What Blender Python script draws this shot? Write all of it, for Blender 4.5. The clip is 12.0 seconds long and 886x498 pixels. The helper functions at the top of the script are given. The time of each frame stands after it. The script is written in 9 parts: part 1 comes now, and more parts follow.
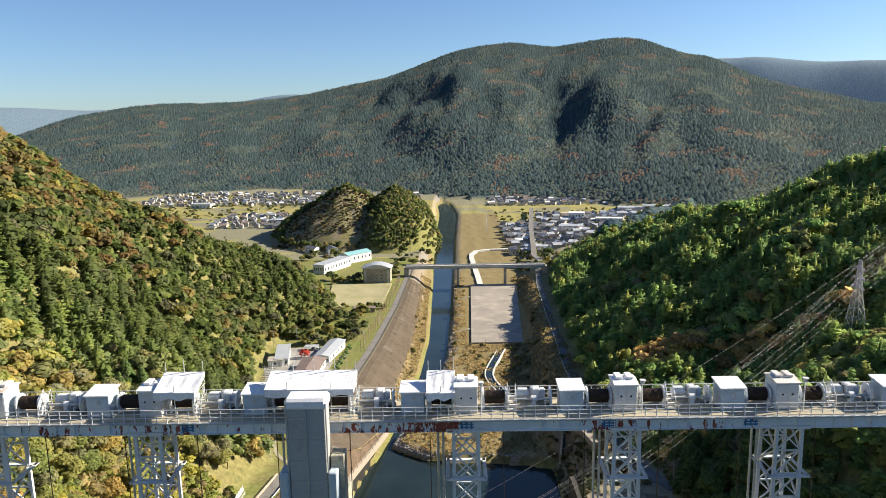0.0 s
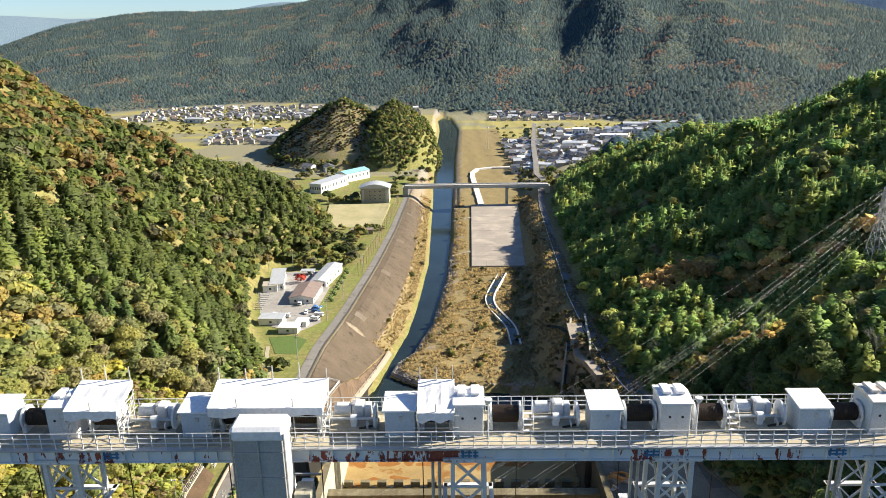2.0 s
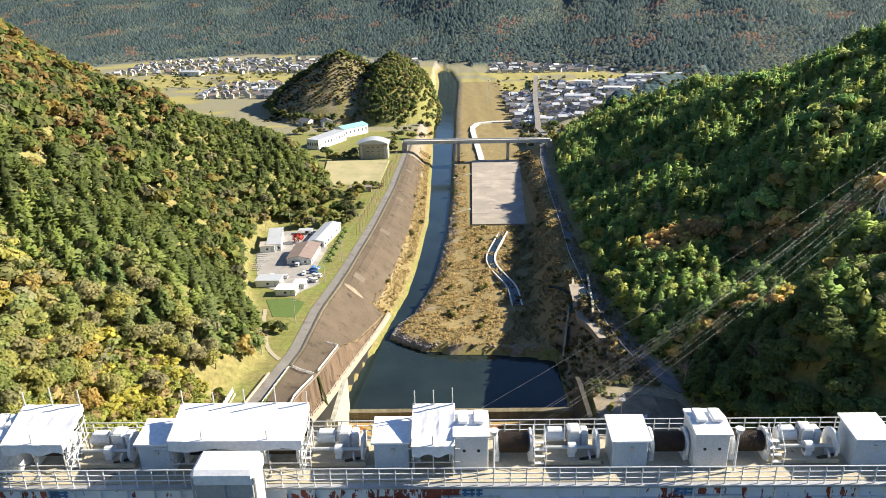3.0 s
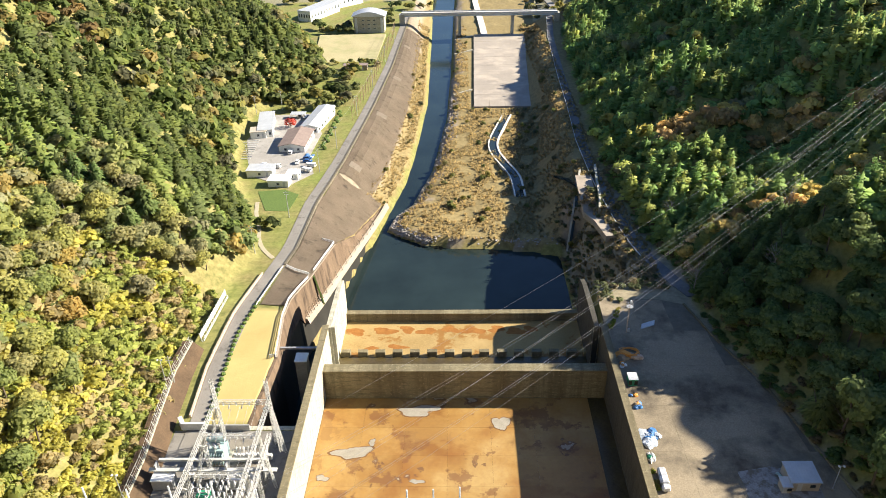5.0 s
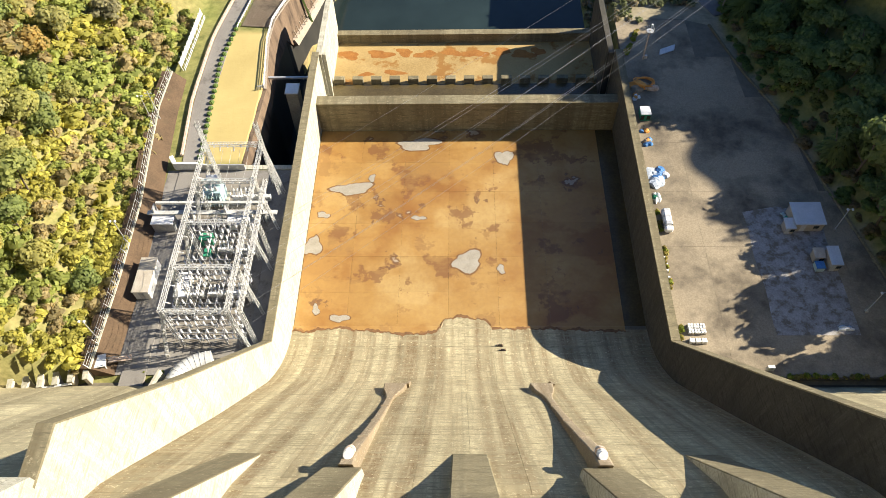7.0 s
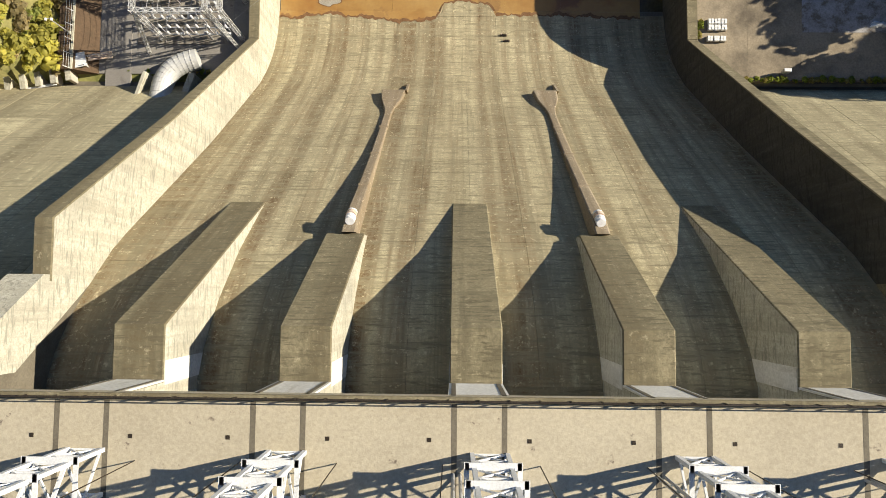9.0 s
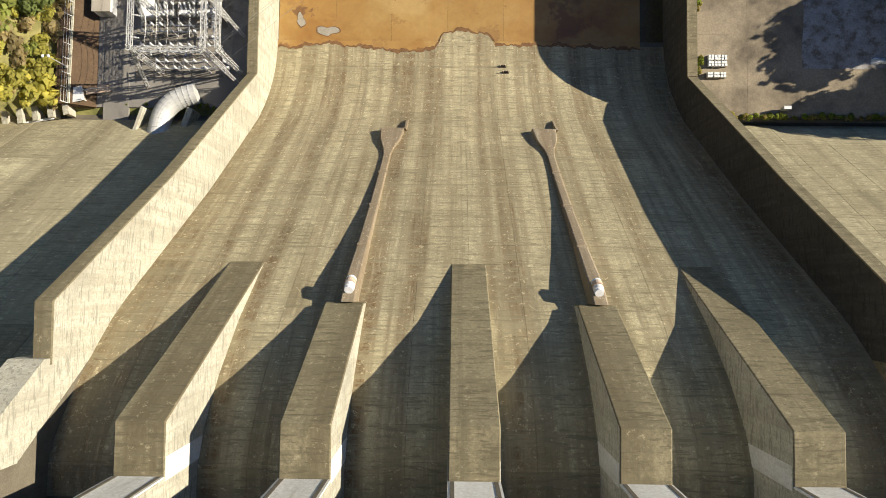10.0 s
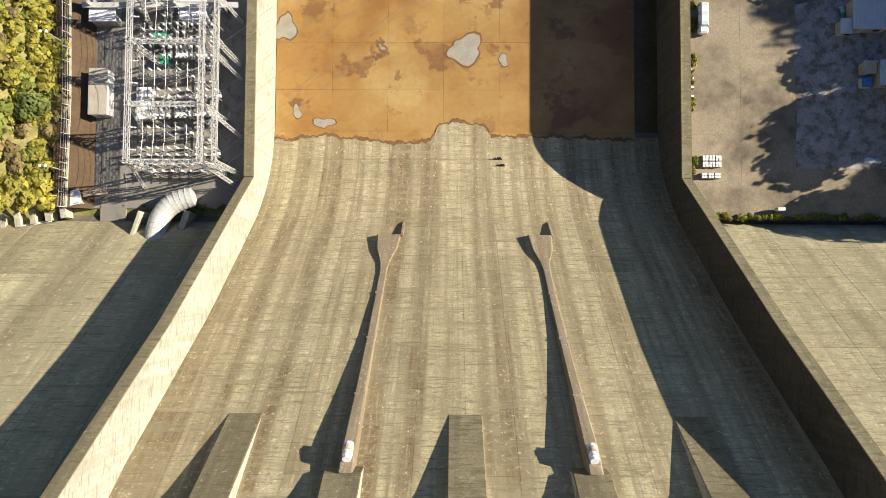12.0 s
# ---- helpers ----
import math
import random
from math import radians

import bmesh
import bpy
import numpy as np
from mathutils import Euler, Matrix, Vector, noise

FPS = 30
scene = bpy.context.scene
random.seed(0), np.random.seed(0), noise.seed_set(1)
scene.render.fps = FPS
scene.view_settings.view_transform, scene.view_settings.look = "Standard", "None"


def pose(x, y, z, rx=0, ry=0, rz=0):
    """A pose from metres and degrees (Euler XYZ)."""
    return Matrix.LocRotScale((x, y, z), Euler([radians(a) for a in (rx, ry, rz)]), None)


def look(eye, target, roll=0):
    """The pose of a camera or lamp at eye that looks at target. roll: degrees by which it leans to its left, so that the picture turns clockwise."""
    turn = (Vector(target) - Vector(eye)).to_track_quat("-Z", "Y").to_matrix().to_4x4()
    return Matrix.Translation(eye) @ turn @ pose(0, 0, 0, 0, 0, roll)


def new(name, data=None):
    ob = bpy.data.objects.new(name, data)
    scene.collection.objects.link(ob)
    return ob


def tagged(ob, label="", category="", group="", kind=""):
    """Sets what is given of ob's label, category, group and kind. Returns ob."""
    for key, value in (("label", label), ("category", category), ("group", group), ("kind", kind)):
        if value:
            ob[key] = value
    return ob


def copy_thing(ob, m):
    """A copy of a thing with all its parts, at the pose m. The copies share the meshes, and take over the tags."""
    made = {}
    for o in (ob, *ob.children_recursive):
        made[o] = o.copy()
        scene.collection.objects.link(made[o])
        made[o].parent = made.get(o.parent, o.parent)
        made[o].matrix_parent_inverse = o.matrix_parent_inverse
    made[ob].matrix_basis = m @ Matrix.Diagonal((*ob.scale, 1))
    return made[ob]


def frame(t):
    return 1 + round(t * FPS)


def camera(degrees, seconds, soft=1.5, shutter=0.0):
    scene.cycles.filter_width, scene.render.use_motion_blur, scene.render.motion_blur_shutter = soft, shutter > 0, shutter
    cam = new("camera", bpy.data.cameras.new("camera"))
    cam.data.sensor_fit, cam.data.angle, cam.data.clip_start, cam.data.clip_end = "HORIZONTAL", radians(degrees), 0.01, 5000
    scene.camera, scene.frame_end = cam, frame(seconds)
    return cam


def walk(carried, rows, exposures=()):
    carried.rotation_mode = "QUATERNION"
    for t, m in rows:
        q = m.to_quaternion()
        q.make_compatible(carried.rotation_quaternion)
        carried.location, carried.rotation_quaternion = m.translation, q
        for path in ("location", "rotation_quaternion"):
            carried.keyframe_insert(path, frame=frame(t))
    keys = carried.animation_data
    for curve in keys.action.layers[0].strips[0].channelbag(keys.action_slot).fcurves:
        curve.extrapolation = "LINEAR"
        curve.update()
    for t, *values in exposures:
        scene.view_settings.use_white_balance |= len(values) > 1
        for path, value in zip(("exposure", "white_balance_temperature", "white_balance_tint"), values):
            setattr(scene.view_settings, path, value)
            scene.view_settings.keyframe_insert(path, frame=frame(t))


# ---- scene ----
cam = camera(63.9, 12.0, 0.9)
PATH = [
    (0, (2.138, 1.7, 131.107), (2.102, 3.668, 130.75), -1.1),
    (0.5, (2.129, 5.729, 131.371), (2.093, 7.686, 130.96), -1.1),
    (1, (2.17, 9.495, 131.667), (2.133, 11.44, 131.202), -0.9),
    (1.5, (2.196, 13.426, 131.925), (2.157, 15.357, 131.402), -1.0),
    (2, (2.175, 17.313, 132.234), (2.135, 19.223, 131.644), -1.0),
    (2.5, (2.183, 21.219, 132.543), (2.142, 23.107, 131.885), -1.1),
    (2.7, (2.201, 22.724, 132.637), (2.159, 24.604, 131.956), -1.2),
    (4.3, (2.154, 34.995, 134.327), (2.11, 36.784, 133.434), -1.2),
    (4.5, (2.081, 36.519, 134.376), (2.037, 38.288, 133.445), -1.2),
    (5, (1.809, 40.254, 134.354), (1.764, 41.965, 133.321), -1.2),
    (5.5, (1.633, 43.781, 134.276), (1.588, 45.408, 133.112), -1.3),
    (6, (1.458, 47.429, 134.316), (1.412, 48.933, 132.998), -1.5),
    (6.5, (1.035, 50.96, 134.431), (0.991, 52.3, 132.947), -1.6),
    (7, (0.724, 54.289, 134.621), (0.682, 55.423, 132.975), -1.9),
    (7.5, (0.488, 57.842, 134.847), (0.45, 58.73, 133.055), -2.2),
    (7.7, (0.429, 59.375, 134.938), (0.391, 60.158, 133.098), -2.5),
    (9.3, (0.331, 72.989, 136.617), (0.298, 73.092, 134.62), -17.2),
    (9.5, (0.319, 74.738, 136.712), (0.286, 74.842, 134.715), -17.5),
    (10, (0.215, 79.15, 137.117), (0.186, 79.252, 135.12), -15.2),
    (10.5, (0.246, 83.827, 137.493), (0.218, 83.924, 135.496), -15.8),
    (11, (0.224, 88.402, 137.929), (0.2, 88.496, 135.931), -13.6),
    (11.5, (0.21, 92.972, 138.341), (0.188, 93.065, 136.343), -12.9),
    (12, (0.272, 97.577, 138.681), (0.249, 97.67, 136.683), -13.6),
]
walk(cam, [(t, look(eye, target, roll)) for t, eye, target, roll in PATH], ((0.0, 1.08), (2.5, 1.4), (4.5, 1.5), (5.2, 1.68), (5.6, 1.74), (6.2, 1.68), (7.5, 1.36), (9.5, 0.91), (12.0, 1.11)))

# ---- light ----
SUN = Vector((1.72, 0.40, 1.0)).normalized()
world = bpy.data.worlds.new("sky")
scene.world = world
world.use_nodes = True
wt = world.node_tree
sky = wt.nodes.new("ShaderNodeTexSky")
sky.sky_type = "NISHITA"
sky.sun_disc = False
sky.sun_elevation = math.asin(SUN.z)
sky.sun_rotation = math.atan2(SUN.x, SUN.y)
sky.altitude = 300
sky.air_density, sky.dust_density, sky.ozone_density = 0.9, 0.4, 2.0
cool = wt.nodes.new("ShaderNodeMix")
cool.data_type, cool.blend_type = "RGBA", "MULTIPLY"
cool.inputs[0].default_value = 1.0
cool.inputs[7].default_value = (0.80, 0.96, 1.18, 1)
wt.links.new(sky.outputs[0], cool.inputs[6])
wt.links.new(cool.outputs[2], wt.nodes["Background"].inputs[0])
wt.nodes["Background"].inputs[1].default_value = 0.056
sun_data = bpy.data.lights.new("sun", "SUN")
sun_data.energy, sun_data.angle, sun_data.color = 5.0, radians(0.53), (1.0, 0.90, 0.74)
sun = new("sun", sun_data)
sun.matrix_world = look(SUN * 300, (0, 0, 0))

# ---- materials ----
def nodes_of(name, rough=0.85, metal=0.0, spec=0.3):
    m = bpy.data.materials.new(name)
    m.use_nodes = True
    t = m.node_tree
    b = t.nodes["Principled BSDF"]
    b.inputs["Roughness"].default_value = rough
    b.inputs["Metallic"].default_value = metal
    b.inputs["Specular IOR Level"].default_value = spec
    return m, t, b


def noise_node(t, vec, scale, detail=6.0, rough=0.6, stretch=None):
    if stretch:
        mp = t.nodes.new("ShaderNodeMapping")
        mp.inputs["Scale"].default_value = stretch
        t.links.new(vec, mp.inputs["Vector"])
        vec = mp.outputs[0]
    n = t.nodes.new("ShaderNodeTexNoise")
    n.inputs["Scale"].default_value = scale
    n.inputs["Detail"].default_value = detail
    n.inputs["Roughness"].default_value = rough
    t.links.new(vec, n.inputs["Vector"])
    return n.outputs["Fac"]


def ramp_node(t, fac, stops):
    r = t.nodes.new("ShaderNodeValToRGB")
    e = r.color_ramp.elements
    while len(e) < len(stops):
        e.new(0.5)
    for el, (p, c) in zip(e, stops):
        el.position = p
        el.color = (*c, 1)
    t.links.new(fac, r.inputs[0])
    return r.outputs[0]


def mix_node(t, fac, a, b, mode="MIX"):
    n = t.nodes.new("ShaderNodeMix")
    n.data_type, n.blend_type = "RGBA", mode
    for sock, v in ((n.inputs[0], fac), (n.inputs[6], a), (n.inputs[7], b)):
        if isinstance(v, (int, float)):
            sock.default_value = v
        elif isinstance(v, tuple):
            sock.default_value = (*v, 1)
        else:
            t.links.new(v, sock)
    return n.outputs[2]


def map_node(t, fac, a, b, c=0.0, d=1.0):
    n = t.nodes.new("ShaderNodeMapRange")
    for k, v in zip((1, 2, 3, 4), (a, b, c, d)):
        n.inputs[k].default_value = v
    t.links.new(fac, n.inputs[0])
    return n.outputs[0]


def bump_node(t, b, fac, strength, dist=0.1):
    n = t.nodes.new("ShaderNodeBump")
    n.inputs["Strength"].default_value = strength
    n.inputs["Distance"].default_value = dist
    t.links.new(fac, n.inputs["Height"])
    t.links.new(n.outputs[0], b.inputs["Normal"])


def place_of(t):
    return t.nodes.new("ShaderNodeNewGeometry").outputs["Position"]


def object_of(t):
    return t.nodes.new("ShaderNodeTexCoord").outputs["Object"]


def surface(name, dark, light, scale=0.5, fine=6.0, rough=0.85, metal=0.0, spec=0.3, bump=0.3, dist=0.05, stain=None, stain_scale=0.12, stain_at=(0.55, 0.7), local=False, stretch=None):
    """A weathered surface: broad mottling, fine grain, and patches of a stain."""
    m, t, b = nodes_of(name, rough, metal, spec)
    vec = object_of(t) if local else place_of(t)
    broad = noise_node(t, vec, scale, 5, 0.6, stretch)
    fine_f = noise_node(t, vec, fine, 4, 0.65)
    col = ramp_node(t, broad, ((0.3, dark), (0.7, light)))
    col = mix_node(t, 0.35, col, ramp_node(t, fine_f, ((0.3, tuple(c * 0.55 for c in dark)), (0.75, tuple(min(1, c * 1.25) for c in light)))))
    if stain:
        s = map_node(t, noise_node(t, vec, stain_scale, 8, 0.65, stretch), *stain_at)
        col = mix_node(t, s, col, stain)
    t.links.new(col, b.inputs["Base Color"])
    if bump:
        bump_node(t, b, fine_f, bump, dist)
    return m


BANDS = ((-35.2, 0.9), (-31.4, 0.5), (-27.2, 0.5), (-21.6, 0.8), (-17.6, 0.5), (-14.2, 0.6), (-8.6, 0.8), (-4.6, 0.5), (-0.4, 0.35), (4.8, 0.8), (9.4, 0.5), (12.6, 0.6), (18.2, 0.8), (23.0, 0.6), (31.6, 0.8), (39.9, 0.9))


def concrete_face(name, base, streak, line=True, streak_scale=0.9, pale=0.0, bands=False, vary=0.22, wall=False):
    """Old mass concrete: broad brown water streaks, short form-board marks, blotches, lime flecks."""
    m, t, b = nodes_of(name, 0.92, 0, 0.2)
    vec = place_of(t)
    dark = tuple(c * 0.45 for c in base)
    broad = noise_node(t, vec, 0.13, 7, 0.68)
    col = ramp_node(t, broad, ((0.28, tuple(c * 0.70 for c in base)), (0.5, base), (0.72, tuple(min(1, c * 1.16) for c in base))))
    wide = map_node(t, noise_node(t, vec, 0.22 * streak_scale / 0.9, 5, 0.6, (0.03, 1.0, 0.03) if wall else (1.0, 0.016, 0.016)), 0.46, 0.57, 0, 1.0)
    broken = map_node(t, noise_node(t, vec, 0.5, 6, 0.7, (0.1, 1.0, 0.10) if wall else (1.0, 0.10, 0.10)), 0.28, 0.6, 0.12 if wall else 0.3, 0.45 if wall else 1.0)
    amount = t.nodes.new("ShaderNodeMath")
    amount.operation = "MULTIPLY"
    t.links.new(wide, amount.inputs[0])
    t.links.new(broken, amount.inputs[1])
    col = mix_node(t, amount.outputs[0], col, streak)
    if bands:
        sx = t.nodes.new("ShaderNodeSeparateXYZ")
        t.links.new(vec, sx.inputs[0])
        wob = t.nodes.new("ShaderNodeMath")
        wob.operation = "MULTIPLY_ADD"
        wob.inputs[1].default_value = 1.6
        t.links.new(noise_node(t, vec, 0.5, 4, 0.6, (1.0, 0.12, 0.12)), wob.inputs[0])
        t.links.new(sx.outputs[0], wob.inputs[2])
        u = map_node(t, wob.outputs[0], -39.2, 44.8)
        stops = []
        for i, (cx, half) in enumerate(BANDS[::2]):
            p = (cx + 40) / 84
            k = 1.0 if half > 0.7 else 0.6
            stops += [(p - 2.2 * half / 84, (0, 0, 0)), (p, (k, k, k)), (p + 1.3 * half / 84, (0, 0, 0))]
        more = []
        for i, (cx, half) in enumerate(BANDS[1::2]):
            p = (cx + 40) / 84
            k = 1.0 if half > 0.7 else 0.6
            more += [(p - 2.2 * half / 84, (0, 0, 0)), (p, (k, k, k)), (p + 1.3 * half / 84, (0, 0, 0))]
        for group in (stops, more):
            mk = t.nodes.new("ShaderNodeMath")
            mk.operation = "MULTIPLY"
            t.links.new(ramp_node(t, u, group), mk.inputs[0])
            t.links.new(map_node(t, broken, 0.3, 1.0, 0.45, 0.95), mk.inputs[1])
            col = mix_node(t, mk.outputs[0], col, (0.135, 0.080, 0.038))
    thin = map_node(t, noise_node(t, vec, 1.3 * streak_scale, 5, 0.65, (0.03, 1.0, 0.035) if wall else (1.0, 0.03, 0.03)), 0.52, 0.66, 0, 0.3 if wall else 0.7)
    col = mix_node(t, thin, col, dark)
    lime = map_node(t, noise_node(t, vec, 0.9, 6, 0.66, (0.1, 1.0, 0.10) if wall else (1.0, 0.10, 0.10)), 0.56, 0.70, 0, 0.3 if wall else 0.3 + pale)
    col = mix_node(t, lime, col, tuple(min(0.8, c * 1.5 + 0.05) for c in base))
    fine = noise_node(t, vec, 3.6, 9, 0.82)
    col = mix_node(t, map_node(t, fine, 0.45, 0.58, 0, 0.62), col, tuple(c * 0.55 for c in base))
    blot = map_node(t, noise_node(t, vec, 0.62, 9, 0.78), 0.525, 0.58, 0, 0.14 if wall else 0.6)
    col = mix_node(t, blot, col, tuple(c * 0.62 for c in base))
    fleck = map_node(t, noise_node(t, vec, 1.7, 8, 0.8), 0.57, 0.62, 0, 0.25 if wall else 0.6)
    col = mix_node(t, fleck, col, tuple(min(0.75, c * 1.45 + 0.03) for c in base))
    if line:
        course = map_node(t, noise_node(t, vec, 1.15, 5, 0.7, (1.0, 0.05, 1.0) if wall else (0.07, 1.0, 1.0)), 0.53, 0.565, 0, 0.16 if wall else 0.58)
        col = mix_node(t, course, col, tuple(c * 0.6 for c in base))
        dash = map_node(t, noise_node(t, vec, 2.6, 4, 0.65, (1.0, 0.16, 1.0) if wall else (0.16, 1.0, 1.0)), 0.555, 0.60, 0, 0.7)
        col = mix_node(t, dash, col, dark)
        w = t.nodes.new("ShaderNodeTexWave")
        w.wave_type, w.bands_direction, w.wave_profile = "BANDS", "Z", "SAW"
        w.inputs["Scale"].default_value = 0.21
        w.inputs["Distortion"].default_value = 0.15
        t.links.new(vec, w.inputs["Vector"])
        edge = map_node(t, w.outputs["Fac"], 0.94, 1.0, 0, 0.7)
        ragged = t.nodes.new("ShaderNodeMath")
        ragged.operation = "MULTIPLY"
        t.links.new(edge, ragged.inputs[0])
        t.links.new(map_node(t, noise_node(t, vec, 0.35, 4, 0.65), 0.46, 0.58), ragged.inputs[1])
        col = mix_node(t, ragged.outputs[0], col, tuple(c * 0.35 for c in base))
    oi = t.nodes.new("ShaderNodeObjectInfo")
    col = mix_node(t, vary, col, ramp_node(t, oi.outputs["Random"], ((0.0, (0.5, 0.49, 0.46)), (0.15, (0.78, 0.77, 0.75)), (1.0, (1.0, 1.0, 1.0)))), "MULTIPLY")
    t.links.new(col, b.inputs["Base Color"])
    bump_node(t, b, fine, 0.45, 0.12)
    return m


CONCRETE = concrete_face("spillway_concrete", (0.455, 0.40, 0.25), (0.165, 0.113, 0.06), True, 0.9, 0.12, True, 0.36)
PIER_CONCRETE = concrete_face("pier_concrete", (0.25, 0.218, 0.135), (0.13, 0.105, 0.06), True, 0.5)
WALL_CONCRETE = concrete_face("wall_concrete", (0.50, 0.48, 0.385), (0.28, 0.25, 0.18), True, 3.2, 0.35, wall=True)
# right wall: stained concrete, darkened further for the shade it stands in
SHADED_CONCRETE = concrete_face("shaded_wall_concrete", (0.085, 0.080, 0.066), (0.03, 0.029, 0.024), True, 3.4, 0.25, wall=True)
WHITE_CONCRETE = surface("whitish_concrete", (0.55, 0.54, 0.48), (0.76, 0.75, 0.70), 0.4, 4, 0.9, stain=(0.36, 0.33, 0.26), stain_scale=0.5, stain_at=(0.58, 0.72), stretch=(1.0, 1.0, 0.15))
DAM_CONCRETE = concrete_face("dam_face_concrete", (0.48, 0.43, 0.275), (0.19, 0.16, 0.10), True, 0.25, 0.0, False, 0.5)
DECK = surface("deck_concrete", (0.36, 0.315, 0.225), (0.46, 0.41, 0.30), 0.12, 5, 0.85, stain=(0.15, 0.12, 0.09), stain_scale=0.7, stain_at=(0.64, 0.70))
JOINT = surface("joint_concrete", (0.10, 0.085, 0.06), (0.17, 0.15, 0.11), 0.5)
ASPHALT = surface("asphalt", (0.10, 0.10, 0.105), (0.16, 0.155, 0.15), 0.1, 5, 0.9, stain=(0.24, 0.225, 0.2), stain_scale=0.08, stain_at=(0.52, 0.7))
CAR_PARK = surface("pale_worn_asphalt", (0.26, 0.245, 0.225), (0.36, 0.345, 0.32), 0.15, 5, 0.9, stain=(0.19, 0.18, 0.165), stain_scale=0.2, stain_at=(0.55, 0.7))
ROAD_GREY = surface("road_asphalt", (0.17, 0.158, 0.14), (0.25, 0.235, 0.21), 0.12, 5, 0.9, stain=(0.11, 0.10, 0.088), stain_scale=0.3, stain_at=(0.55, 0.7))
APRON = surface("apron_asphalt", (0.19, 0.155, 0.105), (0.33, 0.275, 0.19), 0.05, 3, 0.9, stain=(0.085, 0.07, 0.05), stain_scale=0.09, stain_at=(0.46, 0.66))
PALE_SLAB = surface("pale_slab", (0.18, 0.165, 0.15), (0.36, 0.35, 0.335), 0.5, 3, 0.9, stain=(0.15, 0.125, 0.095), stain_scale=0.6, stain_at=(0.48, 0.60))
WHITE_PAINT = surface("white_painted_steel", (0.56, 0.575, 0.575), (0.68, 0.69, 0.685), 0.8, 9, 0.55, bump=0.05, stain=(0.45, 0.36, 0.27), stain_scale=0.9, stain_at=(0.68, 0.8))
PALE_BLUE = surface("pale_blue_painted_steel", (0.42, 0.50, 0.56), (0.52, 0.59, 0.64), 0.6, 9, 0.6, bump=0.05, stain=(0.33, 0.28, 0.24), stain_scale=0.8, stain_at=(0.66, 0.78))
SHEET_WHITE = surface("white_tarpaulin", (0.74, 0.75, 0.76), (0.84, 0.84, 0.84), 0.6, 4, 0.7, bump=0.2, dist=0.03)
MESH_SHEET = surface("grey_mesh_sheet", (0.34, 0.345, 0.335), (0.43, 0.435, 0.42), 0.5, 9, 0.85, stain=(0.27, 0.275, 0.27), stain_scale=0.35)
STEEL = surface("galvanised_steel", (0.40, 0.41, 0.42), (0.58, 0.58, 0.57), 1.2, 14, 0.5, 0.5, 0.5, bump=0.05)
PALE_STEEL = surface("pale_steel_lattice", (0.44, 0.44, 0.42), (0.60, 0.60, 0.57), 1.0, 14, 0.5, 0.15, 0.4, bump=0.05)
DARK_STEEL = surface("greased_black_steel", (0.02, 0.017, 0.014), (0.06, 0.045, 0.03), 2.0, 20, 0.5, 0.3)
BROWN_STEEL = surface("rope_drum", (0.02, 0.014, 0.01), (0.06, 0.038, 0.022), 3.0, 20, 0.7)
RUST = surface("rusty_roof", (0.30, 0.18, 0.10), (0.62, 0.52, 0.42), 1.2, 9, 0.8)
STAINED_ROOF = surface("rust_stained_roof", (0.58, 0.56, 0.51), (0.72, 0.70, 0.66), 0.8, 9, 0.7, stain=(0.46, 0.28, 0.16), stain_scale=0.9, stain_at=(0.55, 0.68))
PORCELAIN = surface("grey_porcelain", (0.5, 0.5, 0.5), (0.68, 0.68, 0.66), 3, 20, 0.3)
GREEN_PAINT = surface("green_painted_steel", (0.03, 0.22, 0.12), (0.05, 0.32, 0.18), 2, 20, 0.5)
BLUE_GREEN = surface("blue_green_transformer", (0.30, 0.44, 0.46), (0.42, 0.55, 0.56), 1, 12, 0.5)
SAND_ROOF = surface("sandy_flat_roof", (0.33, 0.29, 0.23), (0.46, 0.42, 0.35), 0.5, 8, 0.9)
WHITE_WALL = surface("white_render", (0.66, 0.66, 0.63), (0.78, 0.78, 0.75), 0.5, 6, 0.8, bump=0.1)
GREY_METAL_ROOF = surface("grey_metal_roof", (0.42, 0.44, 0.46), (0.55, 0.57, 0.58), 0.4, 6, 0.45, 0.2)
BROWN_ROOF = surface("brown_metal_roof", (0.20, 0.15, 0.13), (0.28, 0.22, 0.19), 0.4, 6, 0.7)
TOWN_WALL = surface("weathered_house_wall", (0.38, 0.36, 0.33), (0.52, 0.50, 0.46), 0.3, 4, 0.85, local=True)
TILE_ROOF = surface("dark_tile_roof", (0.10, 0.105, 0.115), (0.20, 0.205, 0.215), 0.4, 4, 0.55, local=True)
TEAL_ROOF = surface("teal_roof", (0.20, 0.42, 0.45), (0.28, 0.5, 0.52), 0.4, 4, 0.55)
BLACK_RUBBER = surface("rubber", (0.02, 0.02, 0.02), (0.04, 0.04, 0.04), 3, 20, 0.8)
BLUE_TARP = surface("blue_tarpaulin", (0.03, 0.12, 0.34), (0.08, 0.24, 0.5), 1.2, 8, 0.5, bump=0.5, dist=0.2)
PALE_TARP = surface("pale_blue_tarpaulin", (0.28, 0.34, 0.42), (0.55, 0.6, 0.66), 0.9, 5, 0.5, bump=0.6, dist=0.25)
ORANGE_PLASTIC = surface("orange_plastic", (0.55, 0.20, 0.03), (0.75, 0.36, 0.08), 1.5, 8, 0.6)
WOOD = surface("weathered_wood", (0.22, 0.17, 0.11), (0.36, 0.29, 0.2), 2, 15, 0.85)
GLASS = nodes_of("window_glass", 0.08, 0.0, 0.6)[0]
GLASS.node_tree.nodes["Principled BSDF"].inputs["Base Color"].default_value = (0.03, 0.04, 0.05, 1)
CABLE = surface("aluminium_cable", (0.26, 0.26, 0.26), (0.38, 0.38, 0.38), 2, 10, 0.4, 0.6)
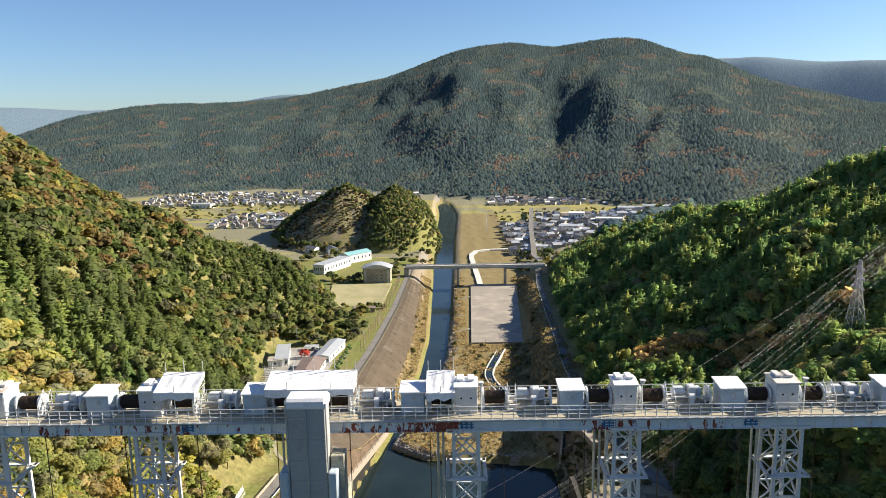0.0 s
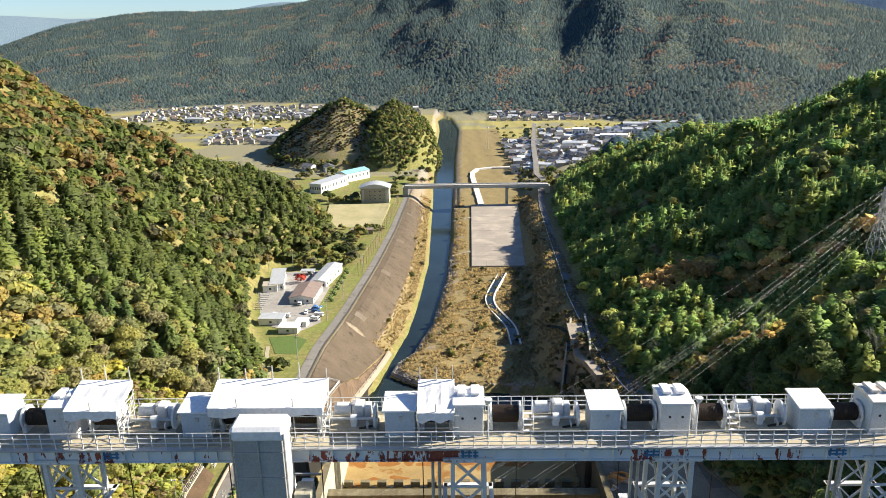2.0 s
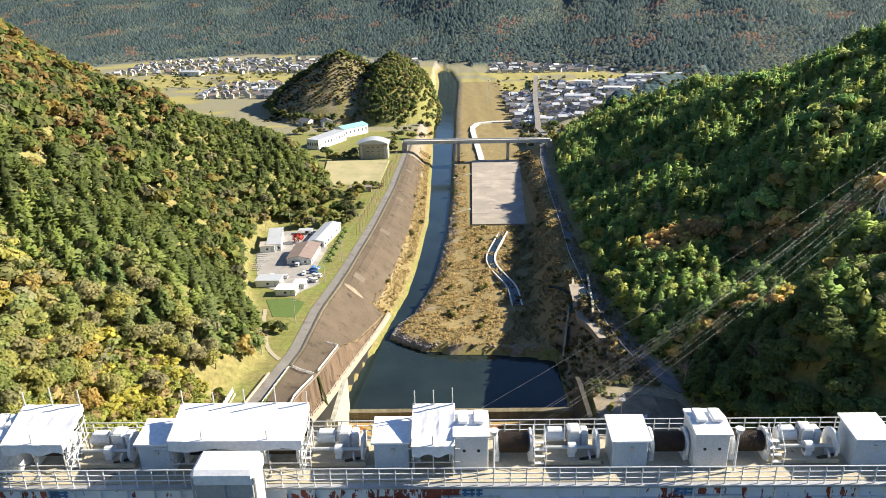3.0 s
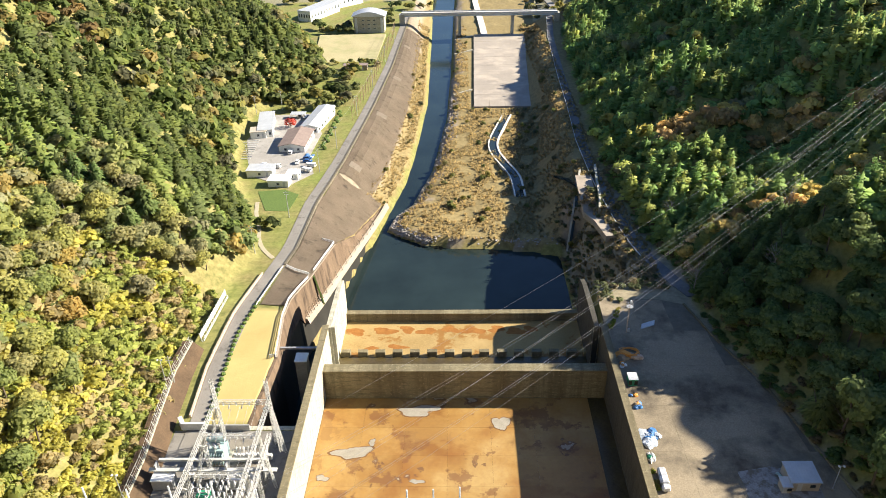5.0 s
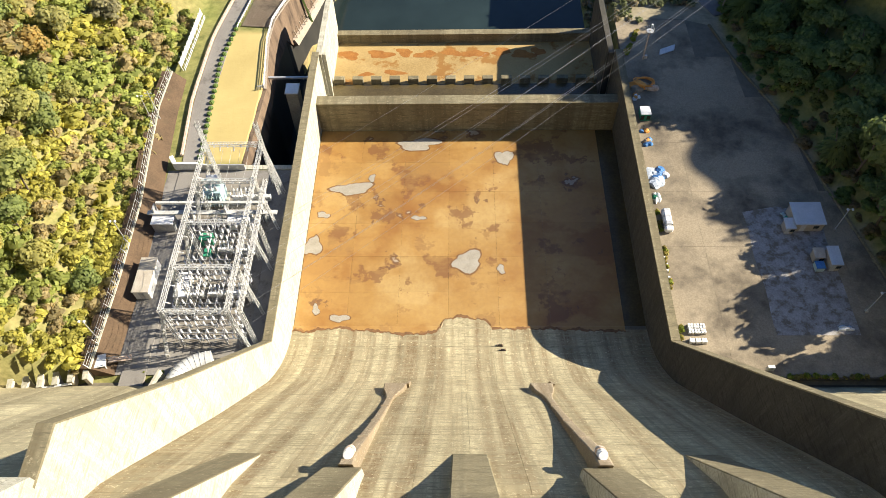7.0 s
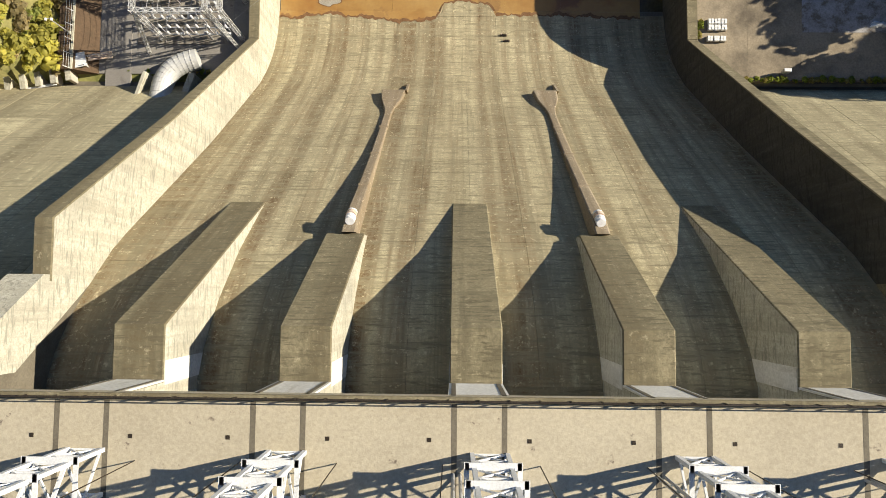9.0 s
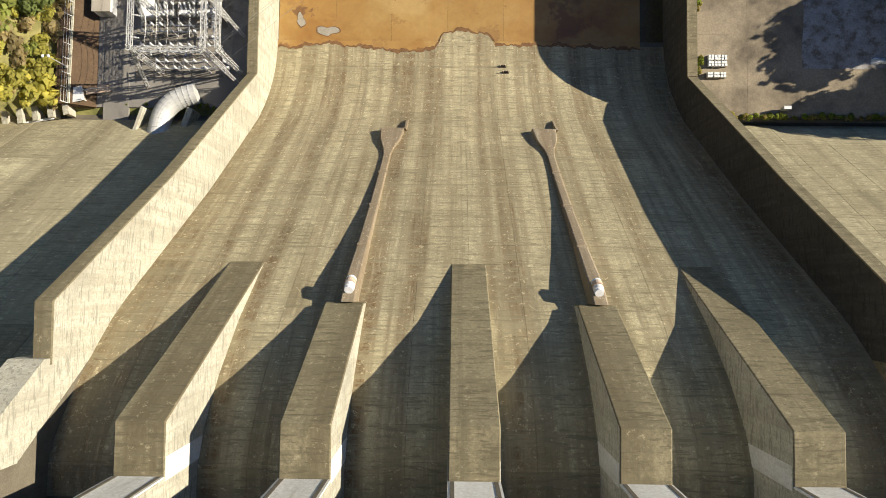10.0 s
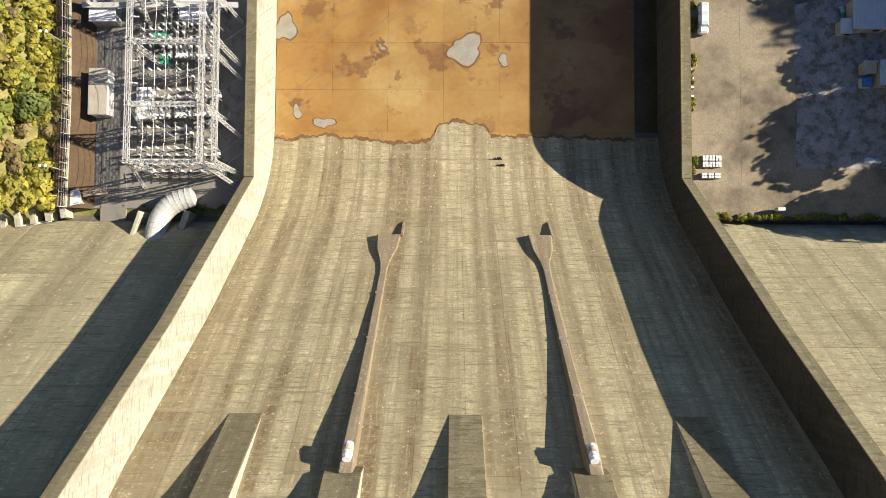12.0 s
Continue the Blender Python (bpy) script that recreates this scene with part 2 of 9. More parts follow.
BLUE_LETTER = surface("faded_blue_paint", (0.04, 0.14, 0.28), (0.09, 0.22, 0.38), 3, 20, 0.7, bump=0)


def girder_paint():
    m, t, b = nodes_of("peeling_girder_paint", 0.65)
    vec = place_of(t)
    col = ramp_node(t, noise_node(t, vec, 0.7, 5), ((0.3, (0.62, 0.66, 0.69)), (0.7, (0.74, 0.77, 0.78))))
    where = map_node(t, noise_node(t, vec, 0.13, 3, 0.5), 0.40, 0.66, 0.72, 0.52)
    sx = t.nodes.new("ShaderNodeSeparateXYZ")
    t.links.new(vec, sx.inputs[0])
    near = t.nodes.new("ShaderNodeMath")
    near.operation = "MULTIPLY"
    t.links.new(map_node(t, sx.outputs[0], -9.0, -7.5), near.inputs[0])
    t.links.new(map_node(t, sx.outputs[0], 3.5, 1.5), near.inputs[1])
    less = t.nodes.new("ShaderNodeMath")
    less.operation = "SUBTRACT"
    t.links.new(where, less.inputs[0])
    t.links.new(map_node(t, near.outputs[0], 0, 1, 0.0, 0.16), less.inputs[1])
    where = less.outputs[0]
    rust_n = noise_node(t, vec, 1.6, 8, 0.62, (1.5, 1.0, 0.5))
    cmp = t.nodes.new("ShaderNodeMath")
    cmp.operation = "GREATER_THAN"
    t.links.new(rust_n, cmp.inputs[0])
    t.links.new(where, cmp.inputs[1])
    rust = ramp_node(t, noise_node(t, vec, 5, 5), ((0.3, (0.20, 0.045, 0.03)), (0.7, (0.34, 0.10, 0.06))))
    t.links.new(mix_node(t, cmp.outputs[0], col, rust), b.inputs["Base Color"])
    return m


GIRDER = girder_paint()


def sediment():
    """Rust-orange sediment over the basin slabs, with brown blots and pale bare spots."""
    m, t, b = nodes_of("orange_sediment", 0.5, 0, 0.45)
    vec = place_of(t)
    warp = noise_node(t, vec, 0.05, 5, 0.6)
    col = ramp_node(t, warp, ((0.36, (0.23, 0.105, 0.024)), (0.5, (0.31, 0.175, 0.048)), (0.64, (0.40, 0.27, 0.10))))
    blot = map_node(t, noise_node(t, vec, 0.11, 8, 0.66), 0.55, 0.575, 0, 0.7)
    col = mix_node(t, blot, col, (0.15, 0.065, 0.026))
    film = map_node(t, noise_node(t, vec, 0.045, 7, 0.6, (1.0, 1.6, 1.0)), 0.49, 0.535, 0, 0.5)
    col = mix_node(t, film, col, (0.36, 0.22, 0.066))
    bare = noise_node(t, vec, 0.085, 7, 0.6)
    col = mix_node(t, map_node(t, bare, 0.635, 0.645, 0, 0.85), col, (0.13, 0.065, 0.03))
    col = mix_node(t, map_node(t, bare, 0.665, 0.675), col, (0.36, 0.31, 0.23))
    fine = noise_node(t, vec, 0.9, 6, 0.7)
    col = mix_node(t, map_node(t, fine, 0.4, 0.8, 0, 0.4), col, (0.20, 0.10, 0.04))
    oi = t.nodes.new("ShaderNodeObjectInfo")
    col = mix_node(t, 0.3, col, ramp_node(t, oi.outputs["Random"], ((0.0, (0.7, 0.68, 0.66)), (1.0, (1.0, 1.0, 1.0)))), "MULTIPLY")
    t.links.new(col, b.inputs["Base Color"])
    bump_node(t, b, fine, 0.15, 0.05)
    return m


SEDIMENT = sediment()
WET_FLOOR = surface("wet_silty_floor", (0.045, 0.034, 0.015), (0.10, 0.076, 0.032), 0.1, 2, 0.25, spec=0.5)
BARE_PATCH = surface("bare_concrete_patch", (0.24, 0.215, 0.165), (0.34, 0.315, 0.265), 0.5, 4, 0.9)
PALE_SILT = surface("golden_silt_floor", (0.27, 0.18, 0.065), (0.40, 0.29, 0.125), 0.12, 3, 0.8, stain=(0.24, 0.12, 0.03), stain_scale=0.1, stain_at=(0.56, 0.6))
RUST_SILT = surface("rust_silt_island", (0.20, 0.075, 0.015), (0.33, 0.15, 0.035), 0.4, 3, 0.85)
PATCH_RIM = surface("dark_sediment_rim", (0.12, 0.06, 0.025), (0.2, 0.11, 0.05), 0.8, 4, 0.9)


def water(name, deep, rough, scale):
    m, t, b = nodes_of(name, rough, 0, 0.5)
    vec = place_of(t)
    col = ramp_node(t, noise_node(t, vec, 0.03, 4), ((0.35, deep), (0.7, tuple(c * 1.7 for c in deep))))
    t.links.new(col, b.inputs["Base Color"])
    b.inputs["IOR"].default_value = 1.33
    bump_node(t, b, noise_node(t, vec, scale, 3, 0.5), 0.25, 0.05)
    return m


RIVER = water("river_water", (0.013, 0.021, 0.021), 0.1, 1.2)
LAKE = water("reservoir_water", (0.015, 0.035, 0.03), 0.06, 0.8)


def ground_material():
    """Soil, dry grass, green grass, gravel and forest floor by the zone weights of the sheet."""
    m, t, b = nodes_of("valley_ground", 0.95, 0, 0.15)
    vec = place_of(t)
    za = t.nodes.new("ShaderNodeAttribute")
    za.attribute_name = "zone"
    sp = t.nodes.new("ShaderNodeSeparateColor")
    t.links.new(za.outputs["Color"], sp.inputs[0])
    zb = t.nodes.new("ShaderNodeAttribute")
    zb.attribute_name = "zone_b"
    sq = t.nodes.new("ShaderNodeSeparateColor")
    t.links.new(zb.outputs["Color"], sq.inputs[0])
    n1, n2 = noise_node(t, vec, 0.06, 6, 0.6), noise_node(t, vec, 0.5, 7, 0.7)
    forest = ramp_node(t, n2, ((0.3, (0.10, 0.11, 0.033)), (0.7, (0.27, 0.25, 0.09))))
    dry = ramp_node(t, n2, ((0.25, (0.13, 0.097, 0.047)), (0.75, (0.34, 0.262, 0.13))))
    green = ramp_node(t, n2, ((0.25, (0.10, 0.14, 0.03)), (0.75, (0.24, 0.27, 0.07))))
    gravel = ramp_node(t, n2, ((0.25, (0.18, 0.15, 0.115)), (0.75, (0.34, 0.29, 0.23))))
    lawn = ramp_node(t, n1, ((0.3, (0.37, 0.29, 0.115)), (0.7, (0.46, 0.37, 0.155))))
    town = ramp_node(t, n2, ((0.3, (0.17, 0.165, 0.15)), (0.7, (0.34, 0.33, 0.30))))
    # far slopes: crowns by cells, autumn patches by broad noise, haze as blue tint
    vo = t.nodes.new("ShaderNodeTexVoronoi")
    vo.inputs["Scale"].default_value = 0.2
    vo.inputs["Randomness"].default_value = 1.0
    t.links.new(vec, vo.inputs["Vector"])
    cell = t.nodes.new("ShaderNodeSeparateColor")
    t.links.new(vo.outputs["Color"], cell.inputs[0])
    blend = t.nodes.new("ShaderNodeMath")
    blend.operation = "MULTIPLY_ADD"
    blend.inputs[1].default_value = 0.5
    t.links.new(cell.outputs[0], blend.inputs[0])
    t.links.new(map_node(t, noise_node(t, vec, 0.009, 5, 0.6), 0.34, 0.72, 0.0, 0.56), blend.inputs[2])
    woods = ramp_node(t, blend.outputs[0], ((0.2, (0.030, 0.054, 0.056)), (0.5, (0.052, 0.080, 0.070)), (0.66, (0.085, 0.098, 0.066)), (0.78, (0.13, 0.105, 0.066)), (0.95, (0.17, 0.105, 0.066))))
    # farthest slopes: haze put into a pale blue base colour
    hazed_woods = ramp_node(t, n1, ((0.3, (0.14, 0.20, 0.25)), (0.7, (0.17, 0.235, 0.28))))
    # stands differ in tone, all pulled towards blue for haze
    stand = ramp_node(t, noise_node(t, vec, 0.016, 6, 0.7), ((0.36, (0.58, 0.72, 1.0)), (0.5, (0.95, 1.08, 1.36)), (0.64, (1.42, 1.42, 1.48))))
    woods = mix_node(t, 1.0, woods, stand, "MULTIPLY")
    grain = ramp_node(t, noise_node(t, vec, 0.09, 5, 0.75), ((0.38, (0.55, 0.58, 0.62)), (0.5, (1.0, 1.0, 1.0)), (0.62, (1.35, 1.32, 1.2))))
    woods = mix_node(t, 1.0, woods, grain, "MULTIPLY")
    woods = mix_node(t, za.outputs["Alpha"], hazed_woods, woods)
    col = mix_node(t, sp.outputs[0], forest, dry)
    col = mix_node(t, sp.outputs[1], col, green)
    col = mix_node(t, sp.outputs[2], col, gravel)
    col = mix_node(t, sq.outputs[0], col, lawn)
    col = mix_node(t, sq.outputs[1], col, town)
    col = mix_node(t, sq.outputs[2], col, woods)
    t.links.new(col, b.inputs["Base Color"])
    h = t.nodes.new("ShaderNodeMath")
    h.operation = "MULTIPLY_ADD"
    t.links.new(vo.outputs["Distance"], h.inputs[0])
    hs = t.nodes.new("ShaderNodeMath")
    hs.operation = "MULTIPLY"
    hs.inputs[1].default_value = -1.0
    t.links.new(sq.outputs[2], hs.inputs[0])
    t.links.new(hs.outputs[0], h.inputs[1])
    sc = t.nodes.new("ShaderNodeMath")
    sc.operation = "MULTIPLY"
    sc.inputs[1].default_value = 0.052
    t.links.new(n2, sc.inputs[0])
    t.links.new(sc.outputs[0], h.inputs[2])
    bump_node(t, b, h.outputs[0], 0.55, 2.4)
    return m


GROUND = ground_material()


def foliage(name, tinted):
    """Leaves: the tree's own colour, varied leaf by leaf."""
    m, t, b = nodes_of(name, 0.75, 0, 0.2)
    geo = t.nodes.new("ShaderNodeNewGeometry")
    if tinted:
        at = t.nodes.new("ShaderNodeAttribute")
        at.attribute_name = "tint"
        col = at.outputs["Color"]
    else:
        oi = t.nodes.new("ShaderNodeObjectInfo")
        col = ramp_node(t, oi.outputs["Random"], tinted_stops(name))
    var = ramp_node(t, geo.outputs["Random Per Island"], ((0.0, (0.72, 0.76, 0.7)), (0.6, (1.0, 1.0, 1.0)), (1.0, (1.25, 1.22, 1.05))))
    col = mix_node(t, 1.0, col, var, "MULTIPLY")
    t.links.new(col, b.inputs["Base Color"])
    thin = t.nodes.new("ShaderNodeBsdfTranslucent")
    t.links.new(col, thin.inputs["Color"])
    ms = t.nodes.new("ShaderNodeMixShader")
    ms.inputs[0].default_value = 0.58
    t.links.new(b.outputs[0], ms.inputs[1])
    t.links.new(thin.outputs[0], ms.inputs[2])
    t.links.new(ms.outputs[0], t.nodes["Material Output"].inputs[0])
    return m


def tinted_stops(name):
    if "cedar" in name:
        return ((0.0, (0.15, 0.225, 0.08)), (0.5, (0.19, 0.265, 0.098)), (1.0, (0.25, 0.30, 0.11)))
    return ((0.0, (0.25, 0.295, 0.10)), (0.25, (0.33, 0.355, 0.12)), (0.45, (0.42, 0.40, 0.135)), (0.6, (0.36, 0.33, 0.19)), (0.75, (0.30, 0.335, 0.14)), (0.9, (0.48, 0.42, 0.13)), (1.0, (0.46, 0.30, 0.11)))


LEAF = foliage("forest_leaves", True)
LEAF_BROAD = foliage("broadleaf_leaves", False)
LEAF_CEDAR = foliage("cedar_needles", False)
BARK = surface("bark", (0.07, 0.055, 0.04), (0.15, 0.12, 0.09), 1.5, 12, 0.95, local=True)
PALE_BARK = surface("pale_bark", (0.20, 0.18, 0.15), (0.36, 0.33, 0.29), 1.5, 12, 0.95, local=True)
RED_LEAF = surface("red_leaves", (0.30, 0.02, 0.015), (0.50, 0.06, 0.03), 2, 8, 0.8)
HEDGE = surface("hedge_leaves", (0.06, 0.10, 0.025), (0.13, 0.19, 0.045), 2, 9, 0.9, bump=0.6)


# ---- building blocks ----
def thing(name, at=(0, 0, 0), label="", category="", group="", kind=""):
    ob = new(name)
    ob.location = at
    ob.empty_display_size = 0.5
    return tagged(ob, label, category, group, kind)


def mesh_of(name, bm, material):
    me = bpy.data.meshes.new(name)
    bm.to_mesh(me)
    bm.free()
    me.materials.append(material)
    return me


def part(name, bm, material, parent=None, label=""):
    """One mesh object from a bmesh given in the parent's own space."""
    ob = new(name, mesh_of(name, bm, material) if not isinstance(bm, bpy.types.Mesh) else bm)
    if parent is not None:
        ob.parent = parent
    return tagged(ob, label)


def structure(name, bm, material, label=""):
    return tagged(part(name, bm, material), label, kind="structure")


def box(c, s, rz=0.0, bm=None, bevel=0.0):
    bm = bm or bmesh.new()
    r = bmesh.ops.create_cube(bm, size=1.0, matrix=Matrix.Translation(c) @ Matrix.Rotation(radians(rz), 4, "Z") @ Matrix.Diagonal((*s, 1)))
    if bevel:
        es = {e for v in r["verts"] for e in v.link_edges}
        bmesh.ops.bevel(bm, geom=list(es), offset=bevel, segments=1, affect="EDGES")
    return bm


def rod(a, b, r, bm=None, sides=6, r2=None):
    bm = bm or bmesh.new()
    a, b = Vector(a), Vector(b)
    d = b - a
    m = Matrix.Translation((a + b) / 2) @ d.to_track_quat("Z", "Y").to_matrix().to_4x4()
    bmesh.ops.create_cone(bm, cap_ends=True, segments=sides, radius1=r, radius2=r if r2 is None else r2, depth=d.length, matrix=m)
    return bm


def bar(a, b, w, h, bm=None):
    """A square bar from a to b."""
    bm = bm or bmesh.new()
    a, b = Vector(a), Vector(b)
    d = b - a
    m = Matrix.Translation((a + b) / 2) @ d.to_track_quat("Z", "Y").to_matrix().to_4x4() @ Matrix.Diagonal((w, h, d.length, 1))
    bmesh.ops.create_cube(bm, size=1.0, matrix=m)
    return bm


def prism(profile, x0, x1, bm=None):
    """A closed profile in (y, z), run from x0 to x1."""
    bm = bm or bmesh.new()
    a = [bm.verts.new((x0, y, z)) for y, z in profile]
    b = [bm.verts.new((x1, y, z)) for y, z in profile]
    n = len(profile)
    for i in range(n):
        bm.faces.new((a[i], a[(i + 1) % n], b[(i + 1) % n], b[i]))
    bm.faces.new(a[::-1])
    bm.faces.new(b)
    bmesh.ops.recalc_face_normals(bm, faces=bm.faces)
    return bm


def slab(outline, z0, z1, bm=None):
    """A closed outline in (x, y), from z0 up to z1."""
    bm = bm or bmesh.new()
    a = [bm.verts.new((x, y, z0)) for x, y in outline]
    b = [bm.verts.new((x, y, z1)) for x, y in outline]
    n = len(outline)
    for i in range(n):
        bm.faces.new((a[i], a[(i + 1) % n], b[(i + 1) % n], b[i]))
    bm.faces.new(a[::-1])
    bm.faces.new(b)
    bmesh.ops.recalc_face_normals(bm, faces=bm.faces)
    return bm


def ribbon(points, width, depth, bm=None):
    """A solid band along points (x, y, z of its top), width across, depth down."""
    bm = bm or bmesh.new()
    rows = []
    n = len(points)
    for i, p in enumerate(points):
        a, b = Vector(points[max(0, i - 1)]), Vector(points[min(n - 1, i + 1)])
        d = (b - a)
        s = Vector((-d.y, d.x, 0)).normalized() * (width / 2)
        p = Vector(p)
        dn = Vector((0, 0, depth))
        rows.append([bm.verts.new(q) for q in (p + s, p - s, p - s - dn, p + s - dn)])
    for r, q in zip(rows, rows[1:]):
        for k in range(4):
            bm.faces.new((r[k], r[(k + 1) % 4], q[(k + 1) % 4], q[k]))
    bm.faces.new(rows[0][::-1])
    bm.faces.new(rows[-1])
    bmesh.ops.recalc_face_normals(bm, faces=bm.faces)
    return bm


def tube(points, r, sides=6):
    """One round tube swept along points."""
    bm = bmesh.new()
    loops, n = [], len(points)
    for i, p in enumerate(points):
        d = (Vector(points[min(n - 1, i + 1)]) - Vector(points[max(0, i - 1)])).normalized()
        u = d.cross(Vector((0, 0, 1)) if abs(d.z) < 0.95 else Vector((1, 0, 0))).normalized()
        v = d.cross(u)
        loops.append([bm.verts.new(Vector(p) + (u * math.cos(2 * math.pi * k / sides) + v * math.sin(2 * math.pi * k / sides)) * r) for k in range(sides)])
    for a, b in zip(loops, loops[1:]):
        for k in range(sides):
            bm.faces.new((a[k], a[(k + 1) % sides], b[(k + 1) % sides], b[k]))
    bm.faces.new(loops[0][::-1])
    bm.faces.new(loops[-1])
    bmesh.ops.recalc_face_normals(bm, faces=bm.faces)
    return bm


def bent_line(points, n=28):
    """Round the corners of a line of points."""
    p = np.array(points, float)
    s = np.r_[0, np.cumsum(np.linalg.norm(np.diff(p, axis=0), axis=1))]
    t = np.linspace(0, s[-1], n)
    q = np.column_stack([np.interp(t, s, p[:, k]) for k in range(3)])
    for _ in range(3):
        q[1:-1] = 0.25 * q[:-2] + 0.5 * q[1:-1] + 0.25 * q[2:]
    return [tuple(r) for r in q]


def along(points, step):
    """Even places along a line of points, with the heading in degrees."""
    out, left = [], 0.0
    for a, b in zip(points, points[1:]):
        a, b = Vector(a), Vector(b)
        d = (b - a).length
        s = left
        while s < d:
            out.append((a.lerp(b, s / d), math.degrees(math.atan2(b.y - a.y, b.x - a.x))))
            s += step
        left = s - d
    return out


# ---- the lie of the land ----
def smooth(a, b, v):
    t = np.clip((v - a) / (b - a), 0, 1)
    return t * t * (3 - 2 * t)


def rough_noise(x, y, scale, seed=0, octaves=4):
    """Smooth pseudo-random relief from a few turned sine waves, about -1 to 1."""
    rng = np.random.RandomState(seed)
    out, amp, f, tot = np.zeros_like(x, dtype=float), 1.0, 1.0 / scale, 0.0
    for _ in range(octaves):
        for _ in range(3):
            a, p = rng.uniform(0, 2 * np.pi), rng.uniform(0, 2 * np.pi, 2)
            u = x * np.cos(a) + y * np.sin(a)
            v = -x * np.sin(a) + y * np.cos(a)
            out += amp * np.sin(2 * np.pi * f * u + p[0] + 1.3 * np.sin(2 * np.pi * f * 0.6 * v + p[1]))
        tot += 1.7 * amp
        amp *= 0.5
        f *= 2.03
    return out / tot


WATER_Z = -15.5
LEFT_BANK = ((-60, -46.8), (222, -46.8), (238, -44.4), (264, -40), (281, -37), (303, -33.2), (313, -31.6), (350, -25), (386, -22), (460, -18.5), (597, -20), (850, -25), (1100, -24), (1240, -30), (1275, -20), (4700, -20))
RIGHT_BANK = ((-60, 42), (283, 42), (288, 20), (290.5, -10), (297, -20), (303, -27), (313, -25), (325, -18), (363, -9.5), (438, -3), (533, -1.2), (675, 0), (850, 2), (1100, 6), (1240, -5), (1275, -19), (4700, -19))
LEFT_ROAD = ((100, -61), (165, -61), (185, -62.6), (207, -62), (235, -58.8), (250, -57), (289, -56.8), (335, -52.4), (424, -46.7), (500, -43), (618, -40.2), (660, -39))
LEFT_FOOT = ((-60, -69.4), (105, -69.4), (150, -70), (165, -72), (200, -73.5), (225, -71), (245, -67), (262, -72), (285, -80), (305, -88), (330, -96), (362, -104), (400, -108), (430, -98), (470, -84), (490, -82), (515, -90), (540, -101), (600, -125), (680, -160), (760, -260), (850, -420), (4700, -3000))
RIGHT_FOOT = ((-60, 92), (110, 90), (130, 87.5), (147, 83.5), (177, 78), (190, 73.5), (197, 72), (210, 70), (222, 73), (242, 69), (261, 67), (297, 65), (354, 65), (403, 68), (469, 71), (560, 77), (620, 86), (700, 110), (800, 155), (910, 210), (1092, 325), (1300, 480), (4700, 2600))


# wall along pool and tailrace: y, x and z of its top edge; y, x and z of its foot
WALL_TOP = ((163.0, -48.6, 11.0), (188.5, -47.4, 11.0), (207.0, -49.4, 10.8), (216.0, -49.4, 10.2), (222.5, -48.4, 9.2), (232.0, -46.6, 7.6), (237.0, -45.9, 6.9), (259.5, -42.6, 4.4), (281.0, -38.8, -4.6), (300.0, -35.6, -8.6), (313.0, -33.2, -11.2), (322.0, -31.8, -12.4))
WALL_FOOT = ((163.0, -48.0, -2.0), (188.5, -46.8, 6.2), (207.0, -48.2, 3.6), (219.0, -48.2, 1.2), (222.5, -47.4, -3.4), (232.0, -45.6, -4.6), (237.0, -44.7, -5.2), (259.5, -41.0, -7.6), (281.0, -37.2, -9.8), (300.0, -33.9, -11.8), (313.0, -31.8, -13.0), (322.0, -30.6, -13.8))


def line_at(line, y):
    return np.interp(y, [p[0] for p in line], [p[1] for p in line])


def hill(x, y, cx, cy, rx, ry, top, turn=0.0, power=1.0):
    a = math.radians(turn)
    u = (x - cx) * math.cos(a) + (y - cy) * math.sin(a)
    v = -(x - cx) * math.sin(a) + (y - cy) * math.cos(a)
    d = np.sqrt((u / rx) ** 2 + (v / ry) ** 2)
    return top * np.clip(1 - d, 0, 1) ** power


def floor_level(y):
    return np.interp(y, (0, 212, 260, 310, 400, 480, 560, 850, 3000), (11, 11, 7.5, 4.5, 0.5, -1.5, -2.5, -6, -7))


def right_level(y):
    return np.interp(y, (0, 212, 250, 310, 400, 560, 850, 3000), (12.8, 12.8, 9, 5, 2, -1, -5, -7))


def gliding(v, xs, ys):
    """np.interp with its corners rounded off."""
    return sum(np.interp(v + o, xs, ys) for o in (-1.0, -0.5, 0.0, 0.5, 1.0)) / 5


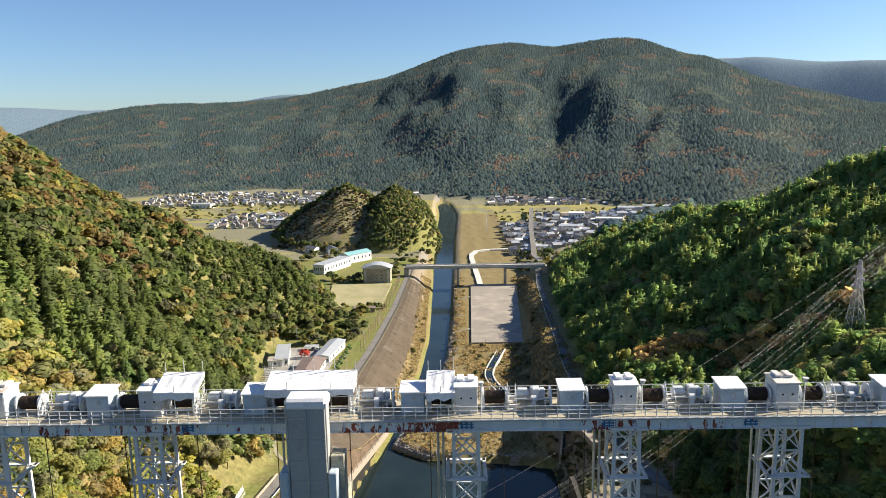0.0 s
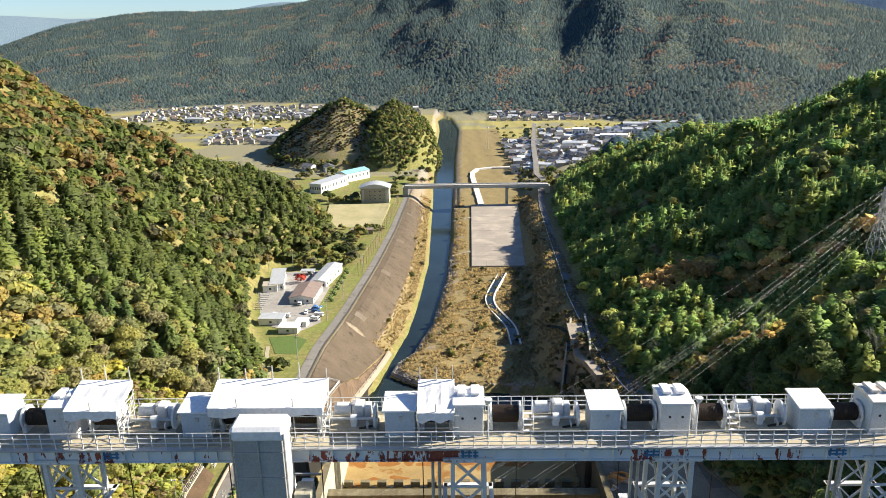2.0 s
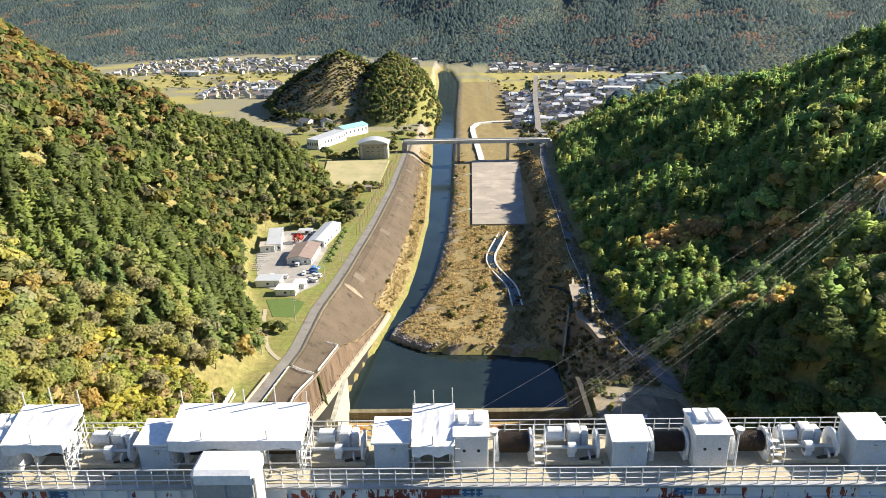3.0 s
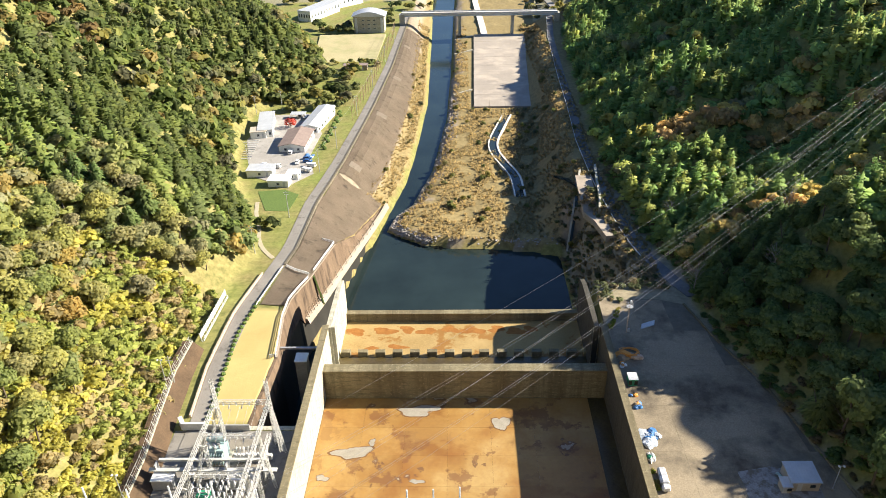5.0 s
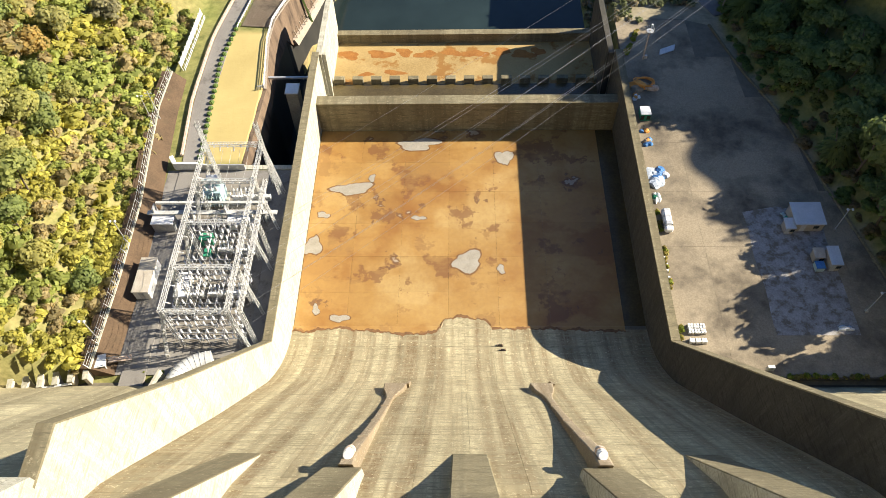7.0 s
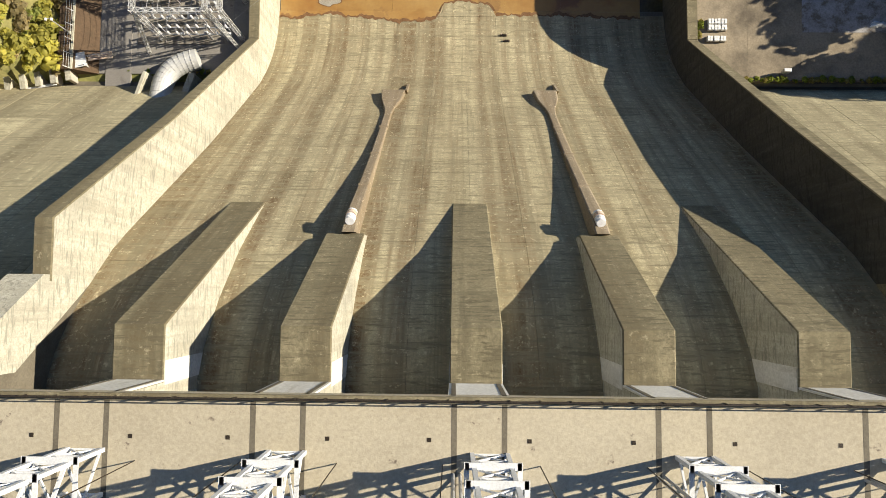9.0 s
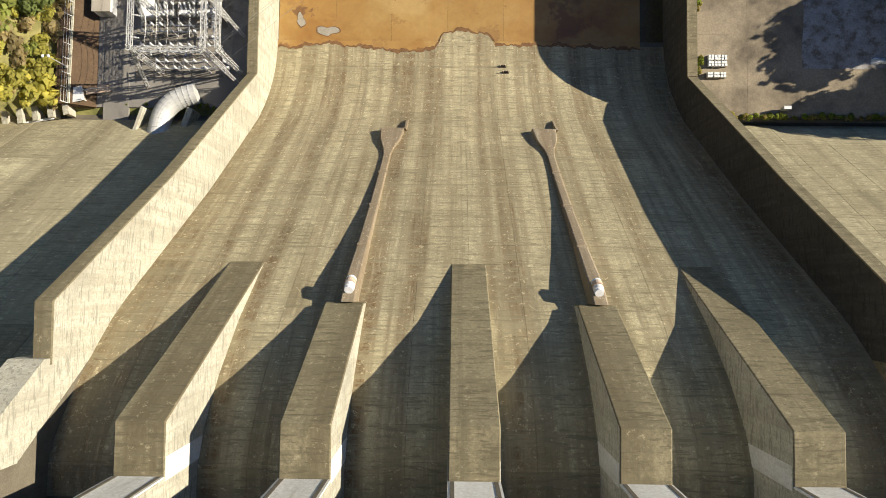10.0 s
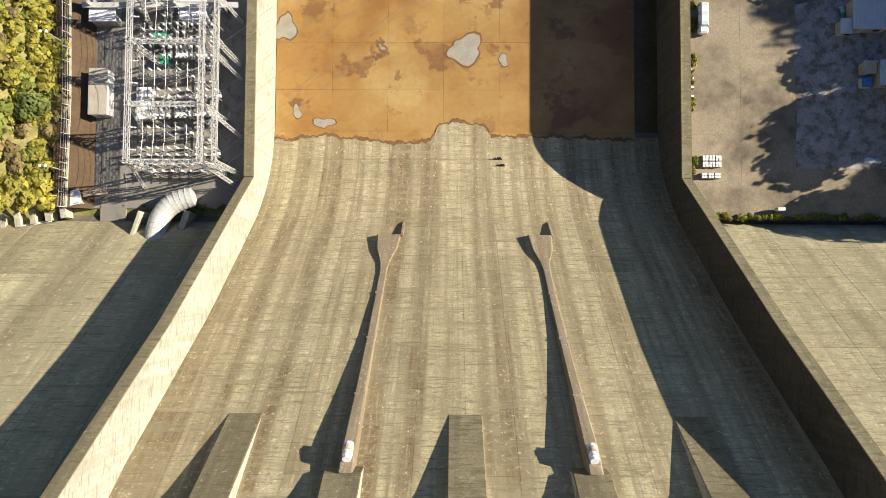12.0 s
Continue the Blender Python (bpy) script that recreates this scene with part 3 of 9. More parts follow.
def mountains(x, y):
    """The far ranges round the basin of the town."""
    d = np.hypot(x, y)
    az = np.degrees(np.arctan2(x, np.maximum(y, 1)))
    # slope up to the crest by bearing, for the first range
    up = gliding(az, (-60, -45, -32.5, -30.4, -27.9, -23.0, -17.5, -12.4, -7.2, -4.5, -1.8, 0.8, 4.3, 7.8, 11.2, 13.7, 15.4, 17.0, 19.4, 22.1, 24.7, 27.6, 30.6, 45, 60), (2.0, 0.5, -0.83, -0.04, 0.8, 1.63, 1.7, 2.06, 3.07, 3.59, 4.7, 5.5, 5.96, 5.43, 5.88, 6.02, 5.42, 4.74, 4.3, 2.91, 2.02, 1.33, 0.48, 4.5, 5.0))
    foot = gliding(az, (-60, -32, -24, -15, 0, 8, 17, 24, 32, 60), (1150, 1420, 1520, 1560, 1300, 1290, 1130, 1000, 900, 800))
    length = 1450.0
    crest = 131 + (foot + length) * np.tan(np.radians(up))
    rise = np.clip((d - foot) / length, 0, 1)
    # spurs running down towards the valley, with gullies between
    u, v = np.radians(az) * 1900, d * 0.42
    spur = rough_noise(u + 0.25 * d, v, 560, 3, 2)
    gully = rough_noise(u - 0.1 * d, v * 0.6, 230, 9, 3)
    lift = np.sin(np.pi * np.clip(rise, 0, 1)) * np.minimum(1, rise * 4)
    h = crest * rise ** 1.05 + np.clip(crest, 30, 400) * (0.04 * spur + 0.034 * gully) * lift
    back = np.clip((d - foot - length - 60) / 700, 0, 1)
    far_up = gliding(az, (-60, -32.3, -30.0, -27.2, -25.0, -16.7, -13.3, -11.1, -9.0, 19.0, 20.5, 22.4, 25.3, 27.4, 28.8, 30.4, 60), (1.5, 1.5, 1.41, 1.19, 1.28, 1.69, 2.28, 2.22, 1.8, 4.24, 4.05, 4.19, 3.73, 3.5, 3.58, 3.45, 5.0))
    far = 131 + 4520 * np.tan(np.radians(far_up))
    return np.where(d > foot, np.maximum(np.maximum(h, 0.05) * (1 - 0.6 * back), far * smooth(3700, 4520, d)), 0.0)


def land(x, y):
    """Height of the ground, without the masonry."""
    x, y = np.broadcast_arrays(np.asarray(x, float), np.asarray(y, float))
    lf, rf = line_at(LEFT_FOOT, y), line_at(RIGHT_FOOT, y)
    lb, rb = line_at(LEFT_BANK, y), line_at(RIGHT_BANK, y)
    fl, fr = floor_level(y), right_level(y)
    z = np.where(x < 0, fl, fr).astype(float)
    # left bank: bench and revetment between the road and the water
    road = line_at(LEFT_ROAD, y) + 3.5
    t = np.clip((x - road) / np.maximum(lb - road, 3), 0, 1)
    bank = fl + (-13.2 - fl) * np.interp(t, (0, 0.12, 0.3, 0.72, 0.8, 1.0), (0, 0.05, 0.22, 0.86, 0.9, 1.0))
    z = np.where((x > road) & (x < lb) & (y > 225), bank, z)
    # terrace that falls from the lane to the river wall
    wy = [p[0] for p in WALL_TOP]
    wx, wz = np.interp(y, wy, [p[1] for p in WALL_TOP]), np.interp(y, wy, [p[2] for p in WALL_TOP])
    near = (y > 211) & (y < 321)
    t = np.clip((x - road) / np.maximum(wx - road, 0.5), 0, 1)
    z = np.where(near & (x > road) & (x <= wx), fl + (wz - 0.2 - fl) * t, z)
    z = np.where(near & (x > wx) & (x < lb), np.minimum(z, wz - 1.0), z)
    # river bed
    inside = (x >= lb) & (x <= rb) & (y > 222)
    z = np.where(inside, -17.5 + 0 * z, z)
    edge = np.minimum(x - lb, rb - x)
    z = np.where(inside & (y > 289), np.maximum(z, -14.2 - 3.3 * smooth(0, 4, edge)), z)
    # right of the water: bar, terrace and the bank up to the road
    rr = rf - 10
    t = np.clip((x - rb) / np.maximum(rr - rb, 3), 0, 1)
    bar_z = -13.6 + 1.6 * smooth(0, 6, x - rb) + 0.7 * rough_noise(x, y, 26, 5, 3) * smooth(2, 10, x - rb) * (1 - smooth(430, 444, y) * (1 - smooth(610, 640, y)))
    bank = np.where(t < 0.72, bar_z, bar_z + (fr - bar_z) * smooth(0.72, 1.0, t))
    z = np.where((x > rb) & (y > 282) & (x < rr), bank, z)
    t2 = np.clip((x - 42) / np.maximum(rr - 42, 3), 0, 1)
    z = np.where((x > 42) & (y > 222) & (y <= 282) & (x < rr), -15 + (fr + 15) * smooth(0.1, 1.0, t2), z)
    # hillsides
    dl = np.clip(lf - x, 0, None)
    lcap = np.interp(y, (-60, 60, 150, 230, 300, 350, 400, 440, 480, 520, 560, 620, 700), (150, 150, 150, 160, 215, 265, 262, 150, 80, 50, 30, 10, 3))
    z += lcap * (1 - np.exp(-dl * np.interp(y, (0, 260, 330, 400, 440, 470), (1.0, 1.0, 1.1, 1.15, 1.04, 0.97)) / np.maximum(lcap, 3))) + smooth(0, 30, dl) * (5.5 * rough_noise(x, y, 85, 7, 3))
    dr = np.clip(x - rf, 0, None)
    rcap = np.interp(y, (-60, 100, 200, 320, 450, 520, 560, 600, 660, 760, 900), (300, 300, 300, 330, 330, 170, 110, 66, 40, 18, 8))
    z += rcap * (1 - np.exp(-dr * np.interp(y, (110, 150, 180, 215, 245, 270, 330, 400), (0.56, 0.68, 0.76, 0.66, 0.45, 0.42, 0.51, 0.56)) / np.maximum(rcap, 3))) + smooth(0, 40, dr) * (12.0 * rough_noise(x, y, 120, 11, 3))
    # the knoll in the valley
    z += np.maximum(hill(x, y, -130, 868, 92, 130, 60, 10, 0.8), hill(x, y, -70, 856, 58, 125, 58, 0, 0.62)) * smooth(-14, -28, x) + 1.6 * rough_noise(x, y, 30, 77, 3) * smooth(760, 790, y) * smooth(960, 900, y) * smooth(-30, -60, x) * smooth(-240, -200, x)
    # behind the dam the sides close round the reservoir
    z = np.where(y < 60, np.maximum(z, np.minimum(150, 10 + 1.1 * np.clip(np.abs(x - 2) - 62, 0, None))), z)
    far = mountains(x, y)
    z = np.where(far > 0, far - 6.5, z)
    return z


def grid_line(knots):
    """Coordinates from (start, step) knots."""
    out = []
    for (a, s), (b, _) in zip(knots, knots[1:]):
        n = max(1, round((b - a) / s))
        out += [a + (b - a) * i / n for i in range(n)]
    return np.array(out + [knots[-1][0]])


GX = grid_line(((-4400, 260), (-2600, 70), (-1300, 32), (-500, 14), (-240, 5), (-130, 2.2), (-51.0, 0.45), (-45.2, 1.5), (-36.2, 1.3), (-34.9, 2.2), (100, 3.5), (260, 9), (520, 22), (1100, 40), (2200, 120), (4400, 1)))
GY = grid_line(((-900, 150), (-60, 20), (60, 6), (98, 2.6), (430, 5), (760, 11), (1100, 22), (3300, 34), (4000, 45), (4700, 1)))


def pits(x, y):
    """Where masonry stands lower than the ground: basin, tailrace, dam."""
    dam = (y < 109.5) & (x > -260) & (x < 300)
    basin = (x > -35.5) & (x < 41.9) & (y >= 108) & (y < 228)
    race = (x > np.interp(y, [p[0] for p in WALL_TOP], [p[1] for p in WALL_TOP]) - 0.7) & (x <= -35.5) & (y > 163) & (y < 224)
    return dam, basin, race


def build_ground():
    xx, yy = np.meshgrid(GX, GY)
    z = land(xx, yy)
    dam, basin, race = pits(xx, yy)
    z = np.where(basin, -5.0, z)
    z = np.where(race, -18.0, z)
    toe = np.interp(yy, (40, 64, 109.5), (60, 70, 8))
    z = np.where(dam & (np.abs(xx) < 130), np.minimum(z, toe), z)
    verts = np.column_stack((xx.ravel(), yy.ravel(), z.ravel())).astype(np.float32)
    ny, nx = xx.shape
    i = np.arange(ny * nx).reshape(ny, nx)
    quads = np.column_stack((i[:-1, :-1].ravel(), i[:-1, 1:].ravel(), i[1:, 1:].ravel(), i[1:, :-1].ravel()))
    me = bpy.data.meshes.new("ground")
    me.vertices.add(len(verts))
    me.vertices.foreach_set("co", verts.ravel())
    me.loops.add(quads.size)
    me.loops.foreach_set("vertex_index", quads.ravel().astype(np.int32))
    me.polygons.add(len(quads))
    me.polygons.foreach_set("loop_start", np.arange(0, quads.size, 4, dtype=np.int32))
    me.update()
    me.shade_smooth()
    x, y = xx.ravel(), yy.ravel()
    d = np.hypot(x, y)
    lf, rf = line_at(LEFT_FOOT, y), line_at(RIGHT_FOOT, y)
    lb, rb = line_at(LEFT_BANK, y), line_at(RIGHT_BANK, y)
    n = rough_noise(x, y, 22, 21, 3)
    n_big = rough_noise(x, y, 140, 31, 3)
    zone = np.zeros((x.size, 4), np.float32)
    zone_b = np.zeros((x.size, 4), np.float32)
    # alpha falls off beyond 3300 m, where the painted haze colour takes over
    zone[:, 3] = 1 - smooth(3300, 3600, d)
    zone_b[:, 3] = 1
    road = line_at(LEFT_ROAD, y)
    valley = (x > lf) & (x < rf)
    bar_m = valley & (x > rb) & (y > 286) & (y < 1090)
    zone[:, 0] = np.where(bar_m, 0.85, 0)
    zone[:, 2] = np.where(bar_m & ((x - rb) + 3 * n < 5), 0.9, 0)
    shelf = valley & (x > road + 3) & (x <= lb) & (y > 225)
    tt = (x - road - 3) / np.maximum(lb - road - 3, 3)
    zone[:, 2] = np.where(shelf & (tt < 0.66), 0.8, zone[:, 2])
    zone[:, 0] = np.where(shelf, 0.9, zone[:, 0])
    flat = valley & (x < road + 3) & (y > 212)
    zone[:, 1] = np.where(flat, 0.55 + 0.35 * n, zone[:, 1])
    zone[:, 0] = np.where(flat, 0.7, zone[:, 0])
    zone[:, 2] = np.where(valley & (x > 44) & (y < 300), 0.7, zone[:, 2])
    slope = (~valley) & (d < 700)
    zone[:, 0] = np.where(slope & (x < 0), 0.25 + 0.2 * n, zone[:, 0])
    # fields and town floor
    plain = valley & (y > 700) & (x < lb - 4)
    plain |= valley & (y > 1090) & (x > rb)
    plain |= valley & (y > 640) & (x > 66)
    plain |= (y > 690) & (x < -150) & (x > lf)
    field = plain & (((y > 1000) & (y < 1200) & (n_big > -0.35)) | (n_big > 0.45))
    zone[:, 1] = np.where(plain, np.where(field, 0.75, 0.2), zone[:, 1])
    zone[:, 0] = np.where(plain, 0.5, zone[:, 0])
    zone_b[:, 1] = np.where(plain & ~field, 0.4, 0)
    farw = mountains(x, y) > 0
    zone_b[:, 2] = np.where(farw | ((d > 620) & (~valley)), 1.0, 0)
    cut = (x < -92) & (x > -235) & (y > 735) & (y < 900) & (hill(x, y, -130, 868, 100, 140, 60, 10, 0.8) > 0)
    zone[:, 0] = np.where(cut, 0.4 + 0.3 * n, zone[:, 0])
    zone[:, 1] = np.where(cut, 0.0, zone[:, 1])
    zone[:, 2] = np.where(cut, 0.25 + 0.25 * n, zone[:, 2])
    zone_b[:, 1] = np.where(cut, 0.0, zone_b[:, 1])
    knoll = np.maximum(hill(x, y, -130, 868, 96, 136, 60, 10, 0.8), hill(x, y, -70, 856, 62, 130, 58, 0, 0.62)) > 0
    knoll &= (x < -12) & ~cut
    zone[:, 0] = np.where(knoll, 0.2, zone[:, 0])
    zone[:, 1] = np.where(knoll, 0.2, zone[:, 1])
    zone[:, 2] = np.where(knoll, 0.0, zone[:, 2])
    zone_b[:, 1] = np.where(knoll, 0.0, zone_b[:, 1])
    field &= ~knoll & ~cut
    lawn = (x > -60) & (x < -47.0) & (y > 163) & (y < 211)
    zone_b[:, 0] = np.where(lawn, 1.0, np.where(field, 0.5, 0))
    np.clip(zone, 0, 1, out=zone)
    for name, data in (("zone", zone), ("zone_b", zone_b)):
        a = me.attributes.new(name, "FLOAT_COLOR", "POINT")
        a.data.foreach_set("color", data.ravel())
    me.materials.append(GROUND)
    return tagged(new("ground", me), "autumn valley ground with forested slopes and river bars", kind="structure")


ground = build_ground()


def sheet(x0, x1, y0, y1, z):
    bm = bmesh.new()
    bm.faces.new([bm.verts.new(p) for p in ((x0, y0, z), (x1, y0, z), (x1, y1, z), (x0, y1, z))])
    return bm


bm = bmesh.new()
rows = []
for y in (163, 190, 221, 228, 238, 251, 264, 281, 286, 290, 294, 300, 306, 313, 325, 340, 363, 400, 438, 533, 675, 850, 1100, 1240, 1270):
    l, r = float(line_at(LEFT_BANK, y)) - 2, float(line_at(RIGHT_BANK, y)) + 2
    if y < 225:
        l, r = -49, -35.6
    rows.append((bm.verts.new((l, y, WATER_Z)), bm.verts.new((r, y, WATER_Z))))
for a, b in zip(rows, rows[1:]):
    bm.faces.new((a[0], a[1], b[1], b[0]))
structure("water", bm, RIVER, "dark green river water with faint ripples")
structure("reservoir_water", sheet(-400, 420, -850, 50, 79.0), LAKE, "still reservoir water behind the dam")

# ---- the dam ----
CONDUIT_MAT = concrete_face("conduit_concrete", (0.36, 0.30, 0.21), (0.20, 0.15, 0.09), False)
X_LEFT, X_RIGHT = -34.7, 40.7
PIERS = (-24.37, -11.27, 2.05, 15.45, 28.9)
FACE = ((59.4, 73.4), (62.8, 73.4), (65.3, 72.3), (67.8, 70.4), (70.3, 68.1), (75.3, 62.2), (81.67, 52.6), (88.0, 43.1), (94.0, 34.1), (100.0, 25.1), (104.5, 18.4), (108.5, 12.5), (112.0, 8.5), (115.0, 5.6), (118.0, 3.3), (121.0, 1.6), (124.0, 0.6), (127.0, 0.12))


def face_at(y):
    return float(np.interp(y, [p[0] for p in FACE], [p[1] for p in FACE]))


body_profile = [(y, z - 0.25) for y, z in FACE] + [(128.0, -0.3), (128.0, -6), (48.0, -6), (48.0, 73.0)]
spillway = structure("spillway", prism(body_profile, X_LEFT - 0.9, X_RIGHT + 0.9), JOINT, "streaked grey-brown concrete spillway chute of the dam")


def quad_panel(x0, x1, ya, yb, lift, thick=0.3):
    """One cast panel of the chute between two heights of the profile, with chamfered rim."""
    bm = bmesh.new()
    ys = [ya] + [p[0] for p in FACE if ya + 0.5 < p[0] < yb - 0.5] + [yb]
    top, low = [], []
    for y in ys:
        z = face_at(y) + lift
        top.append((bm.verts.new((x0, y, z)), bm.verts.new((x1, y, z))))
        low.append((bm.verts.new((x0, y, z - thick)), bm.verts.new((x1, y, z - thick))))
    for i in range(len(ys) - 1):
        bm.faces.new((top[i][0], top[i][1], top[i + 1][1], top[i + 1][0]))
        bm.faces.new((top[i][0], top[i + 1][0], low[i + 1][0], low[i][0]))
        bm.faces.new((top[i][1], low[i][1], low[i + 1][1], top[i + 1][1]))
    bm.faces.new((top[0][0], low[0][0], low[0][1], top[0][1]))
    bm.faces.new((top[-1][0], top[-1][1], low[-1][1], low[-1][0]))
    bmesh.ops.recalc_face_normals(bm, faces=bm.faces)
    return bm


rng = random.Random(4)
cols = [X_LEFT - 1.15, -31.0, -24.4, -17.9, -11.3, -3.9, 2.1, 7.9, 15.6, 22.3, 29.2, 35.0, X_RIGHT + 1.1]
rows_y = [60.0, 63.4, 66.4, 68.9, 71.4, 74.0, 76.5, 79.1, 81.7, 84.2, 86.8, 89.3, 91.74, 94.3, 96.8, 99.4, 101.9, 104.5, 107.3, 110.3, 113.6, 117.4, 121.6, 126.0]
for a, b in zip(cols, cols[1:]):
    for ya, yb in zip(rows_y, rows_y[1:]):
        part("panel", quad_panel(a + 0.014, b - 0.014, ya + 0.008, yb - 0.008, rng.uniform(-0.01, 0.012)), CONCRETE, spillway)

# piers between the bays
for i, cx in enumerate(PIERS):
    tip = 77.2 if i in (1, 3) else 81.67
    tz = face_at(tip)
    prof = [(51, 60), (51, 88.2), (63.75, 88.2), (63.75, 80.75), (68.15, 80.75), (tip, tz + (2.4 if i in (1, 3) else 0.1)), (tip, tz - 1.5), (69.4, 60.0), (63.4, 62.0)]
    bm = prism(prof, cx - 2.05, cx + 2.05)
    bmesh.ops.bevel(bm, geom=[e for e in bm.edges if abs(e.verts[0].co.x - e.verts[1].co.x) < 1e-4 and e.calc_length() > 2.5], offset=0.1, segments=1, affect="EDGES")
    ob = structure("pier", bm, PIER_CONCRETE, "tapering concrete gate pier with mossy sloping top")
    ob.data.materials.append(WALL_CONCRETE)
    for f in ob.data.polygons:
        f.material_index = 1 if abs(f.normal.x) > 0.9 else 0
    head = part("pier_head", prism([(63.7, 88.2), (63.86, 88.2), (63.86, 80.77), (63.7, 80.77)], cx - 2.08, cx + 2.08), WHITE_CONCRETE, ob, "whitish pier head under the crest road")
    for s in (-1, 1):
        part("side_patch", box((cx + s * 2.06, 64.4, 75.7), (0.05, 1.9, 9.6)), WHITE_CONCRETE, head)
        part("gutter", box((cx + s * 1.72, 63.88, 84.5), (0.32, 0.04, 7.2)), JOINT, head)

# training walls beside the chute and round the basin
def leaning_prism(profile, bm=None):
    """A closed profile of (y, z, x of the inner face, x of the outer face)."""
    bm = bm or bmesh.new()
    a = [bm.verts.new((xi, y, z)) for y, z, xi, xo in profile]
    b = [bm.verts.new((xo, y, z)) for y, z, xi, xo in profile]
    n = len(profile)
    for i in range(n):
        bm.faces.new((a[i], a[(i + 1) % n], b[(i + 1) % n], b[i]))
    bm.faces.new(a[::-1])
    bm.faces.new(b)
    bmesh.ops.triangulate(bm, faces=[f for f in bm.faces if len(f.verts) > 4])
    bmesh.ops.recalc_face_normals(bm, faces=bm.faces)
    return bm


def side_wall(side):
    x_in = X_LEFT if side < 0 else X_RIGHT
    # right wall takes the copy darkened for shade, left wall the pale one
    face = WALL_CONCRETE if side < 0 else SHADED_CONCRETE
    wall = thing("wall_left" if side < 0 else "wall_right", (0, 0, 0), ("tall lime-white streaked training wall beside the spillway" if side < 0 else "tall stained training wall beside the spillway, coloured dark for its shade"), kind="structure")
    # upstream of y = 92 the wall swings outwards
    swing = 1.05
    x_top = x_in + side * swing
    pier = [(51, 60), (51, 88.2), (63.75, 88.2), (63.75, 80.75), (68.15, 80.75), (72.2, 74.6), (72.4, 48)]
    # left end pier takes the paler concrete for its sunlit face
    part("end_pier", prism(pier, x_top - side * 0.04, x_top + side * 3.2), WALL_CONCRETE if side < 0 else PIER_CONCRETE, wall)
    tops = [(71.6, 73.4), (77.3, 73.5 if side < 0 else 72.3), (92.4, 49.9), (104.0, 32.4), (115.9, 14.4)]
    lows = [(115.9, 1.0), (104.0, 14.0), (92.4, 31.0), (77.3, 54.0), (71.6, 62.0)]
    reach = lambda y: side * swing * max(0.0, min(1.0, (92.4 - y) / 15.1))
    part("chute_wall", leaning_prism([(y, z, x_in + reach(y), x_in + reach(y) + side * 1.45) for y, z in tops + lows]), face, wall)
    rim = [(y, z + 0.28, x_in + reach(y) - side * 0.06, x_in + reach(y) + side * 1.52) for y, z in tops] + [(y, z - 0.06, x_in + reach(y) - side * 0.06, x_in + reach(y) + side * 1.52) for y, z in tops[::-1]]
    part("coping", leaning_prism(rim), PIER_CONCRETE, wall)
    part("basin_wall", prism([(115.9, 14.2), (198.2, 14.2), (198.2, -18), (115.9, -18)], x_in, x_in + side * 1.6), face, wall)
    part("coping", prism([(116.0, 14.62), (198.3, 14.5), (198.3, 14.15), (116.0, 14.15)], x_in - side * 0.06, x_in + side * 1.68), PIER_CONCRETE, wall)
    xe = x_in - side * (0.7 if side < 0 else 1.7)
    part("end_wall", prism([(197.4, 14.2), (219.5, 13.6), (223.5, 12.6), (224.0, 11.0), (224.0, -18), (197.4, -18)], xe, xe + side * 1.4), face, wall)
    part("wall_step", box((x_in - side * 0.0, 198.2, -2), (3.4, 0.8, 32)), WALL_CONCRETE, wall)
    return wall


side_wall(-1)
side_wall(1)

# non-overflow shoulders of the dam
SLOPE = [(64.0, 78.0), (108.6, 10.6), (110.5, 9.4), (110.5, -6), (48, -6), (48, 88.0), (64.0, 88.0)]
for nm, xa, xb in (("dam_left", -150.0, X_LEFT - 1.0), ("dam_right", X_RIGHT + 1.0, 170.0)):
    shoulder = structure(nm, prism(SLOPE, xa, xb), JOINT, "stepped grey concrete downstream face of the dam")
    n_rows, y0, y1 = 9, 64.8, 108.2
    lo, hi = (max(xa, -98.0), xb) if xa < 0 else (xa, min(xb, 98.0))
    k = round((hi - lo) / 7.4)
    for c in range(k):
        for r in range(n_rows):
            ya, yb = y0 + (y1 - y0) * r / n_rows, y0 + (y1 - y0) * (r + 1) / n_rows
            za, zb = [78.0 - (y - 64.0) * 1.5112 for y in (ya, yb)]
            xa2, xb2 = lo + (hi - lo) * c / k + 0.03, lo + (hi - lo) * (c + 1) / k - 0.03
            d = rng.uniform(0.02, 0.07)
            bm = prism([(ya + 0.03, za + d - 0.04), (yb, zb + d + 0.03), (yb - 0.3, zb - 0.3), (ya - 0.27, za - 0.34)], xa2, xb2)
            part("panel", bm, DAM_CONCRETE, shoulder)

# crest road
deck = structure("crest_road", prism([(54.5, 87.6), (54.5, 88.9), (63.9, 88.9), (63.9, 87.6)], -150, 170), DECK, "pale concrete crest road with dark joint strips")
for cx in (-38.2,) + PIERS + (43.0,):
    for s in (-1.66, 1.66):
        part("joint_strip", box((cx + s, 59.2, 88.906), (0.36, 9.2, 0.012)), JOINT, deck)
    for s in (-3.3, 3.3):
        part("drain", box((cx + s, 61.1, 88.91), (0.28, 0.28, 0.02)), DARK_STEEL, deck)
part("kerb", prism([(63.5, 88.9), (63.5, 89.15), (63.95, 89.15), (63.95, 88.9)], -100, 100), PIER_CONCRETE, deck)
crest_rail = thing("crest_railing", (0, 63.75, 89.15), "dark steel railing along the crest road", "railing")
for z in (0.45, 0.95):
    part("rail", rod((-70, 0, z), (70, 0, z), 0.045), DARK_STEEL, crest_rail)
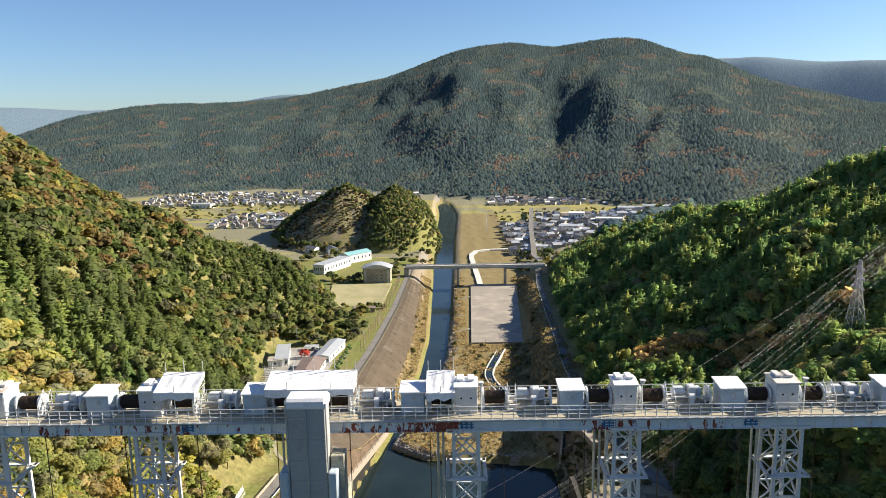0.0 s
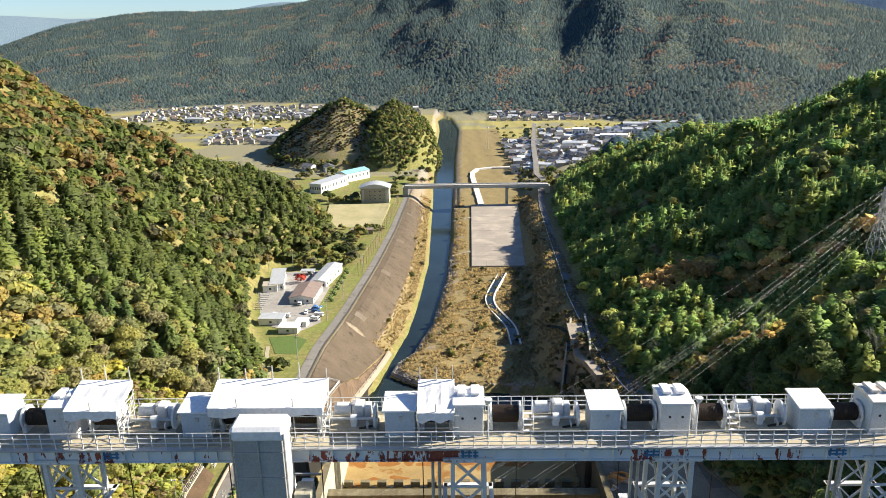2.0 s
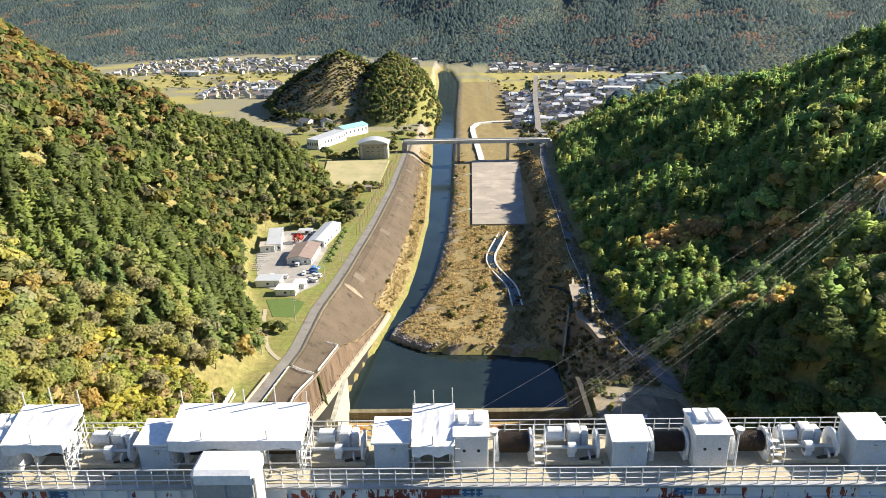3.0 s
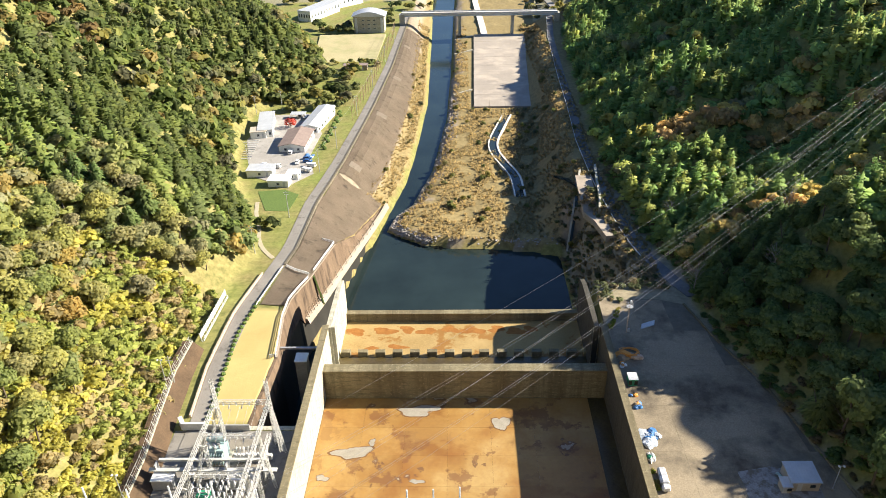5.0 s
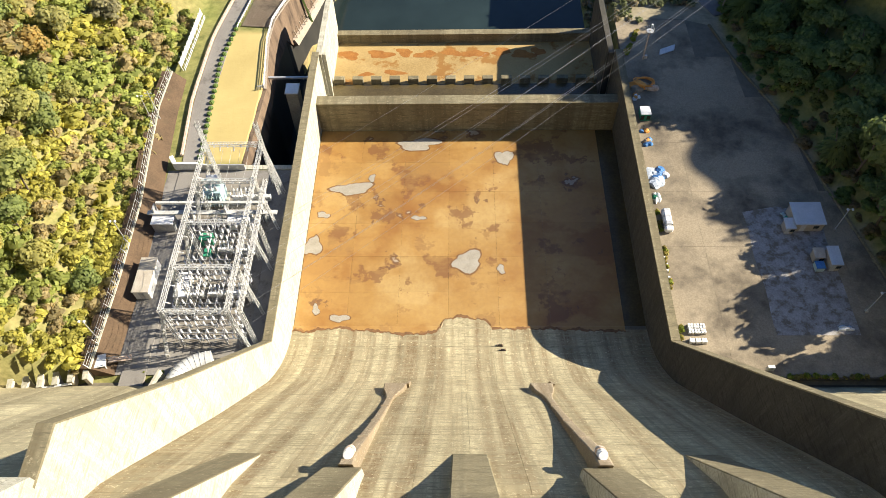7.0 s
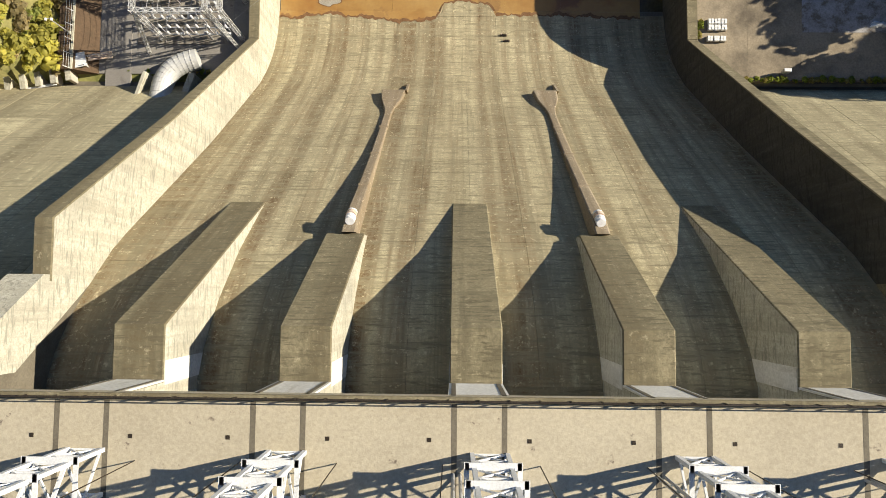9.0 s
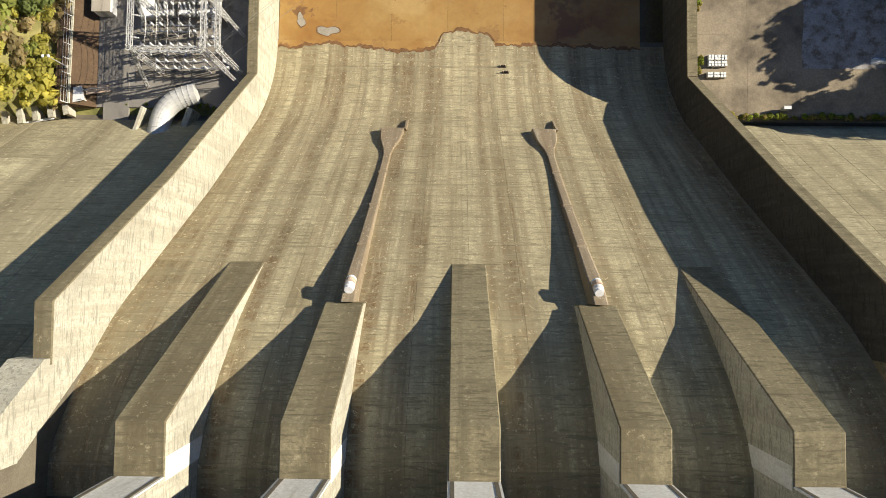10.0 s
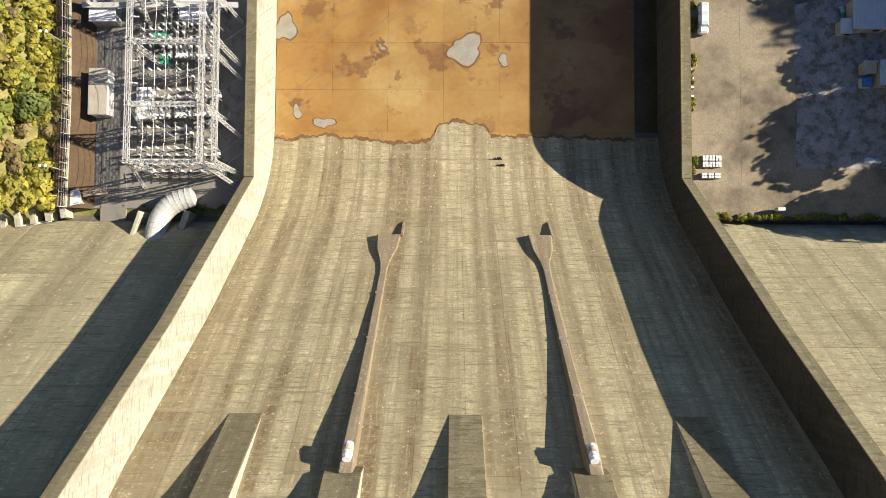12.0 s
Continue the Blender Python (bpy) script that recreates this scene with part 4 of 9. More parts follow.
post = mesh_of("post", box((0, 0, 0.47), (0.09, 0.09, 0.95)), DARK_STEEL)
for i in range(-34, 35):
    part("post", post, None, crest_rail).location = (i * 2.0, 0, 0)

# outlet conduits cased in concrete on the chute
CONDUIT = ((77.3, 3.2, 0.78), (79.4, 3.9, 0.78), (80.6, 3.7, 0.74), (84.0, 2.8, 0.64), (90.0, 1.5, 0.6), (96.0, 0.85, 0.58), (99.6, 0.8, 0.6), (101.0, 0.95, 0.85), (103.0, 1.45, 1.65), (105.6, 1.9, 2.0))
for x_hi, x_lo in ((-10.85, -10.3), (15.75, 15.25)):
    casing = thing("outlet_conduit", (0, 0, 0), "concrete-cased outlet conduit with flared mouth on the chute", "conduit", "conduits on the chute")
    bm = bmesh.new()
    rings = []
    for y, hgt, half in CONDUIT:
        c = x_hi + (x_lo - x_hi) * (y - 79.4) / 26
        zb, zt = face_at(y) - 0.4, face_at(y) + hgt
        rings.append([bm.verts.new(q) for q in ((c - half, y, zb), (c - half, y, zt - 0.15), (c - half + 0.15, y, zt), (c + half - 0.15, y, zt), (c + half, y, zt - 0.15), (c + half, y, zb))])
    for a, b in zip(rings, rings[1:]):
        for q in range(5):
            bm.faces.new((a[q], a[q + 1], b[q + 1], b[q]))
    bm.faces.new(rings[0])
    bm.faces.new(rings[-1][::-1])
    bmesh.ops.recalc_face_normals(bm, faces=bm.faces)
    part("casing", bm, CONDUIT_MAT, casing)
    for y in (84.0, 90.0, 96.0):
        i = [p[0] for p in CONDUIT].index(y)
        c = x_hi + (x_lo - x_hi) * (y - 79.4) / 26
        part("collar", box((c, y, face_at(y) + CONDUIT[i][1] / 2 - 0.1), (1.32, 0.3, CONDUIT[i][1] + 0.3), bevel=0.04), CONDUIT_MAT, casing)
    part("mouth_cheek", prism([(105.4, face_at(105.4) + 1.9), (108.0, face_at(108) + 0.9), (108.4, face_at(108.4) - 0.2), (105.4, face_at(105.4) - 0.2)], x_lo + 2.0, x_lo + 2.35), CONDUIT_MAT, casing)
    z = face_at(79.4) + 4.7
    cap = part("cap", rod((x_hi, 79.7, z - 0.95), (x_hi, 78.7, z + 0.6), 0.56, sides=18), WHITE_WALL, casing, "white end cap with rust band")
    part("band", rod((x_hi, 79.5, z - 0.5), (x_hi, 79.1, z + 0.1), 0.60, sides=18), RUST, cap)
    part("lid", rod((x_hi, 78.75, z + 0.55), (x_hi, 78.5, z + 0.9), 0.48, sides=18), SHEET_WHITE, cap)

# rusty gauge brackets left on the toe of the chute
for gx, gy in ((9.4, 121.6), (9.9, 120.2)):
    bracket = thing("gauge_bracket", (gx, gy, face_at(gy) + 0.02), "dark rusty gauge bracket on the chute toe", "bracket", "brackets on the chute toe")
    part("plate", box((0, 0, 0.12), (1.3, 0.5, 0.24), bevel=0.03), DARK_STEEL, bracket)
    for q in (-0.5, 0.5):
        part("peg", rod((q, 0, 0.2), (q, 0.1, 0.9), 0.08), RUST, bracket)

# ---- stilling basin ----
basin_floor = structure("basin_floor", slab([(X_LEFT, 126.0), (X_RIGHT, 126.0), (X_RIGHT, 184.6), (X_LEFT, 184.6)], -1.2, -0.14), WET_FLOOR, "wet silt between the floor slabs of the basin")
xs = [X_LEFT + 0.1, -23.4, -12.4, -1.4, 9.6, 20.6, 36.2]
ys = [126.2, 135.5, 145.0, 154.5, 164.0, 173.5, 184.4]
for a, b in zip(xs, xs[1:]):
    for c, d in zip(ys, ys[1:]):
        part("floor_slab", slab([(a + 0.014, c + 0.014), (b - 0.014, c + 0.014), (b - 0.014, d - 0.014), (a + 0.014, d - 0.014)], -0.3, rng.uniform(-0.02, 0.0)), SEDIMENT, basin_floor)


def blob(cx, cy, rx, ry, z, seed, k=26, thick=0.05):
    r = random.Random(seed)
    ph = [r.uniform(0, 6.28) for _ in range(4)]
    out = []
    for i in range(k):
        a = 2 * math.pi * i / k
        q = 1 + 0.22 * math.sin(2 * a + ph[0]) + 0.16 * math.sin(3 * a + ph[1]) + 0.1 * math.sin(5 * a + ph[2]) + r.uniform(-0.07, 0.07)
        out.append((cx + rx * q * math.cos(a), cy + ry * q * math.sin(a)))
    return slab(out, z - thick, z)


for i, (cx, cy, rx, ry) in enumerate(((2.9, 143.5, 3.4, 2.5), (-25.0, 165.0, 4.0, 2.1), (-9.3, 179.6, 5.0, 1.9), (-32.8, 148.0, 1.6, 3.0), (-25.0, 128.9, 1.8, 1.0), (10.4, 141.5, 0.9, 1.1), (-20.5, 168.4, 0.9, 1.0), (-8.6, 156.0, 1.5, 0.7), (12.4, 175.0, 1.9, 2.6), (-31.4, 157.0, 1.4, 0.9), (-30.3, 131.0, 0.8, 1.2))):
    tagged(part("sediment_rim", blob(cx, cy, rx * 1.12, ry * 1.14, 0.012, i), PATCH_RIM), "dark sediment edge on the basin floor", kind="structure")
    tagged(part("bare_patch", blob(cx, cy, rx, ry, 0.03, i), BARE_PATCH), "bare pale concrete patch in orange sediment", kind="structure")

# ragged near edge of the sediment over the toe of the chute
EDGE = ((-36, 125.6), (-31, 125.2), (-26, 126.3), (-20, 125.6), (-15, 125.2), (-11, 124.5), (-4, 125), (-3, 126.5), (-2.5, 128.6), (2, 129), (6.6, 128.2), (8, 126.2), (9, 126), (20, 126), (30, 125.5), (36.2, 125.3))
def toe_strip(name, y_of, material, label, lift):
    bm = bmesh.new()
    rows = []
    x = X_LEFT
    while x <= 36.2:
        ya, yb = y_of(x)
        rows.append([bm.verts.new((x, y, face_at(y) + lift if y < 127 else 0.012 + lift)) for y in np.linspace(ya, yb, 6)] if yb > ya + 0.05 else None)
        x += 0.44
    for r, q in zip(rows, rows[1:]):
        if r and q:
            for k in range(5):
                bm.faces.new((r[k], q[k], q[k + 1], r[k + 1]))
    bmesh.ops.delete(bm, geom=[v for v in bm.verts if not v.link_faces], context="VERTS")
    bmesh.ops.recalc_face_normals(bm, faces=bm.faces)
    structure(name, bm, material, label)


def edge_at(x):
    return float(np.interp(x, [p[0] for p in EDGE], [p[1] for p in EDGE]) + 0.28 * math.sin(2.1 * x) * math.sin(0.83 * x + 1) + 0.14 * math.sin(5.3 * x))


toe_strip("sediment_edge", lambda x: (edge_at(x), 127.0), SEDIMENT, "ragged edge of orange sediment at the chute toe", 0.05)
toe_strip("sediment_dark_edge", lambda x: (edge_at(x) - 0.02, min(edge_at(x) + 0.5 + 0.3 * math.sin(x), 131)), PATCH_RIM, "dark tide mark at the chute toe", 0.062)
toe_strip("toe_concrete", lambda x: (125.8, edge_at(x)), CONCRETE, "washed concrete tongue at the chute toe", 0.055)

# darker pier concrete stands in for the shade on the weir face
structure("weir_upper", prism([(184.5, -2), (184.5, 9.2), (187.2, 9.2), (188.0, -4)], X_LEFT, X_RIGHT), PIER_CONCRETE, "thick concrete end weir of the basin")
structure("weir_upper_coping", prism([(184.35, 9.22), (184.35, 9.6), (187.35, 9.6), (187.35, 9.22)], X_LEFT, X_RIGHT), PIER_CONCRETE, "weathered coping of the basin weir")
sill = structure("second_basin_floor", slab([(X_LEFT, 187), (X_RIGHT, 187), (X_RIGHT, 222), (X_LEFT, 222)], -3.6, -2.1), PALE_SILT, "golden silt floor of the second basin")
for i, (cx, cy, rx, ry) in enumerate(((-30.5, 216.6, 2.6, 1.9), (-21.5, 216.8, 3.2, 1.9), (-14.5, 217.6, 2.4, 1.6), (-8.5, 216.6, 3.0, 1.5), (-1.0, 217.4, 2.6, 1.6), (6.0, 216.8, 3.4, 1.7), (13.5, 217.6, 2.8, 1.5), (19.5, 216.4, 2.8, 2.0), (24.0, 217.6, 2.2, 1.4), (-25.0, 208.4, 2.0, 0.9), (-17.0, 209.0, 3.0, 1.0))):
    structure("rust_stain", blob(cx, cy, rx, ry, -2.075, 40 + i, 36, 0.02), RUST_SILT, "rust-orange silt island on the second basin floor")
structure("second_basin_puddle", slab([(X_LEFT, 187.2), (X_RIGHT, 187.2), (X_RIGHT, 204.0), (X_LEFT, 204.0)], -2.1, -1.9), WET_FLOOR, "shallow brown water before the baffle blocks")
for i in range(15):
    x = X_LEFT + 2.6 + i * 5.15
    tagged(part("baffle_block", box((x, 205.0, -1.2), (2.9, 1.5, 1.9), bevel=0.08), PIER_CONCRETE), "square concrete baffle block on the basin floor", "baffle block", "baffle blocks in a row")
# lower weir likewise coloured dark for its shaded face
structure("weir_lower", prism([(221.7, -3), (221.7, 0.7), (223.6, 0.7), (224.6, -18)], X_LEFT, X_RIGHT), PIER_CONCRETE, "low concrete weir above the river pool")
structure("weir_lower_coping", prism([(221.6, 0.7), (221.6, 1.0), (223.7, 1.0), (223.7, 0.7)], X_LEFT, X_RIGHT), PIER_CONCRETE, "coping of the low weir")

# ---- hoist bridge over the gates ----
HZ = 106.64
bridge = thing("hoist_bridge", (0, 0, 0), "pale blue steel gate hoist bridge with peeling paint", "bridge")
for y, nm in ((57.22, "girder"), (61.35, "girder")):
    part(nm, prism([(y - 0.06, HZ - 0.95), (y - 0.06, HZ), (y + 0.06, HZ), (y + 0.06, HZ - 0.95)], -52, 56), GIRDER, bridge, "pale blue plate girder with rust patches")
    for z in (HZ - 0.97, HZ - 0.01):
        part("flange", box((2, y, z), (108, 0.46, 0.07)), GIRDER, bridge)
stiff = mesh_of("stiffener", box((0, 0, -0.48), (0.05, 0.2, 0.86)), GIRDER)
for i in range(72):
    ob = part("stiffener", stiff, None, bridge)
    ob.location = (-51 + i * 1.5, 57.02, HZ)
part("deck_plate", box((2, 59.3, HZ + 0.06), (108, 4.3, 0.12)), DECK, bridge)
part("walkway", box((2, 57.3, HZ + 0.02), (108, 1.1, 0.1)), STEEL, bridge)


def railing(name, y, z, x0, x1, mat, label):
    r = thing(name, (0, y, z), label, "railing", "railings of the hoist bridge")
    for q in (0.4, 0.75, 1.1):
        part("rail", rod((x0, 0, q), (x1, 0, q), 0.035), mat, r)
    me = mesh_of("post", rod((0, 0, -0.3), (0, 0, 1.1), 0.035), mat)
    for i in range(int((x1 - x0) / 0.9) + 1):
        part("post", me, None, r).location = (x0 + i * 0.9, 0, 0)
    return r


railing("hoist_railing", 56.95, HZ + 0.1, -50, 54, WHITE_PAINT, "white tubular railing on the hoist bridge")
railing("hoist_railing", 61.45, HZ + 0.1, -50, 54, WHITE_PAINT, "white tubular railing on the hoist bridge")


def lattice_tower(x):
    t = thing("lattice_tower", (x, 0, 0), "white painted steel lattice tower carrying the hoist bridge", "steel tower", "towers of the hoist bridge")
    base, top = 88.9, HZ - 1.0
    ya, yb, hw = 57.3, 60.2, 1.02
    for dx in (-hw, hw):
        for y in (ya, yb):
            part("leg", bar((dx * 1.15, y, base), (dx, y, top), 0.27, 0.27), WHITE_PAINT, t)
    n = 8
    for k in range(n + 1):
        z = base + (top - base) * k / n
        if k < n:
            z2 = base + (top - base) * (k + 1) / n
            s = 1 if k % 2 else -1
            for y in (ya, yb):
                part("brace", bar((-hw * s, y, z), (hw * s, y, z2), 0.12, 0.12), WHITE_PAINT, t)
                part("brace", bar((hw * s, y, z), (-hw * s, y, z2), 0.1, 0.1), WHITE_PAINT, t)
            for dx in (-hw, hw):
                part("brace", bar((dx, ya if s > 0 else yb, z), (dx, yb if s > 0 else ya, z2), 0.14, 0.14), WHITE_PAINT, t)
        if k in (2, 4, 6):
            walk_z = z
            for y in (ya - 0.45, yb + 0.2):
                part("ledge", box((0, y, walk_z), (3.4, 0.45, 0.07)), WHITE_PAINT, t)
            for dx in (-1.6, 1.6):
                part("ledge", box((dx, (ya + yb) / 2, walk_z), (0.3, yb - ya + 0.9, 0.07)), WHITE_PAINT, t)
        for y in (ya, yb):
            part("strut", bar((-hw, y, z), (hw, y, z), 0.13, 0.13), WHITE_PAINT, t)
    part("cap_beam", box((0, 59.3, top + 0.05), (3.2, 4.6, 0.3)), WHITE_PAINT, t)
    for dx in (-2.4, -1.95):
        part("guide_pipe", rod((dx, 58.9, base), (dx, 58.9, top + 0.6), 0.11, sides=8), STEEL, t)
    for dx in (-3.1, 3.3):
        part("rope", rod((dx, 59.5, 80), (dx, 59.5, HZ), 0.04), DARK_STEEL, t)
    return t


for k in range(-3, 4):
    lattice_tower(2.75 + 13.38 * k)


def small_cabin(x):
    c = thing("hoist_cabin", (x, 59.15, HZ + 0.12), "pale blue steel control cabin with white sloping roof", "cabin", "low cabins on the hoist bridge")
    part("body", box((0, 0, 0.95), (1.95, 1.9, 1.9), bevel=0.03), PALE_BLUE, c)
    part("roof", prism([(-1.15, 1.88), (-1.15, 1.98), (1.1, 2.22), (1.1, 2.1)], -1.1, 1.1), SHEET_WHITE, c, "white sheet roof")
    part("lamp", box((0.1, -1.0, 1.35), (0.26, 0.12, 0.3), bevel=0.03), STEEL, c)
    part("door", box((0.45, -0.965, 0.85), (0.7, 0.03, 1.6)), PALE_BLUE, c)


def tall_cabin(x, rusty=False):
    c = thing("gear_cabin", (x, 59.15, HZ + 0.12), "tall pale steel gear cabin, " + ("rust-stained roof" if rusty else "white roof with ridge caps"), "cabin", "tall cabins on the hoist bridge")
    part("body", box((0, 0.1, 1.15), (1.9, 2.2, 2.3), bevel=0.03), WHITE_PAINT if not rusty else PALE_BLUE, c)
    part("roof", prism([(-1.15, 2.26), (-1.15, 2.38), (0.2, 2.62), (1.35, 2.42), (1.35, 2.3)], -1.03, 1.03), STAINED_ROOF if rusty else SHEET_WHITE, c)
    for s in (-0.45, 0.45):
        part("roof_cap", box((s, 0.3, 2.68), (0.6, 1.2, 0.22), bevel=0.05), STAINED_ROOF if rusty else SHEET_WHITE, c)
        part("door", box((s, -1.01, 1.15), (0.85, 0.03, 2.0)), WHITE_PAINT, c)
        part("vent", rod((s * 0.9, -1.03, 1.35), (s * 0.9, -1.06, 1.35), 0.09, sides=10), DARK_STEEL, c)


def rope_drum(x, flip=1):
    d = thing("rope_drum", (x, 59.5, HZ + 0.12), "dark greased wire rope drum between white flanged gear wheels", "hoist drum", "rope drums of the hoists")
    part("barrel", rod((-0.85, 0, 0.9), (0.85, 0, 0.9), 0.56, sides=24), BROWN_STEEL, d, "brown greased rope windings")
    coil = bmesh.new()
    for k in range(16):
        rod((-0.8 + k * 0.105, 0, 0.9), (-0.8 + k * 0.105 + 0.06, 0, 0.9), 0.59, coil, 20)
    part("rope", coil, BROWN_STEEL, d)
    for s in (-0.98, 0.98):
        wheel = part("gear_wheel", rod((s - 0.07, 0, 0.9), (s + 0.07, 0, 0.9), 0.82, sides=28), WHITE_PAINT, d)
        part("hub", rod((s - 0.14, 0, 0.9), (s + 0.14, 0, 0.9), 0.22, sides=14), STEEL, wheel)
        for a in range(6):
            an = a * math.pi / 3
            part("spoke", bar((s, 0.2 * math.cos(an), 0.9 + 0.2 * math.sin(an)), (s, 0.74 * math.cos(an), 0.9 + 0.74 * math.sin(an)), 0.2, 0.1), STEEL, wheel)
        part("bearing", box((s, 0, 0.35), (0.3, 1.3, 0.7), bevel=0.04), WHITE_PAINT, d)


def drive_set(x):
    m = thing("hoist_drive", (x, 59.4, HZ + 0.12), "white hoist motor, gearbox and shaft on a steel bed", "machine", "drives of the hoists")
    part("bed", box((0, 0, 0.2), (3.2, 1.9, 0.3), bevel=0.03), DECK, m)
    part("motor", rod((-1.4, 0.7, 0.95), (-0.3, 0.7, 0.95), 0.38, sides=16), WHITE_PAINT, m)
    part("motor_cover", box((-0.85, 0.7, 1.25), (0.9, 0.5, 0.3), bevel=0.05), WHITE_PAINT, m)
    part("gearbox", box((0.25, 0.7, 0.95), (0.7, 0.9, 1.1), bevel=0.07), WHITE_PAINT, m)
    part("brake", box((-0.05, 0.6, 1.1), (0.28, 0.6, 0.9), bevel=0.04), STEEL, m)
    part("gearbox", box((0.85, 0.7, 0.9), (0.45, 0.8, 0.9), bevel=0.07), WHITE_PAINT, m)
    part("shaft", rod((-1.6, -0.35, 0.85), (1.5, -0.35, 0.85), 0.1, sides=10), PALE_STEEL, m)
    part("coupling", rod((-0.2, -0.35, 0.85), (0.25, -0.35, 0.85), 0.3, sides=14), WHITE_PAINT, m)
    part("bearing", box((0.0, -0.35, 0.5), (0.4, 0.5, 0.5), bevel=0.04), WHITE_PAINT, m)
    wheel = part("gear_wheel", rod((1.35, -0.1, 0.95), (1.5, -0.1, 0.95), 0.85, sides=24), WHITE_PAINT, m)
    part("hub", rod((1.3, -0.1, 0.95), (1.56, -0.1, 0.95), 0.22, sides=12), STEEL, wheel)
    part("pipe", rod((0.4, -0.8, 0.35), (1.3, -0.8, 0.55), 0.09), DARK_STEEL, m)
    part("hand_wheel", rod((0.9, -0.75, 0.6), (1.0, -0.75, 0.62), 0.28, sides=14), STEEL, m)


def steps(x):
    s = thing("hoist_steps", (x, 59.0, HZ + 0.12), "small white steel access steps with handrail", "steps", "steps on the hoist bridge")
    for k in range(4):
        part("tread", box((0, -0.5 + k * 0.25, 0.2 + k * 0.28), (0.6, 0.22, 0.04)), WHITE_PAINT, s)
    for dx in (-0.32, 0.32):
        part("handrail", rod((dx, -0.6, 0.9), (dx, 0.5, 2.1), 0.03), WHITE_PAINT, s)
        for q in (-0.6, 0.5):
            part("post", rod((dx, q, 0), (dx, q, 0.95 + (q + 0.6)), 0.03), WHITE_PAINT, s)


def lamp_post(x, y=57.9, h=2.6):
    l = thing("bridge_lamp", (x, y, HZ + 0.12), "white lamp post with round head on the hoist bridge", "lamp", "lamps of the hoist bridge")
    part("pole", rod((0, 0, 0), (0, 0, h), 0.07, r2=0.05), WHITE_PAINT, l)
    part("head", rod((0, -0.05, h), (0, -0.05, h + 0.3), 0.16, sides=10, r2=0.26), WHITE_PAINT, l)


for k in range(-3, 4):
    x0 = -2.75 + 13.38 * k
    small_cabin(x0 + 1.05)
    rope_drum(x0 + 3.45)
    tall_cabin(x0 + 5.55, rusty=(k in (-3, 2)))
    rope_drum(x0 + 8.0)
    steps(x0 + 9.45)
    drive_set(x0 + 11.3)
    if k >= 0:
        lamp_post(x0 + 6.8)


def canopy(x0, x1, y0, y1, z0, z1, label, seed):
    """A white sheet over a scaffold frame, higher at the back, with sagging edges and poles."""
    c = thing("scaffold_canopy", (0, 0, HZ + 0.12), label, "scaffold canopy", "sheeted scaffolds on the hoist bridge")
    r = random.Random(seed)
    bm = bmesh.new()
    nx, ny = 14, 8
    g = []
    for j in range(ny + 1):
        row = []
        for i in range(nx + 1):
            u, v = i / nx, j / ny
            sag = -0.08 * abs(math.sin(u * math.pi * 3)) * math.sin(math.pi * v) + r.uniform(-0.012, 0.012)
            row.append(bm.verts.new((x0 + (x1 - x0) * u, y0 + (y1 - y0) * v, z0 + (z1 - z0) * v + sag)))
        g.append(row)
    for j in range(ny):
        for i in range(nx):
            bm.faces.new((g[j][i], g[j][i + 1], g[j + 1][i + 1], g[j + 1][i]))
    under = [[bm.verts.new((v.co.x, v.co.y, v.co.z - 0.05)) for v in row] for row in g]
    for j in range(ny):
        for i in range(nx):
            bm.faces.new((under[j][i], under[j + 1][i], under[j + 1][i + 1], under[j][i + 1]))
    ring_a = g[0] + [row[-1] for row in g[1:]] + g[-1][-2::-1] + [row[0] for row in g[-2:0:-1]]
    ring_b = under[0] + [row[-1] for row in under[1:]] + under[-1][-2::-1] + [row[0] for row in under[-2:0:-1]]
    for k in range(len(ring_a)):
        q = (k + 1) % len(ring_a)
        bm.faces.new((ring_a[k], ring_b[k], ring_b[q], ring_a[q]))
    front = [(v.co.x, v.co.z) for v in g[0]]
    edge_l, edge_r = [[(row[c].co.y, row[c].co.z) for row in g] for c in (0, -1)]
    bmesh.ops.recalc_face_normals(bm, faces=bm.faces)
    sheet_ob = part("sheet", bm, SHEET_WHITE, c, "taut white tarpaulin sheet")
    bm = bmesh.new()
    rows = [[bm.verts.new(p) for p in ((x, y0 - 0.02, z), (x, y0 - 0.05, z - 0.6 - 0.12 * math.sin(i * 0.9)), (x, y0 - 0.01, z - 0.6 - 0.12 * math.sin(i * 0.9)), (x, y0, z))] for i, (x, z) in enumerate(front)]
    for r1, r2 in zip(rows, rows[1:]):
        for k in range(4):
            bm.faces.new((r1[k], r1[(k + 1) % 4], r2[(k + 1) % 4], r2[k]))
    bmesh.ops.recalc_face_normals(bm, faces=bm.faces)
    part("valance", bm, SHEET_WHITE, sheet_ob)
    for x, edge in ((x0 - 0.02, edge_l), (x1 + 0.02, edge_r)):
        bm = bmesh.new()
        rows = [[bm.verts.new(p) for p in ((x - 0.02, y, z), (x - 0.02, y, z - 0.4 - 0.1 * (j % 2)), (x + 0.02, y, z - 0.4 - 0.1 * (j % 2)), (x + 0.02, y, z))] for j, (y, z) in enumerate(edge)]
        for r1, r2 in zip(rows, rows[1:]):
            for k in range(4):
                bm.faces.new((r1[k], r1[(k + 1) % 4], r2[(k + 1) % 4], r2[k]))
        bmesh.ops.recalc_face_normals(bm, faces=bm.faces)
        part("side_flap", bm, SHEET_WHITE, sheet_ob)
    n = max(2, round((x1 - x0) / 1.8))
    for i in range(n + 1):
        x = x0 + 0.08 + (x1 - x0 - 0.16) * i / n
